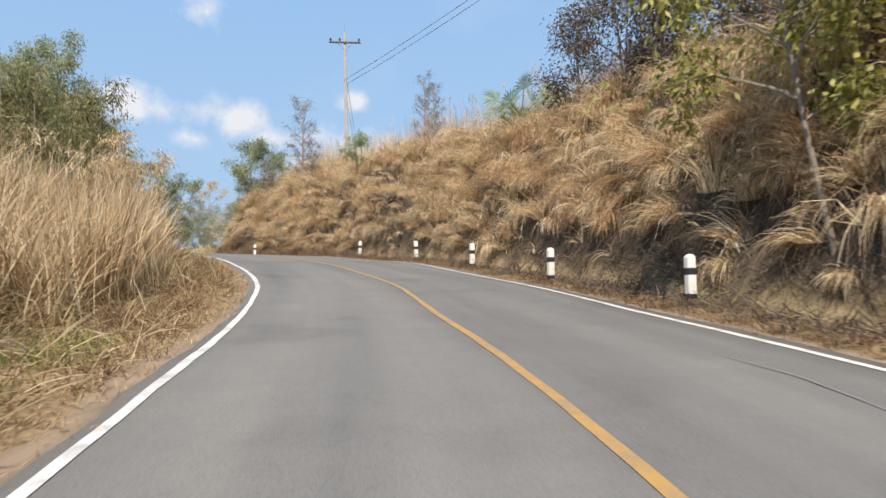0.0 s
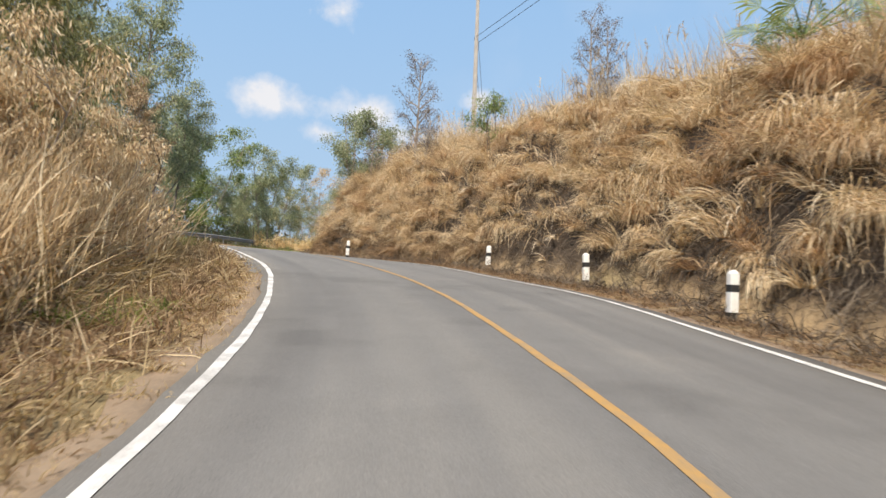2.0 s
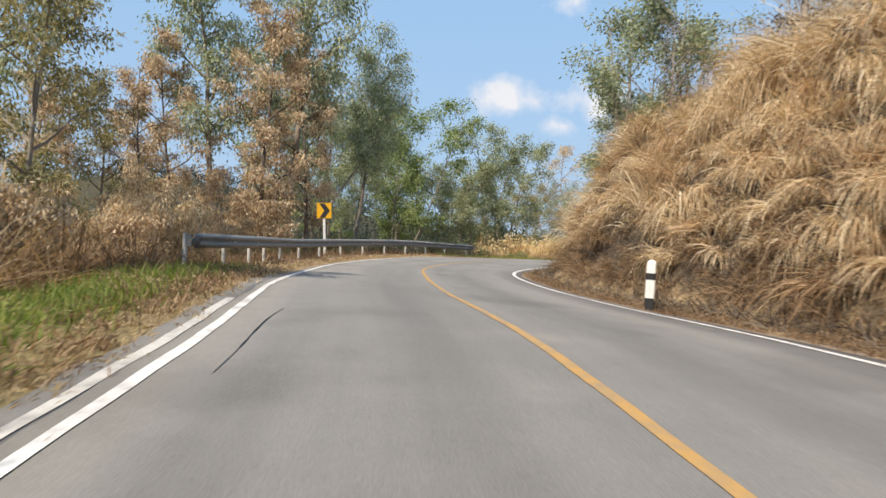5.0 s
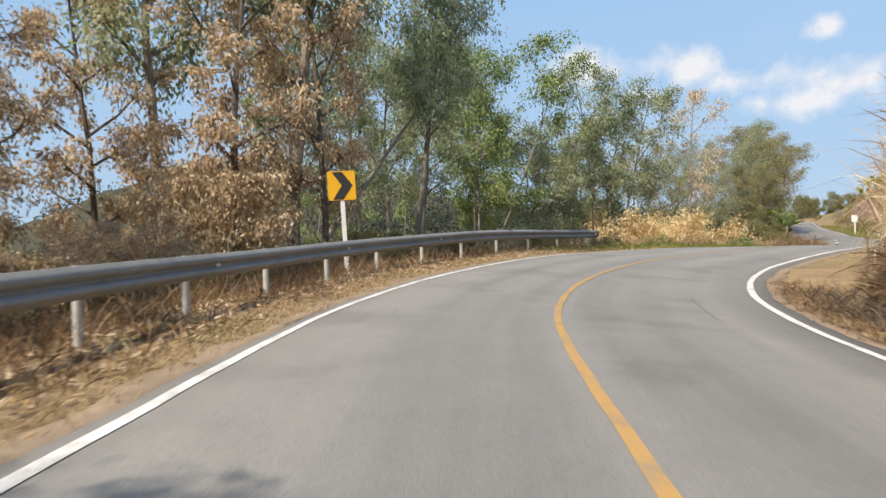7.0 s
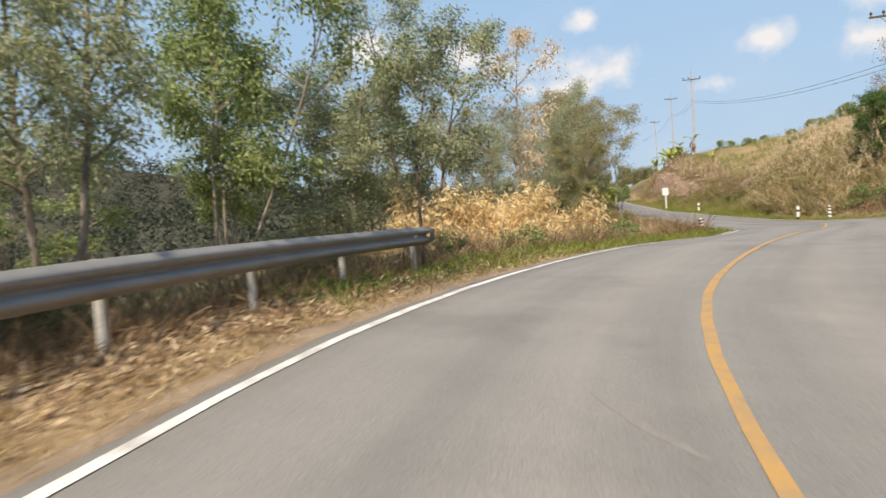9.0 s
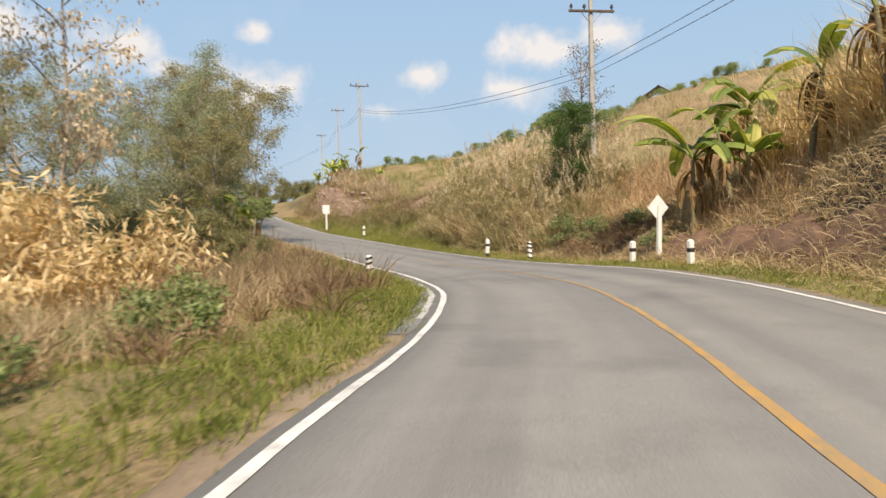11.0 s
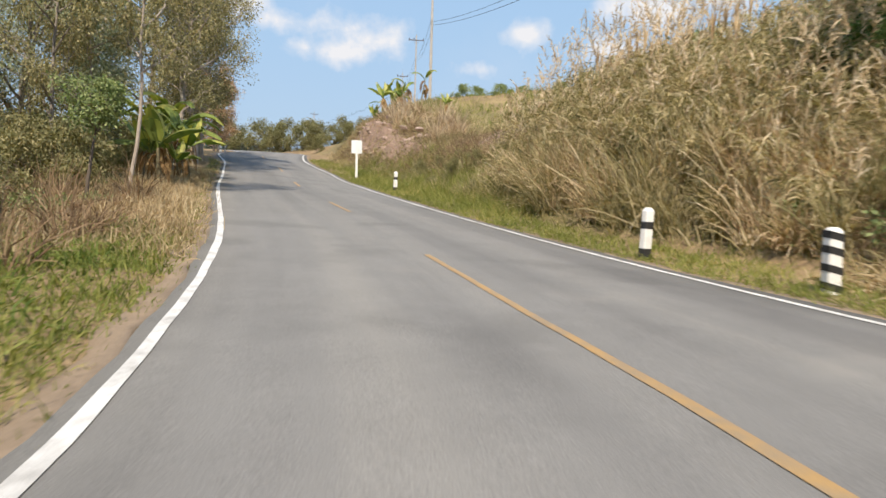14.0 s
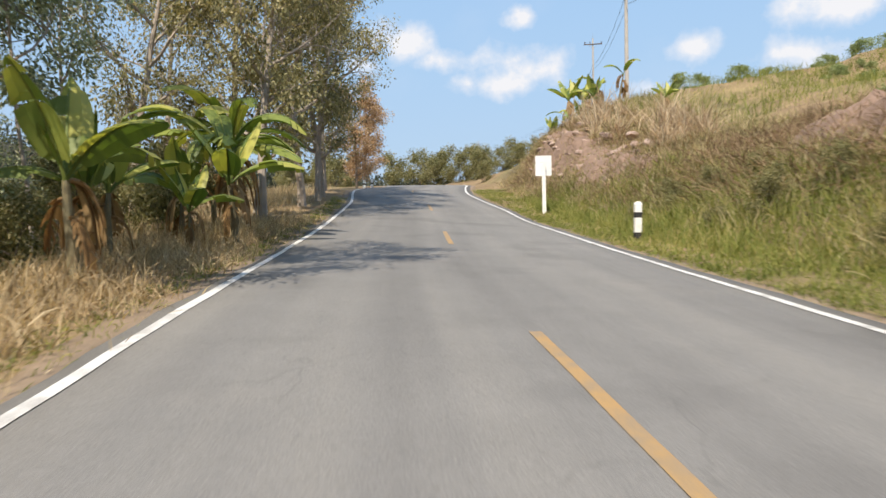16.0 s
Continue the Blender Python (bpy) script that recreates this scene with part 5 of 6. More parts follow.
# ---- right side past the second bend ----
def right_far():
    r = np.random.default_rng(4)
    P, s, lat, o = strip_places(2600, 84, 150, 3.4, 5.9, r, 0.14, 16)
    m = len(P)
    stuff("right_verge", "fresh green grass on the verge", "grass",
          [blades(P, r.uniform(0.08, 0.26, m), r.uniform(0.008, 0.016, m), up_way(m) + r.normal(0, 0.45, (m, 3)), 0.4, r, 0.3, 2)], F_GRASS)
    # reeds on the bank: big arching tussocks with gaps between them, finer growth in front
    for name, label, n, per, a, b, mat in (("reed_tussocks", "olive and straw reeds in arching tussocks on the bank", 270, 170, 0.6, 1.5, F_REED), ("straw_tussocks", "withered straw-yellow reed tussocks on the bank", 120, 150, 0.6, 1.6, F_STRAW)):
        P, s, lat, o = strip_places(n, 105.0, 117.5, 5.5, 10.5, r, 0.0, per)
        m = len(P)
        size = np.repeat(r.uniform(0.45, 1.15, n) * np.where(r.random(n) < 0.2, 0.6, 1.0), per) * (1.0 + 0.55 * np.clip((s - 106) / 3, 0, 1))
        fan = unit(np.c_[r.normal(0, 1, (m, 2)), np.zeros(m)])
        lean = np.repeat(r.normal(0, 0.22, (n, 3)), per, 0)
        P = P + fan * (r.random((m, 1)) ** 0.7 * 0.32 * size[:, None])
        way = up_way(m, o, -0.08) + lean + fan * r.uniform(0.0, 0.38, (m, 1))
        stuff(name, label, "reeds", [blades(P, r.uniform(a, b, m) * size, r.uniform(0.010, 0.032, m), way, r.uniform(0.1, 0.8, m), r, 0.25, 4)], mat)
    P, s, lat, o = strip_places(360, 103.5, 120, 5.2, 9.0, r, 0.22, 26)
    m = len(P)
    stuff("reed_bank", "low olive grass between the reed tussocks", "grass",
          [blades(P, r.uniform(0.4, 1.1, m), r.uniform(0.010, 0.026, m), up_way(m, o, -0.15) + r.normal(0, 0.35, (m, 3)), r.uniform(0.1, 0.7, m), r, 0.2)], F_REED)
    # withered leaves hanging on the reed stems, in loose bunches
    n, per = 3400, 11
    P, s, lat, o = strip_places(n, 105, 118.5, 5.5, 10.5, r, 0.0, per)
    m = len(P)
    P[:, 2] += np.repeat(r.uniform(0.15, 2.5, n) * np.clip((s[::per] - 103) / 5, 0.4, 1.0), per)
    way = np.repeat(r.normal(0, 0.6, (n, 3)), per, 0) + r.normal(0, 0.55, (m, 3)) + np.array([0, 0, 0.25])
    stuff("reed_leaves", "withered olive and straw leaves hanging on the reed stems", "reed leaves",
          [blades(P + r.normal(0, 0.06, (m, 3)), r.uniform(0.2, 0.62, m), r.uniform(0.012, 0.035, m), way, r.uniform(0.4, 1.6, m), r, 0.3, 3)], F_REED)
    P, s, lat, o = strip_places(900, 104.5, 118, 5.6, 11.5, r)
    P[:, 2] += r.uniform(0.7, 2.6, len(P)) * np.where(s > 108, 1.4, 1.0)
    stuff("reed_plumes", "pale nodding plumes of the reeds", "reed heads", [plumes(P, r.uniform(0.35, 0.75, len(P)), r)], F_PLUME)
    P, s, lat, o = strip_places(60, 104, 117, 7.5, 11.0, r)
    P[:, 2] += r.uniform(1.7, 2.6, len(P))
    stuff("upright_plumes", "upright brown seed spikes over the reeds", "reed heads",
          [blades(np.repeat(P, 8, 0), r.uniform(0.5, 0.9, len(P)).repeat(8), 0.05, up_way(len(P) * 8), 0.03, r, 0.06)], F_STRAW)
    # tall withered maize and reeds on the inner bank
    P, s, lat, o = strip_places(470, 60, 88, 5.6, 10.5, r, 0.25, 36)
    m = len(P)
    stuff("withered_maize", "tall withered maize and reeds on the bank", "dry plants",
          [blades(P, r.uniform(0.9, 2.6, m), r.uniform(0.015, 0.05, m), up_way(m) + np.repeat(r.normal(0, 0.15, (470, 3)), 36, 0), r.uniform(0.1, 0.7, m), r, 0.25)], F_STRAW)
    # withered maize high on the bank behind the banana plants
    P, s, lat, o = strip_places(420, 80, 97, 8.8, 14.0, r, 0.28, 44)
    m = len(P)
    stuff("tall_maize", "tall withered straw-yellow maize on top of the bank", "dry plants",
          [blades(P, r.uniform(1.6, 4.4, m), r.uniform(0.02, 0.06, m), up_way(m) + np.repeat(r.normal(0, 0.12, (420, 3)), 44, 0), r.uniform(0.1, 0.8, m), r, 0.28)], F_BAMBOO)
    # russet grass on the open slope
    n = 520
    P, s, lat, o = strip_places(n, 93, 108, 6.2, 17.0, r, 0.2, 40)
    m = len(P)
    stuff("russet_slope", "russet dry grass on the open slope above the red soil", "dry grass",
          [blades(P, r.uniform(0.4, 1.3, m) * np.repeat(r.uniform(0.5, 1.1, n), 40), r.uniform(0.010, 0.026, m), up_way(m) + np.repeat(r.normal(0, 0.25, (n, 3)), 40, 0), r.uniform(0.1, 0.8, m), r, 0.22)], F_RUSSET)
    n, per = 34, 150
    P, s, lat, o = strip_places(n, 98, 105, 5.3, 7.0, r, 0.0, per)
    m = len(P)
    fan = unit(np.c_[r.normal(0, 1, (m, 2)), np.zeros(m)])
    size = np.repeat(r.uniform(0.4, 0.95, n), per)
    P = P + fan * (r.random((m, 1)) * 0.3 * size[:, None])
    stuff("brown_tussocks", "withered brown grass tussocks drooping over the red soil", "dry grass",
          [blades(P, r.uniform(0.7, 1.5, m) * size, r.uniform(0.010, 0.026, m), up_way(m, o, -0.2) + fan * r.uniform(0.1, 0.9, (m, 1)), r.uniform(0.4, 1.4, m), r, 0.2, 4)], F_BROWN)
    # hill above: withered grass
    sets = []
    for n, s0, s1, l0, l1, a, b, per in ((620, 92, 124, 9.0, 26.0, 0.3, 0.9, 22), (420, 124, 152, 11.0, 28.0, 0.3, 0.8, 20), (1300, 120, 156, 5.6, 13.0, 0.2, 0.7, 24), (700, 86, 160, 24, 60, 0.4, 1.0, 16)):
        P, s, lat, o = strip_places(n, s0, s1, l0, l1, r, 0.4, per)
        m = len(P)
        sets.append(blades(P, r.uniform(a, b, m), r.uniform(0.010, 0.03, m), up_way(m) + np.repeat(r.normal(0, 0.2, (n, 3)), per, 0), r.uniform(0.1, 0.5, m), r, 0.25))
    stuff("hill_grass", "withered olive-brown grass on the hill", "dry grass", sets[:1], F_REED)
    stuff("slope_grass", "olive and brown grass on the low slope", "dry grass", sets[2:3], F_REED)
    stuff("hilltop_grass", "olive-green grass over the hilltop", "grass", sets[1:2] + sets[3:], F_GRASS)
    P, s, lat, o = strip_places(1600, 86, 104, 4.6, 8.2, r, 0.2, 14)
    m = len(P)
    way = r.normal(0, 1, (m, 3))
    way[:, 2] = np.abs(way[:, 2])
    stuff("fallen_straw", "brown straw and fallen stalks on the red soil", "dry grass",
          [blades(P, r.uniform(0.2, 0.8, m), r.uniform(0.010, 0.03, m), way, 0.4, r, 0.25)], F_STRAW_PALE)
    P, s, lat, o = strip_places(1500, 114, 143, 4.6, 8.4, r, 0.25, 22)
    m = len(P)
    stuff("bank_weeds", "tall green grass and weeds on the low bank", "grass",
          [blades(P, r.uniform(0.2, 0.6, m), r.uniform(0.008, 0.02, m), up_way(m) + r.normal(0, 0.3, (m, 3)), 0.35, r, 0.25)], F_GRASS)
    # brown brush on the upper part of the cut and over the outcrop
    P = np.concatenate([strip_places(900, 119, 132, 6.6, 12.0, r, 0.3, 22)[0], strip_places(420, 132, 153, 5.6, 11.0, r, 0.3, 22)[0]])
    m = len(P)
    way = r.normal(0, 0.7, (m, 3)) + np.array([0, 0, 0.6])
    stuff("brown_brush", "tangled brown brush on the red slope", "brushwood",
          [blades(P, r.uniform(0.3, 1.1, m), r.uniform(0.010, 0.03, m), way, 0.4, r, 0.25)], F_BROWN)
    P, s, lat, o = strip_places(26, 136, 149, 8.6, 11.5, r, 0.12, 40)
    m = len(P)
    stuff("outcrop_maize", "withered maize stalks above the outcrop", "dry plants",
          [blades(P, r.uniform(0.8, 2.2, m), r.uniform(0.02, 0.06, m), up_way(m) + r.normal(0, 0.12, (m, 3)), r.uniform(0.1, 0.9, m), r, 0.25)], F_TAN)


right_far()


# ---- trees and shrubs ----
def limb(r, start, way, length, bend=0.25, up=0.15, n=5):
    pts, d, p = [Vector(start)], Vector(way).normalized(), Vector(start)
    for _ in range(n):
        p = p + d * (length / n)
        pts.append(p.copy())
        d = (d + Vector(r.normal(0, bend, 3)) + Vector((0, 0, up))).normalized()
    return pts


def tree(name, label, category, height, radius, crown_from, spread_m, leaves, leaf, bark, green, seed, lean=(0, 0), limbs=11, hang=0.6, clump=0.42, stems=1, group=""):
    """A tree: tapered trunk or trunks with limbs and twigs, and a crown of single leaves in loose clumps along the twigs."""
    r = np.random.default_rng(seed)
    ob = new(name)
    bm = bmesh.new()
    tips = []
    for st in range(stems):
        base = Vector((0, 0, -0.4)) if stems == 1 else Vector((r.normal(0, 0.28), r.normal(0, 0.28), -0.4))
        tilt = Vector((lean[0], lean[1], 1)) if stems == 1 else Vector((lean[0] + r.normal(0, 0.16), lean[1] + r.normal(0, 0.16), 1))
        h = height * (1 if st == 0 else r.uniform(0.7, 1.0))
        pts = limb(r, base, tilt, h + 0.4, 0.05, 0.03, 10)
        rad = radius / math.sqrt(stems)
        tube(bm, pts, [rad * (1.25 if k == 0 else 1.0) * (1 - 0.085 * k) for k in range(len(pts))], 8)
        count = max(3, limbs // stems)
        for k in range(count):
            f = crown_from + (0.97 - crown_from) * (k + r.uniform(0, 0.8)) / count
            i = min(int(f * 10), 9)
            p = pts[i].lerp(pts[i + 1], f * 10 - i)
            a = k * 2.4 + r.uniform(-0.5, 0.5)
            reach = spread_m * (0.55 + 0.75 * math.sin(math.pi * min(1, (f - crown_from) / (1.02 - crown_from) * 0.85 + 0.12))) * r.uniform(0.7, 1.15)
            rise = 0.35 + 0.7 * f
            main = limb(r, p, (math.cos(a), math.sin(a), rise), reach, 0.16, 0.06, 5)
            r0 = rad * (1 - 0.8 * f) * 0.55 + 0.012
            tube(bm, main, [r0 * (1 - 0.16 * j) for j in range(6)], 5)
            tips += [(main[3], 0.7), (main[4], 0.9), (main[5], 1.0)]
            for j in (2, 3, 4):
                for q in range(2):
                    d = Vector(r.normal(0, 1, 3)) + (main[j + 1] - main[j]).normalized() * 1.2
                    tw = limb(r, main[j], d, reach * r.uniform(0.25, 0.5), 0.25, 0.0, 3)
                    tube(bm, tw, [r0 * 0.35, r0 * 0.28, r0 * 0.2, 0.004], 4)
                    tips += [(tw[2], 0.8), (tw[3], 1.0)]
        tips.append((pts[-1], 1.0))
    part("trunk", bm, bark, ob)
    if leaves:
        c = np.array([t[0] for t in tips])
        w = np.array([t[1] for t in tips]) * r.uniform(0.2, 1.3, len(tips))
        pick = r.choice(len(c), leaves, p=w / w.sum())
        off = r.normal(0, 1, (leaves, 3))
        off = unit(off) * (r.random((leaves, 1)) ** 0.6) * clump * np.array([1, 1, 0.85]) * r.uniform(0.7, 1.4, (len(c), 1))[pick]
        off[:, 2] -= np.abs(off[:, 2]) * hang * 0.5
        way = unit(off) * 0.5 + r.normal(0, 0.55, (leaves, 3)) + np.array([0, 0, -hang])
        v, f = leaf_quads(c[pick] + off, way, r.uniform(0.7, 1.3, leaves) * leaf[0], r.uniform(0.7, 1.3, leaves) * leaf[1], r)
        part_mesh("crown", big_mesh("crown", [(v, f, np.full(leaves, 4, np.int32))], green), ob)
    return tagged(ob, label, category, group)


def plant_at(ob, x, y, turn=0.0, size=1.0, sink=0.1, copy=True):
    m = Matrix.LocRotScale((x, y, ground_z(x, y) - sink), Euler((0, 0, radians(turn))), (size,) * 3)
    if copy:
        return copy_thing(ob, m)
    ob.matrix_basis = m
    return ob


def grove(ob, places):
    """Plant the first one where it was built and copies at the rest: x, y, turn, size."""
    for k, (x, y, turn, size) in enumerate(places):
        plant_at(ob, x, y, turn, size, copy=k > 0)


euc_a = tree("eucalyptus", "slender eucalyptus with grey-green drooping leaves beyond the guardrail", "tree", 14.0, 0.15, 0.40, 2.1, 14000, (0.17, 0.062), M_BARK, F_EUC, 21, (0.02, 0.02), 19, 0.9, 0.72, group="roadside trees")
euc_b = tree("eucalyptus", "leaning eucalyptus with a bent trunk and hanging leaves beyond the guardrail", "tree", 12.5, 0.10, 0.62, 1.7, 4200, (0.18, 0.062), M_BARK, F_EUC, 22, (0.22, 0.76), 11, 1.0, 0.5, group="roadside trees")
tan_a = tree("withered_tree", "tree with withered tan leaves still hanging among green trees", "tree", 14.0, 0.14, 0.22, 2.1, 12500, (0.17, 0.07), M_BARKDARK, F_TAN, 23, (0.03, -0.02), 18, 1.1, 0.5, group="roadside trees")
mix_a = tree("olive_tree", "slim tree with dusty olive leaves above the undergrowth", "tree", 11.0, 0.12, 0.18, 2.1, 11500, (0.15, 0.062), M_BARK, F_OLIVE, 24, (0.0, 0.05), 16, 0.7, 0.55, group="roadside trees")
grn_a = tree("broad_tree", "round-crowned green tree with several thin trunks", "tree", 14.5, 0.22, 0.14, 3.5, 30000, (0.2, 0.095), M_BARK, F_EUC, 25, (0.0, 0.0), 27, 0.7, 0.80, stems=3, group="roadside trees")
grn_b = tree("tall_tree", "tall airy tree with several thin trunks and bright green leaves", "tree", 16.0, 0.15, 0.34, 2.6, 16500, (0.21, 0.095), M_BARK, F_GREEN, 34, (0.0, 0.0), 30, 0.7, 0.72, stems=3, group="roadside trees")
thin_a = tree("thin_tree", "thin young tree with sparse bright green leaves", "tree", 11.5, 0.07, 0.30, 1.3, 5000, (0.16, 0.066), M_BARK, F_GREEN, 26, (0.04, 0.0), 12, 0.7, 0.42, group="roadside trees")
pale_side = tree("withered_tree", "tree with bare pale twigs and few withered pinkish leaves", "tree", 12.6, 0.10, 0.35, 2.5, 3200, (0.20, 0.08), M_DEADWOOD, F_PLUME, 29, (0.20, 0.05), 12, 1.2, 0.6, group="roadside trees")

grove(euc_a, [(-32.4, 60.4, 0, 0.95), (-30.6, 52.9, 50, 1.36), (-32.2, 50.4, 150, 1.22), (-38.2, 67.6, 20, 1.05), (-41.6, 69.5, 260, 1.1), (-34.4, 56.6, 120, 1.0), (-37.6, 63.4, 210, 0.95), (-19.2, 32.4, 90, 0.80), (*at(50.5, -13.0).xy, 20, 1.1)])
grove(euc_b, [(-31.35, 52.7, 0, 1.0)])
grove(tan_a, [(-29.9, 50.6, 0, 0.85), (-29.9, 53.4, 90, 0.9), (-31.6, 46.0, 200, 0.75), (-33.0, 42.6, 20, 0.7), (-34.2, 49.4, 150, 0.95)])
wither = tree("withered_bush", "tall bush smothered in hanging withered tan leaves", "bush", 5.6, 0.07, 0.10, 1.25, 13000, (0.125, 0.055), M_DEADWOOD, F_TAN, 54, (0.02, 0.0), 20, 1.3, 0.5, stems=3, group="bushes under the trees")
grove(wither, [(-30.0, 49.2, 120, 0.95), (-28.0, 46.8, 0, 0.42), (-29.4, 47.2, 210, 0.45), (-27.2, 45.4, 60, 0.38)])
grove(mix_a, [(-25.2, 38.2, 100, 0.8), (-20.6, 32.6, 200, 0.55), (-33.0, 45.0, 40, 0.95), (-36.5, 45.5, 250, 1.0), (-24.6, 33.4, 20, 0.7), (*at(117.5, -7.0).xy, 100, 0.8), (*at(121.0, -8.6).xy, 10, 0.85)])
grove(grn_a, [(-36.9, 88.8, 0, 0.98), (-39.8, 84.4, 140, 0.8), (-41.5, 93.0, 60, 0.85)])
grove(grn_b, [(-41.2, 77.8, 0, 1.05), (-43.0, 80.6, 120, 0.85)])
grove(pale_side, [(-33.2, 93.4, 0, 1.0)])
grove(thin_a, [(-43.6, 73.5, 0, 1.0), (-46.5, 68.0, 80, 1.0), (-52.0, 78.0, 300, 1.1), (-37.6, 58.0, 200, 0.9)])
under = tree("understorey_bush", "brown and olive bush under the trees beyond the guardrail", "bush", 3.4, 0.06, 0.08, 1.3, 4600, (0.19, 0.08), M_BARKDARK, F_OLIVE, 27, (0, 0), 14, 0.5, 0.5, stems=3, group="bushes under the trees")
r = np.random.default_rng(28)
low = []
for k in range(30):
    s, lat = 40 + 33 * (k + r.random()) / 30, -r.uniform(7.5, 15)
    q = at(s, lat)
    low.append((q.x, q.y, r.uniform(0, 360), r.uniform(0.4, 0.85)))
low += [(*at(54 + 1.0 * k, -6.9 - 1.5 * (k * 5 % 4)).xy, 83.0 * k, 0.55 + 0.1 * (k * 3 % 5)) for k in range(20)]
grove(under, low)
tan_bush = tree("withered_bush", "pale withered bush with tan leaves behind the guardrail", "bush", 3.0, 0.05, 0.05, 1.2, 5200, (0.19, 0.08), M_DEADWOOD, F_TAN, 37, (0, 0), 15, 0.8, 0.5, stems=3, group="bushes under the trees")
low = []
for k in range(11):
    q = at(43 + 1.35 * k, -7.2 - 0.9 * (k * 3 % 4))
    low.append((q.x, q.y, 50.0 * k, 0.6 + 0.09 * (k * 2 % 5)))
grove(tan_bush, low)
thicket = tree("thicket_bush", "tall thicket of olive canes and narrow leaves behind the dry grass", "bush", 4.8, 0.07, 0.10, 1.15, 9000, (0.17, 0.035), M_BARK, F_DUSTY, 38, (0, 0), 26, 0.9, 0.5, stems=5, group="thickets beside the road")
tan_thicket = tree("thicket_bush", "tall thicket of withered canes with hanging straw-brown leaves", "bush", 4.2, 0.06, 0.10, 1.1, 8000, (0.19, 0.035), M_DEADWOOD, F_STRAW, 39, (0, 0), 24, 1.3, 0.5, stems=5, group="thickets beside the road")
places = [(18, -8.6, 0.85), (21, -8.2, 1.0), (24, -8.0, 1.1), (27.5, -7.8, 1.15), (31, -8.0, 1.1), (34.5, -8.4, 1.0), (38, -9.4, 1.0), (42, -10.4, 1.0), (29, -12.0, 1.3), (35, -12.5, 1.3), (41, -13.0, 1.2)]
grove(thicket, [(*at(s, lat).xy, 67.0 * k, size) for k, (s, lat, size) in enumerate(places)])
places = [(22.5, -6.9, 0.7), (26, -6.6, 0.8), (29.5, -6.6, 0.85), (32.5, -6.8, 0.8), (36.5, -7.6, 0.8), (40, -8.4, 0.8), (43.5, -8.4, 0.75), (45.5, -9.8, 1.0), (49.5, -8.0, 0.95), (51.5, -7.4, 0.9), (54.0, -9.2, 0.5), (56.6, -8.2, 0.55), (58.2, -9.6, 1.0), (59.6, -8.6, 1.0), (60.6, -11.0, 1.4), (57.0, -11.5, 0.7), (47.5, -8.8, 0.9)]
grove(tan_thicket, [(*at(s, lat).xy, 51.0 * k, size) for k, (s, lat, size) in enumerate(places)])
leafy = tree("leafy_bush", "leafy dusty green bush under the roadside trees", "bush", 3.2, 0.05, 0.06, 1.2, 4200, (0.18, 0.08), M_BARKDARK, F_DUSTY, 36, (0, 0), 14, 0.5, 0.5, stems=3, group="bushes under the trees")
low = []
for k in range(20):
    q = at(104 + 30 * (k + r.random()) / 20, -r.uniform(7.8, 13))
    low.append((q.x, q.y, r.uniform(0, 360), r.uniform(0.5, 1.0)))
low += [(q.x, q.y, 40.0 * k, 0.45 + 0.06 * (k % 7)) for k, q in enumerate(at(109 + 1.5 * k, -6.2 - 0.9 * (k * 5 % 4)) for k in range(16))]
low += [(q.x, q.y, 70.0 * k, 0.22 + 0.05 * (k % 4)) for k, q in enumerate(at(120 + 1.3 * k, 5.6 + 0.5 * (k * 3 % 4)) for k in range(9))]
grove(leafy, low)
weed = tree("leafy_weed", "low leafy green weed in the grass beside the bend", "weed", 0.9, 0.02, 0.05, 0.5, 1500, (0.10, 0.055), M_BARKDARK, F_GREEN, 47, (0, 0), 14, 0.3, 0.22, stems=4, group="weeds beside the bend")
spots = [(*at(73 + 0.62 * k, -6.1 - 1.35 * (k * 5 % 6)).xy, 61.0 * k, 0.75 + 0.13 * (k * 3 % 5)) for k in range(24)]
spots += [(*at(105 + 1.9 * k, -5.4 - 0.6 * (k * 3 % 4)).xy, 47.0 * k, 0.5 + 0.1 * (k % 4)) for k in range(8)]
spots += [(*at(98 + 2.0 * k, 5.9 + 0.3 * (k * 3 % 4)).xy, 39.0 * k, 0.9 + 0.15 * (k % 4)) for k in range(10)]
grove(weed, spots)
# past the second bend, on the left
hedge = tree("dusty_tree", "dusty grey-green tree with fine dense twigs beside the field", "tree", 11.5, 0.14, 0.12, 2.5, 24000, (0.11, 0.045), M_BARK, F_EUC, 31, (0.0, 0.0), 24, 0.5, 0.62, stems=2, group="trees along the field")
row = tree("row_tree", "slim olive roadside tree casting its shade on the road", "tree", 9.5, 0.12, 0.18, 2.1, 11500, (0.12, 0.048), M_DEADWOOD, F_OLIVE, 32, (0.03, 0.02), 16, 0.6, 0.58, group="trees along the field")
rust = tree("rusty_tree", "small tree with rusty orange leaves at the bend", "tree", 6.5, 0.10, 0.15, 1.5, 7000, (0.18, 0.065), M_BARKDARK, F_RUSSET, 33, (0.0, 0.0), 14, 0.6, 0.5, group="trees along the field")
grove(hedge, [(-33.3, 111.4, 0, 1.0), (-38.0, 108.0, 120, 0.9), (-36.2, 114.6, 230, 0.85), (-40.5, 117.0, 60, 0.95)])
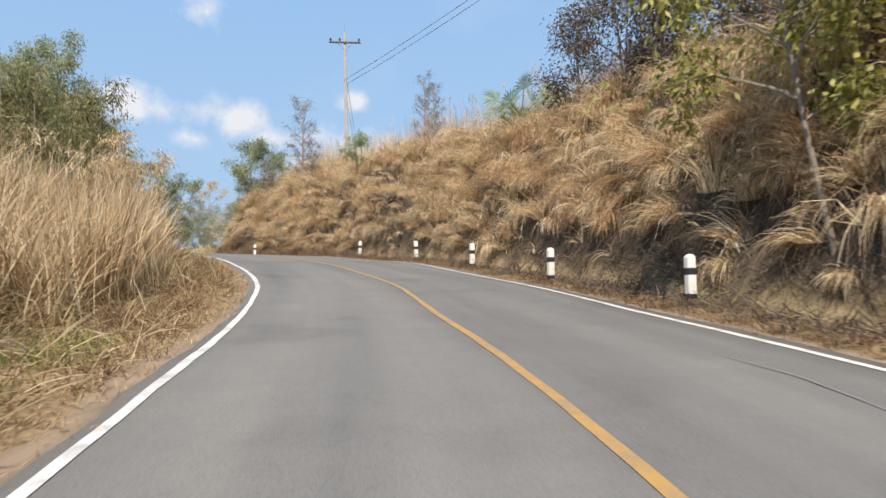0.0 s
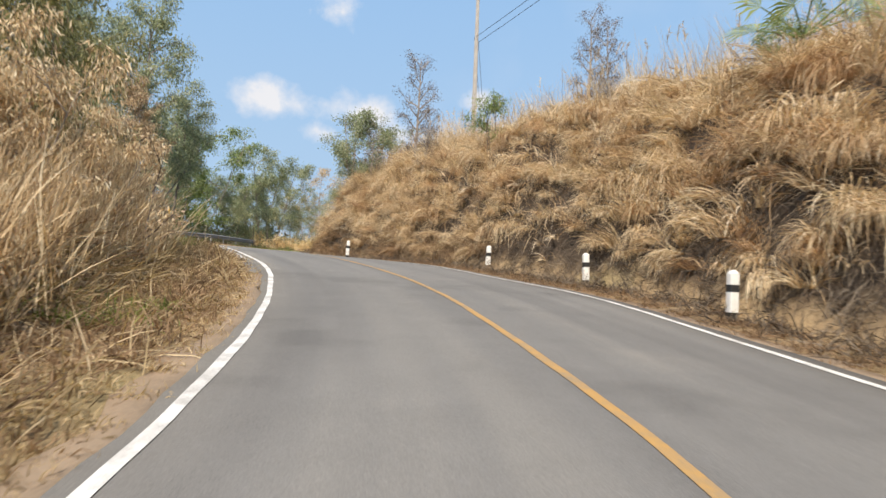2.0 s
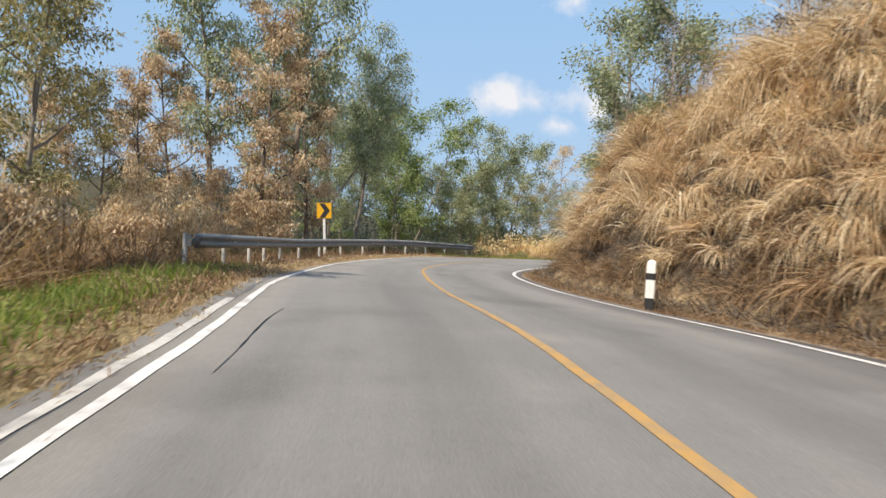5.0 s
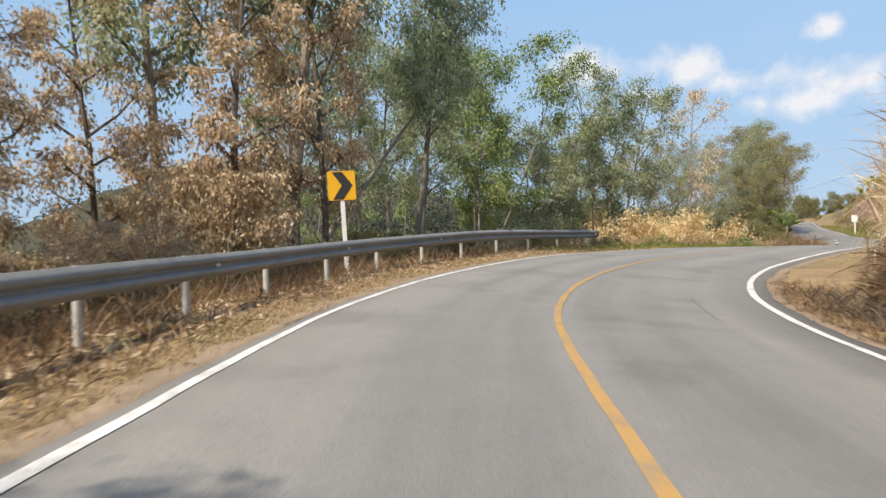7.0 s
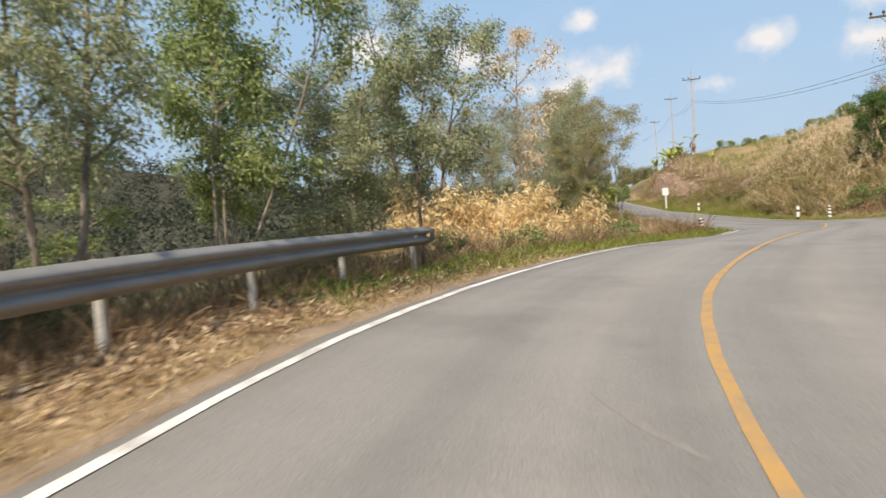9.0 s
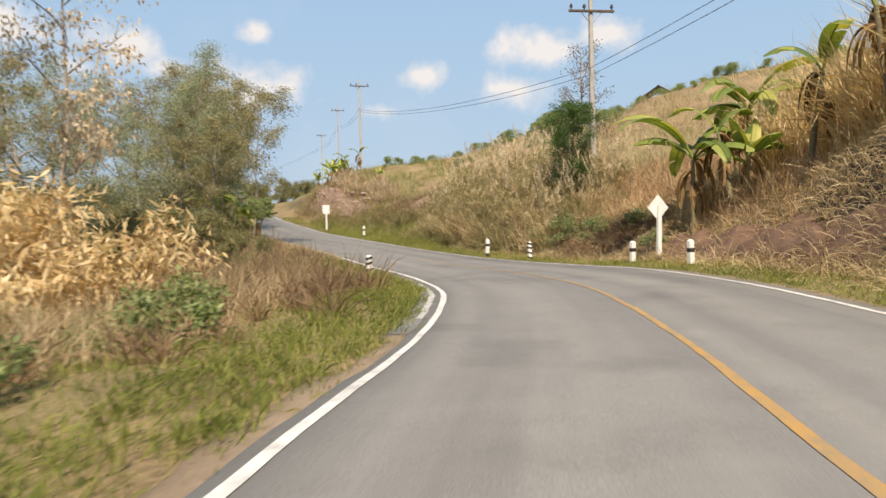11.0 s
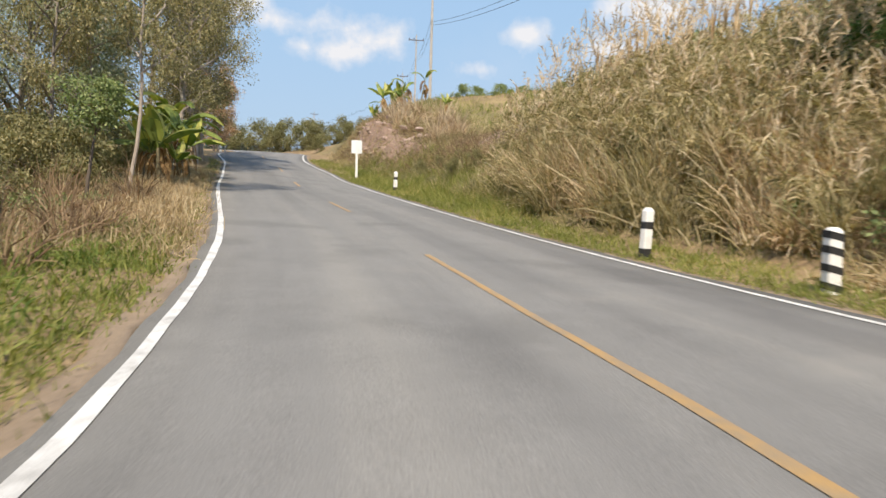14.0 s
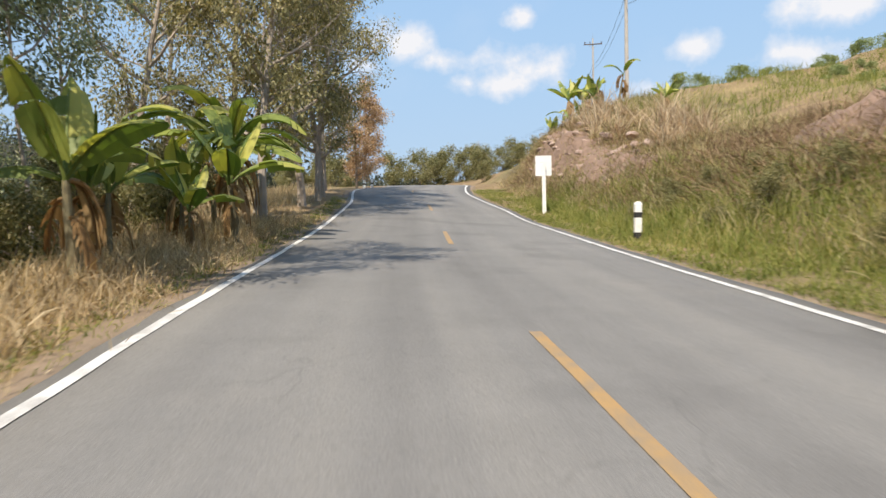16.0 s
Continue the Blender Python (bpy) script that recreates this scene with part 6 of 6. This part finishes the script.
grove(row, [(-31.9, 120.8, 70, 1.1), (-32.8, 125.2, 140, 1.15), (-34.2, 130.0, 200, 1.15), (-36.4, 135.2, 260, 1.1), (-38.6, 139.6, 320, 0.95), (-36.8, 121.8, 20, 1.1), (-40.0, 128.0, 90, 1.1), (-37.6, 104.0, 180, 0.9), (-42.0, 110.0, 210, 1.0), (-35.0, 124.4, 310, 1.1), (-33.6, 128.2, 50, 1.0)])
small = tree("umbrella_tree", "small flat-topped dark green tree on the grassy roadside", "tree", 2.3, 0.06, 0.74, 0.62, 3000, (0.09, 0.045), M_BARKDARK, F_GREEN, 48, (-0.03, 0.05), 12, 0.4, 0.2)
plant_at(small, -27.5, 104.2, 0, 1.0, copy=False)
over = tree("overhanging_tree", "slim tree leaning out over the road, its crown shading the asphalt", "tree", 9.8, 0.075, 0.42, 2.4, 9000, (0.14, 0.055), M_DEADWOOD, F_OLIVE, 49, (0.15, 0.0), 14, 0.6, 0.5, group="trees along the field")
sapling = tree("pale_sapling", "thin young tree with a pale forked trunk and sparse grey-green leaves", "tree", 7.5, 0.05, 0.42, 1.5, 3600, (0.13, 0.05), M_DEADWOOD, F_EUC, 50, (0.02, 0.0), 11, 0.5, 0.42, group="trees along the field")
grove(sapling, [(-30.2, 109.6, 0, 1.0), (-31.4, 112.6, 120, 0.9), (-33.2, 115.4, 220, 1.05)])
grove(over, [(*at(117.2, -5.3).xy, 0, 0.85), (*at(130.6, -5.2).xy, 15, 1.0)])
grove(rust, [(-38.9, 146.2, 0, 1.0), (-40.0, 150.5, 100, 0.9)])

# shrubs on the crest of the cut bank
bush = tree("crest_bush", "leafy green bush on the crest of the bank", "bush", 2.6, 0.06, 0.15, 1.0, 2600, (0.13, 0.055), M_BARKDARK, F_GREEN, 41, (0, 0), 12, 0.3, 0.35, stems=3, group="bushes on the bank")
grove(bush, [(-4.4, 38.3, 0, 0.75), (3.2, 26.9, 40, 0.6)])
pale_bush = tree("pale_bush", "straggling grey-green bush with bare twigs at the end of the bank", "bush", 4.4, 0.08, 0.15, 1.5, 6500, (0.13, 0.06), M_DEADWOOD, F_EUC, 46, (0, 0), 18, 0.3, 0.42, stems=4, group="bushes on the bank")
grove(pale_bush, [(-14.2, 51.0, 60, 1.0), (-12.6, 50.2, 150, 0.9), (-15.4, 53.0, 200, 0.85)])
dead = tree("bare_tree", "grey leafless tree with few dry leaves", "tree", 5.4, 0.09, 0.2, 0.95, 2600, (0.08, 0.035), M_DEADWOOD, F_BRUSH, 42, (0.02, 0.03), 18, 0.3, 0.3, group="bare trees on the bank")
grove(dead, [(-9.2, 44.8, 0, 1.05), (-0.8, 36.8, 130, 0.72), (-0.1, 35.2, 200, 0.6), (-8.2, 42.4, 70, 0.6), (-12.6, 48.6, 20, 0.55)])
scrub = tree("grey_scrub", "grey-brown scrubby tree on the top of the bank", "tree", 4.2, 0.08, 0.12, 1.6, 5200, (0.13, 0.055), M_BARKDARK, F_BRUSH, 45, (0, 0), 18, 0.4, 0.5, stems=3, group="bare trees on the bank")
# the last three are added outside the view, to cast shade on the bank
grove(scrub, [(7.6, 14.6, 0, 1.0), (6.6, 18.4, 100, 1.05), (7.6, 11.4, 220, 0.9), (4.8, 22.6, 40, 0.85), (5.8, 20.4, 300, 0.95), (8.8, 17.0, 150, 1.1), (7.2, 6.0, 80, 1.15), (8.6, 8.4, 10, 1.1), (6.8, 9.0, 130, 0.7)])
pale = tree("pale_trunk_tree", "small tree with a grey trunk and yellow-green leaves on the bank", "tree", 5.2, 0.055, 0.40, 1.9, 5200, (0.15, 0.07), M_BARK, F_LIME, 43, (-0.16, 0.04), 12, 0.6, 0.5)
plant_at(pale, 5.5, 9.4, 0, 1.0, copy=False)
stub = tree("brown_shrub", "dry brown shrub with bare stems on the verge", "shrub", 2.6, 0.035, 0.2, 0.8, 900, (0.10, 0.05), M_BARKDARK, F_TAN, 44, (-0.15, 0.1), 9, 0.4, 0.3, stems=3)
plant_at(stub, -9.9, 22.6, 0, 1.0, copy=False)

# bushes and trees on the right past the bend
fern = tree("feathery_tree", "small dark green feathery tree among the reeds", "tree", 6.8, 0.10, 0.24, 1.45, 17000, (0.15, 0.05), M_BARKDARK, F_DEEP, 51, (0, 0), 24, 0.4, 0.42, stems=2)
plant_at(fern, -12.3, 102.0, 0, 0.74, copy=False)
plant_at(dead, -9.6, 107.2, 160, 1.35)
shrub = tree("hill_shrub", "round dark green shrub on the hill", "shrub", 1.7, 0.05, 0.02, 1.0, 2400, (0.16, 0.09), M_BARKDARK, F_GREEN, 52, (0, 0), 13, 0.9, 0.45, stems=4, group="shrubs on the hill")
r = np.random.default_rng(8)
spots = []
for k in range(46):
    f = k / 45
    spots.append((-19 + 34 * f + r.normal(0, 1.6), 156 - 46 * f + r.normal(0, 2.4), r.uniform(0, 360), r.uniform(0.35, 0.8)))
for k in range(16):
    spots.append((r.uniform(-8, 22), r.uniform(112, 170), r.uniform(0, 360), r.uniform(0.4, 0.9)))
for k in range(26):
    spots.append((-15 + 20 * k / 25 + r.normal(0, 1.0), 127 - 5 * k / 25 + r.normal(0, 2.0), r.uniform(0, 360), r.uniform(0.35, 0.85)))
spots += [(-20.2, 158.4, 0, 0.9), (-8.0, 150.0, 0, 0.9), (-12.0, 158.0, 50, 0.6)] + [(-20.2, 160.4, 0, 1.0)]
crest = np.sort(r.uniform(-21, 20, 44))
spots += [(x, 149.5 + 0.1 * x + r.normal(0, 2.0), r.uniform(0, 360), (r.uniform(0.3, 0.8) if x < -5 else r.uniform(0.5, 1.9))) for x in crest]
grove(shrub, spots)
far_bush = tree("far_bush", "dusty olive bush on the grassy roadside", "bush", 4.2, 0.07, 0.06, 1.9, 5200, (0.24, 0.12), M_BARKDARK, F_DUSTY, 53, (0, 0), 18, 0.4, 0.7, stems=4, group="bushes along the verge")
far_spots = [(-66 + 2.7 * k + r.normal(0, 1), 179 + 3 * math.sin(k * 1.7) + r.normal(0, 2), r.uniform(0, 360), r.uniform(0.7, 1.35)) for k in range(17)] + [(-34.0, 165.5, 0, 0.55), (-33.0, 169.5, 80, 0.7), (-30.6, 163.5, 30, 0.6), (-28.8, 167.0, 200, 0.7), (-36.0, 173.5, 0, 0.9), (-39.0, 178.0, 30, 1.0), (-51.0, 171.0, 60, 0.9), (-54.0, 175.0, 10, 1.0), (-42.5, 184.0, 10, 1.2), (-47.0, 189.0, 80, 1.3), (-52.0, 194.0, 130, 1.3), (-39.0, 189.0, 200, 1.2)]
bank_bushes = [at(105 + 1.5 * k, 6.4 + 0.8 * (k * 3 % 4)) for k in range(10)]
far_spots += [(q.x, q.y, 77.0 * k, 0.30 + 0.05 * (k * 2 % 5)) for k, q in enumerate(bank_bushes)]
grove(far_bush, [q for q in far_spots if abs(nearest(np.array([q[0]]), np.array([q[1]]))[1][0]) > 5.2])


# ---- heap of withered bamboo beside the bend ----
def withered_heap():
    r = np.random.default_rng(61)
    ob = new("withered_bamboo")
    bm = bmesh.new()
    tips = []
    for k in range(120):
        x, y = r.uniform(-37.0, -28.2), r.uniform(80.4, 90.6)
        if (x + 32.6) ** 2 / 18 + (y - 85.5) ** 2 / 24 > 1.0:
            continue
        z = ground_z(x, y)
        pts = limb(r, (x, y, z - 0.1), (r.normal(0, 0.4), r.normal(0, 0.4), 1), r.uniform(2.0, 4.3), 0.18, -0.12, 5)
        tube(bm, pts, [0.018, 0.016, 0.014, 0.011, 0.008, 0.004], 4)
        tips += pts[2:]
    part("stalks", bm, M_DEADWOOD, ob)
    c = np.array(tips)
    n = 42000
    pick = r.integers(0, len(c), n)
    P = c[pick] + unit(r.normal(0, 1, (n, 3))) * (r.random((n, 1)) ** 0.5) * 0.75
    P[:, 2] = np.maximum(P[:, 2] - 0.35, land(P[:, 0], P[:, 1]) + 0.05)
    way = r.normal(0, 0.6, (n, 3)) + np.array([0, 0, -0.6])
    v, f = leaf_quads(P, way, r.uniform(0.18, 0.46, n), r.uniform(0.04, 0.10, n), r)
    part_mesh("leaves", big_mesh("leaves", [(v, f, np.full(n, 4, np.int32))], F_BAMBOO), ob)
    tagged(ob, "heap of withered straw-yellow bamboo beside the bend", "bamboo")


withered_heap()


# ---- banana plants ----
def banana_leaf(r, bm, start, az, rise, length, width, torn, droop=0.085):
    """A long leaf: an arching midrib with torn strips on both sides."""
    n = 14
    d = Vector((math.cos(az) * math.cos(rise), math.sin(az) * math.cos(rise), math.sin(rise)))
    p, pts = Vector(start), []
    for k in range(n + 1):
        pts.append(p.copy())
        p = p + d * (length / n)
        d = (d + Vector((0, 0, -droop - 0.04 * k / n))).normalized()
    flat = Vector((-math.sin(az), math.cos(az), 0))
    for sgn in (-1, 1):
        sag = r.uniform(0.05, 0.35)
        row = None
        for k in range(2, n + 1):
            f = (k - 2) / (n - 2)
            w = width * math.sin(math.pi * (0.10 + 0.88 * f)) ** 0.65 * 0.5
            out = (flat * sgn * math.cos(sag) + Vector((0, 0, -math.sin(sag)))) * w
            skew = (pts[min(k + 1, n)] - pts[k - 1]) * 0.25
            places = (pts[k], pts[k] + out * 0.55 + skew * 0.5 + Vector((0, 0, 0.03)), pts[k] + out + skew)
            here = [bm.verts.new(q) for q in places]
            if row:
                bm.faces.new((row[0], here[0], here[1], row[1]))
                bm.faces.new((row[1], here[1], here[2], row[2]))
            row = here
            if r.random() < torn * 0.45:
                # a tear down to the midrib: the next strip hangs at its own angle
                sag += r.uniform(-0.25, 0.55)
                out = (flat * sgn * math.cos(sag) + Vector((0, 0, -math.sin(sag)))) * w
                gap = (pts[min(k + 1, n)] - pts[k]) * 0.15
                row = [bm.verts.new(q + gap) for q in (pts[k], pts[k] + out * 0.55 + skew * 0.5 + Vector((0, 0, 0.03)), pts[k] + out + skew)]
    tube(bm, pts, [0.028 * (1 - 0.8 * k / n) + 0.004 for k in range(n + 1)], 5)


def banana(label, seed, height, leaves, dry, size=2.0, droop=0.10, rise=(0.45, 1.25), group="banana plants"):
    r = np.random.default_rng(seed)
    ob = new("banana_plant")
    bm = bmesh.new()
    pts = limb(r, (0, 0, -0.2), (r.normal(0, 0.05), r.normal(0, 0.05), 1), height + 0.2, 0.03, 0.02, 7)
    tube(bm, pts, [0.085, 0.08, 0.075, 0.07, 0.065, 0.06, 0.052, 0.04], 9)
    part("stem", bm, M_BANANASTEM, ob)
    top = pts[-1]
    for k in range(leaves):
        bm = bmesh.new()
        banana_leaf(r, bm, top, k * 2.4 + r.uniform(-0.4, 0.4), r.uniform(*rise), size * r.uniform(0.75, 1.15), r.uniform(0.44, 0.66), 0.45, droop * r.uniform(0.5, 1.5))
        part("leaf", bm, F_BANANA, ob)
    for k in range(dry):
        bm = bmesh.new()
        banana_leaf(r, bm, pts[-1 - k % 3], k * 2.1 + r.uniform(-0.5, 0.5), r.uniform(-0.3, 0.4), size * r.uniform(0.35, 0.62), r.uniform(0.22, 0.38), 0.9, 0.34)
        part("dry_leaf", bm, F_BANANA_DRY, ob, "dry brown hanging leaf")
    return tagged(ob, label, "banana plant", group)


ban_a = banana("banana plant with broad torn green leaves and dry hanging ones", 71, 2.1, 9, 9, 2.5, 0.15)
ban_b = banana("young banana plant with upright yellow-green leaves", 72, 1.3, 5, 4, 1.7, 0.06, (0.75, 1.4))
ban_c = banana("withered banana plant with brown hanging leaves", 73, 2.2, 2, 10, 1.9)
grove(ban_a, [(-11.8, 90.9, 20, 1.22), (-9.6, 91.4, 200, 0.95), (-30.2, 116.4, 20, 0.72), (-31.4, 118.6, 140, 0.78), (-33.0, 120.2, 70, 0.8), (-25.6, 155.0, 0, 0.6)])
grove(ban_b, [(-10.6, 89.6, 0, 1.0), (-28.5, 110.3, 80, 0.98), (-29.2, 111.2, 200, 0.85), (-29.5, 115.4, 20, 0.95), (-30.4, 115.0, 250, 0.8), (-30.0, 112.6, 140, 0.85), (-29.2, 113.6, 40, 0.6), (-24.6, 153.2, 40, 1.0), (-27.0, 157.2, 100, 1.0), (-24.9, 144.1, 300, 1.1), (-24.2, 146.0, 30, 1.0), (-23.6, 143.6, 200, 0.9), (-20.0, 139.0, 300, 0.7)])
grove(ban_c, [(-11.0, 90.0, 0, 1.15), (-9.6, 88.2, 120, 1.2), (-9.0, 86.2, 240, 1.0), (-23.2, 151.0, 60, 0.9), (-22.2, 148.8, 180, 0.9), (-24.2, 150.2, 300, 0.8), (-10.0, 84.6, 20, 1.2)])


# ---- fan palm on the bank ----
def fan_palm():
    r = np.random.default_rng(81)
    ob = new("fan_palm")
    for k in range(9):
        bm = bmesh.new()
        az, rise = k * 2.4, r.uniform(0.25, 1.1)
        d = Vector((math.cos(az) * math.cos(rise), math.sin(az) * math.cos(rise), math.sin(rise)))
        stalk = [Vector((0, 0, 0)), d * 0.35, d * 0.7 + Vector((0, 0, -0.03))]
        tube(bm, stalk, [0.015, 0.012, 0.009], 5)
        side = d.orthogonal().normalized()
        for j in range(13):
            a = radians(-75 + 150 * j / 12)
            w = (d * math.cos(a) + side * math.sin(a)).normalized()
            p0 = stalk[-1]
            n = w.cross(d.cross(side)).normalized() * 0.022
            tip = p0 + w * 0.55 + Vector((0, 0, -0.10))
            mid = p0 + w * 0.3
            vs = [bm.verts.new(q) for q in (p0, mid + n, tip, mid - n)]
            bm.faces.new(vs)
        part("frond", bm, F_GREEN, ob)
    return tagged(ob, "small green fan palm on the grassy bank", "palm")


palm = fan_palm()
palm.matrix_basis = Matrix.LocRotScale((3.2, 26.1, ground_z(3.2, 26.1) + 0.6), Euler((0, 0, 0)), (1.6,) * 3)


# ---- woods across the valley ----
def far_woods():
    r = np.random.default_rng(91)
    n, per = 6000, 26
    x, y = r.uniform(-330, -72, n), r.uniform(-40, 360, n)
    keep = r.random(n) < 0.9
    x, y = x[keep], y[keep]
    c = np.repeat(np.stack([x, y, land(x, y)], 1), per, 0)
    m = len(c)
    size = np.repeat(r.uniform(1.6, 4.2, len(x)), per)[:, None]
    off = unit(r.normal(0, 1, (m, 3))) * r.random((m, 1)) ** 0.4 * size * np.array([0.8, 0.8, 0.9])
    c = c + off + np.array([0, 0, 1.0]) * size * 0.8
    v, f = leaf_quads(c, r.normal(0, 1, (m, 3)), r.uniform(0.55, 1.2, m), r.uniform(0.4, 0.8, m), r)
    stuff("far_woods", "grey-green woods on the hill across the valley", "woods", [(v, f, np.full(m, 4, np.int32))], F_WOODS)


far_woods()


# ---- hut on the hill ----
def hut():
    ob = new("field_hut")
    bm = bmesh.new()
    rows = []
    for x in np.linspace(-1.9, 1.9, 9):
        rows.append([bm.verts.new((x, y, z + 0.03 * math.sin(x * 5))) for y, z in ((-1.7, 1.75), (-0.85, 2.25), (0, 2.8), (0.85, 2.25), (1.7, 1.75))])
    for a, b in zip(rows, rows[1:]):
        for k in range(4):
            bm.faces.new((a[k], a[k + 1], b[k + 1], b[k]))
    bmesh.ops.solidify(bm, geom=bm.faces[:], thickness=0.12)
    part("roof", bm, M_THATCH, ob, "grey thatched roof")
    for x in (-1.5, 1.5):
        for y in (-1.2, 1.2):
            part("post", tube(bmesh.new(), [(x, y, -0.6), (x, y, 1.95)], 0.06, 6), M_WOODPOLE, ob)
    part("floor", box(bmesh.new(), 0, 0, 0.55, 3.2, 2.6, 0.08, 0.01), M_WOODPOLE, ob)
    ob.matrix_basis = pose(4.4, 127.4, ground_z(4.4, 127.4) + 0.1, 0, 0, 60) @ Matrix.Scale(0.75, 4)
    return tagged(ob, "small open thatched hut on posts on the hill", "hut")


hut()


# ---- reeds along the crest of the cut bank ----
def crest_reeds():
    r = np.random.default_rng(92)
    P, s, lat, o = strip_places(210, 8, 52, 8.0, 11.5, r, 0.3, 26)
    m = len(P)
    stuff("crest_reeds", "tall pale reeds on the crest of the bank", "reeds",
          [blades(P, r.uniform(0.9, 2.2, m), r.uniform(0.010, 0.022, m), up_way(m) + np.repeat(r.normal(0, 0.15, (210, 3)), 26, 0), r.uniform(0.05, 0.4, m), r, 0.15)], F_STRAW)
    P, s, lat, o = strip_places(110, 8, 52, 8.0, 11.0, r)
    P[:, 2] += r.uniform(1.2, 2.2, len(P))
    stuff("crest_plumes", "orange-brown plumes of the reeds on the crest", "reed heads", [plumes(P, r.uniform(0.3, 0.55, len(P)), r)], F_PLUME)


crest_reeds()
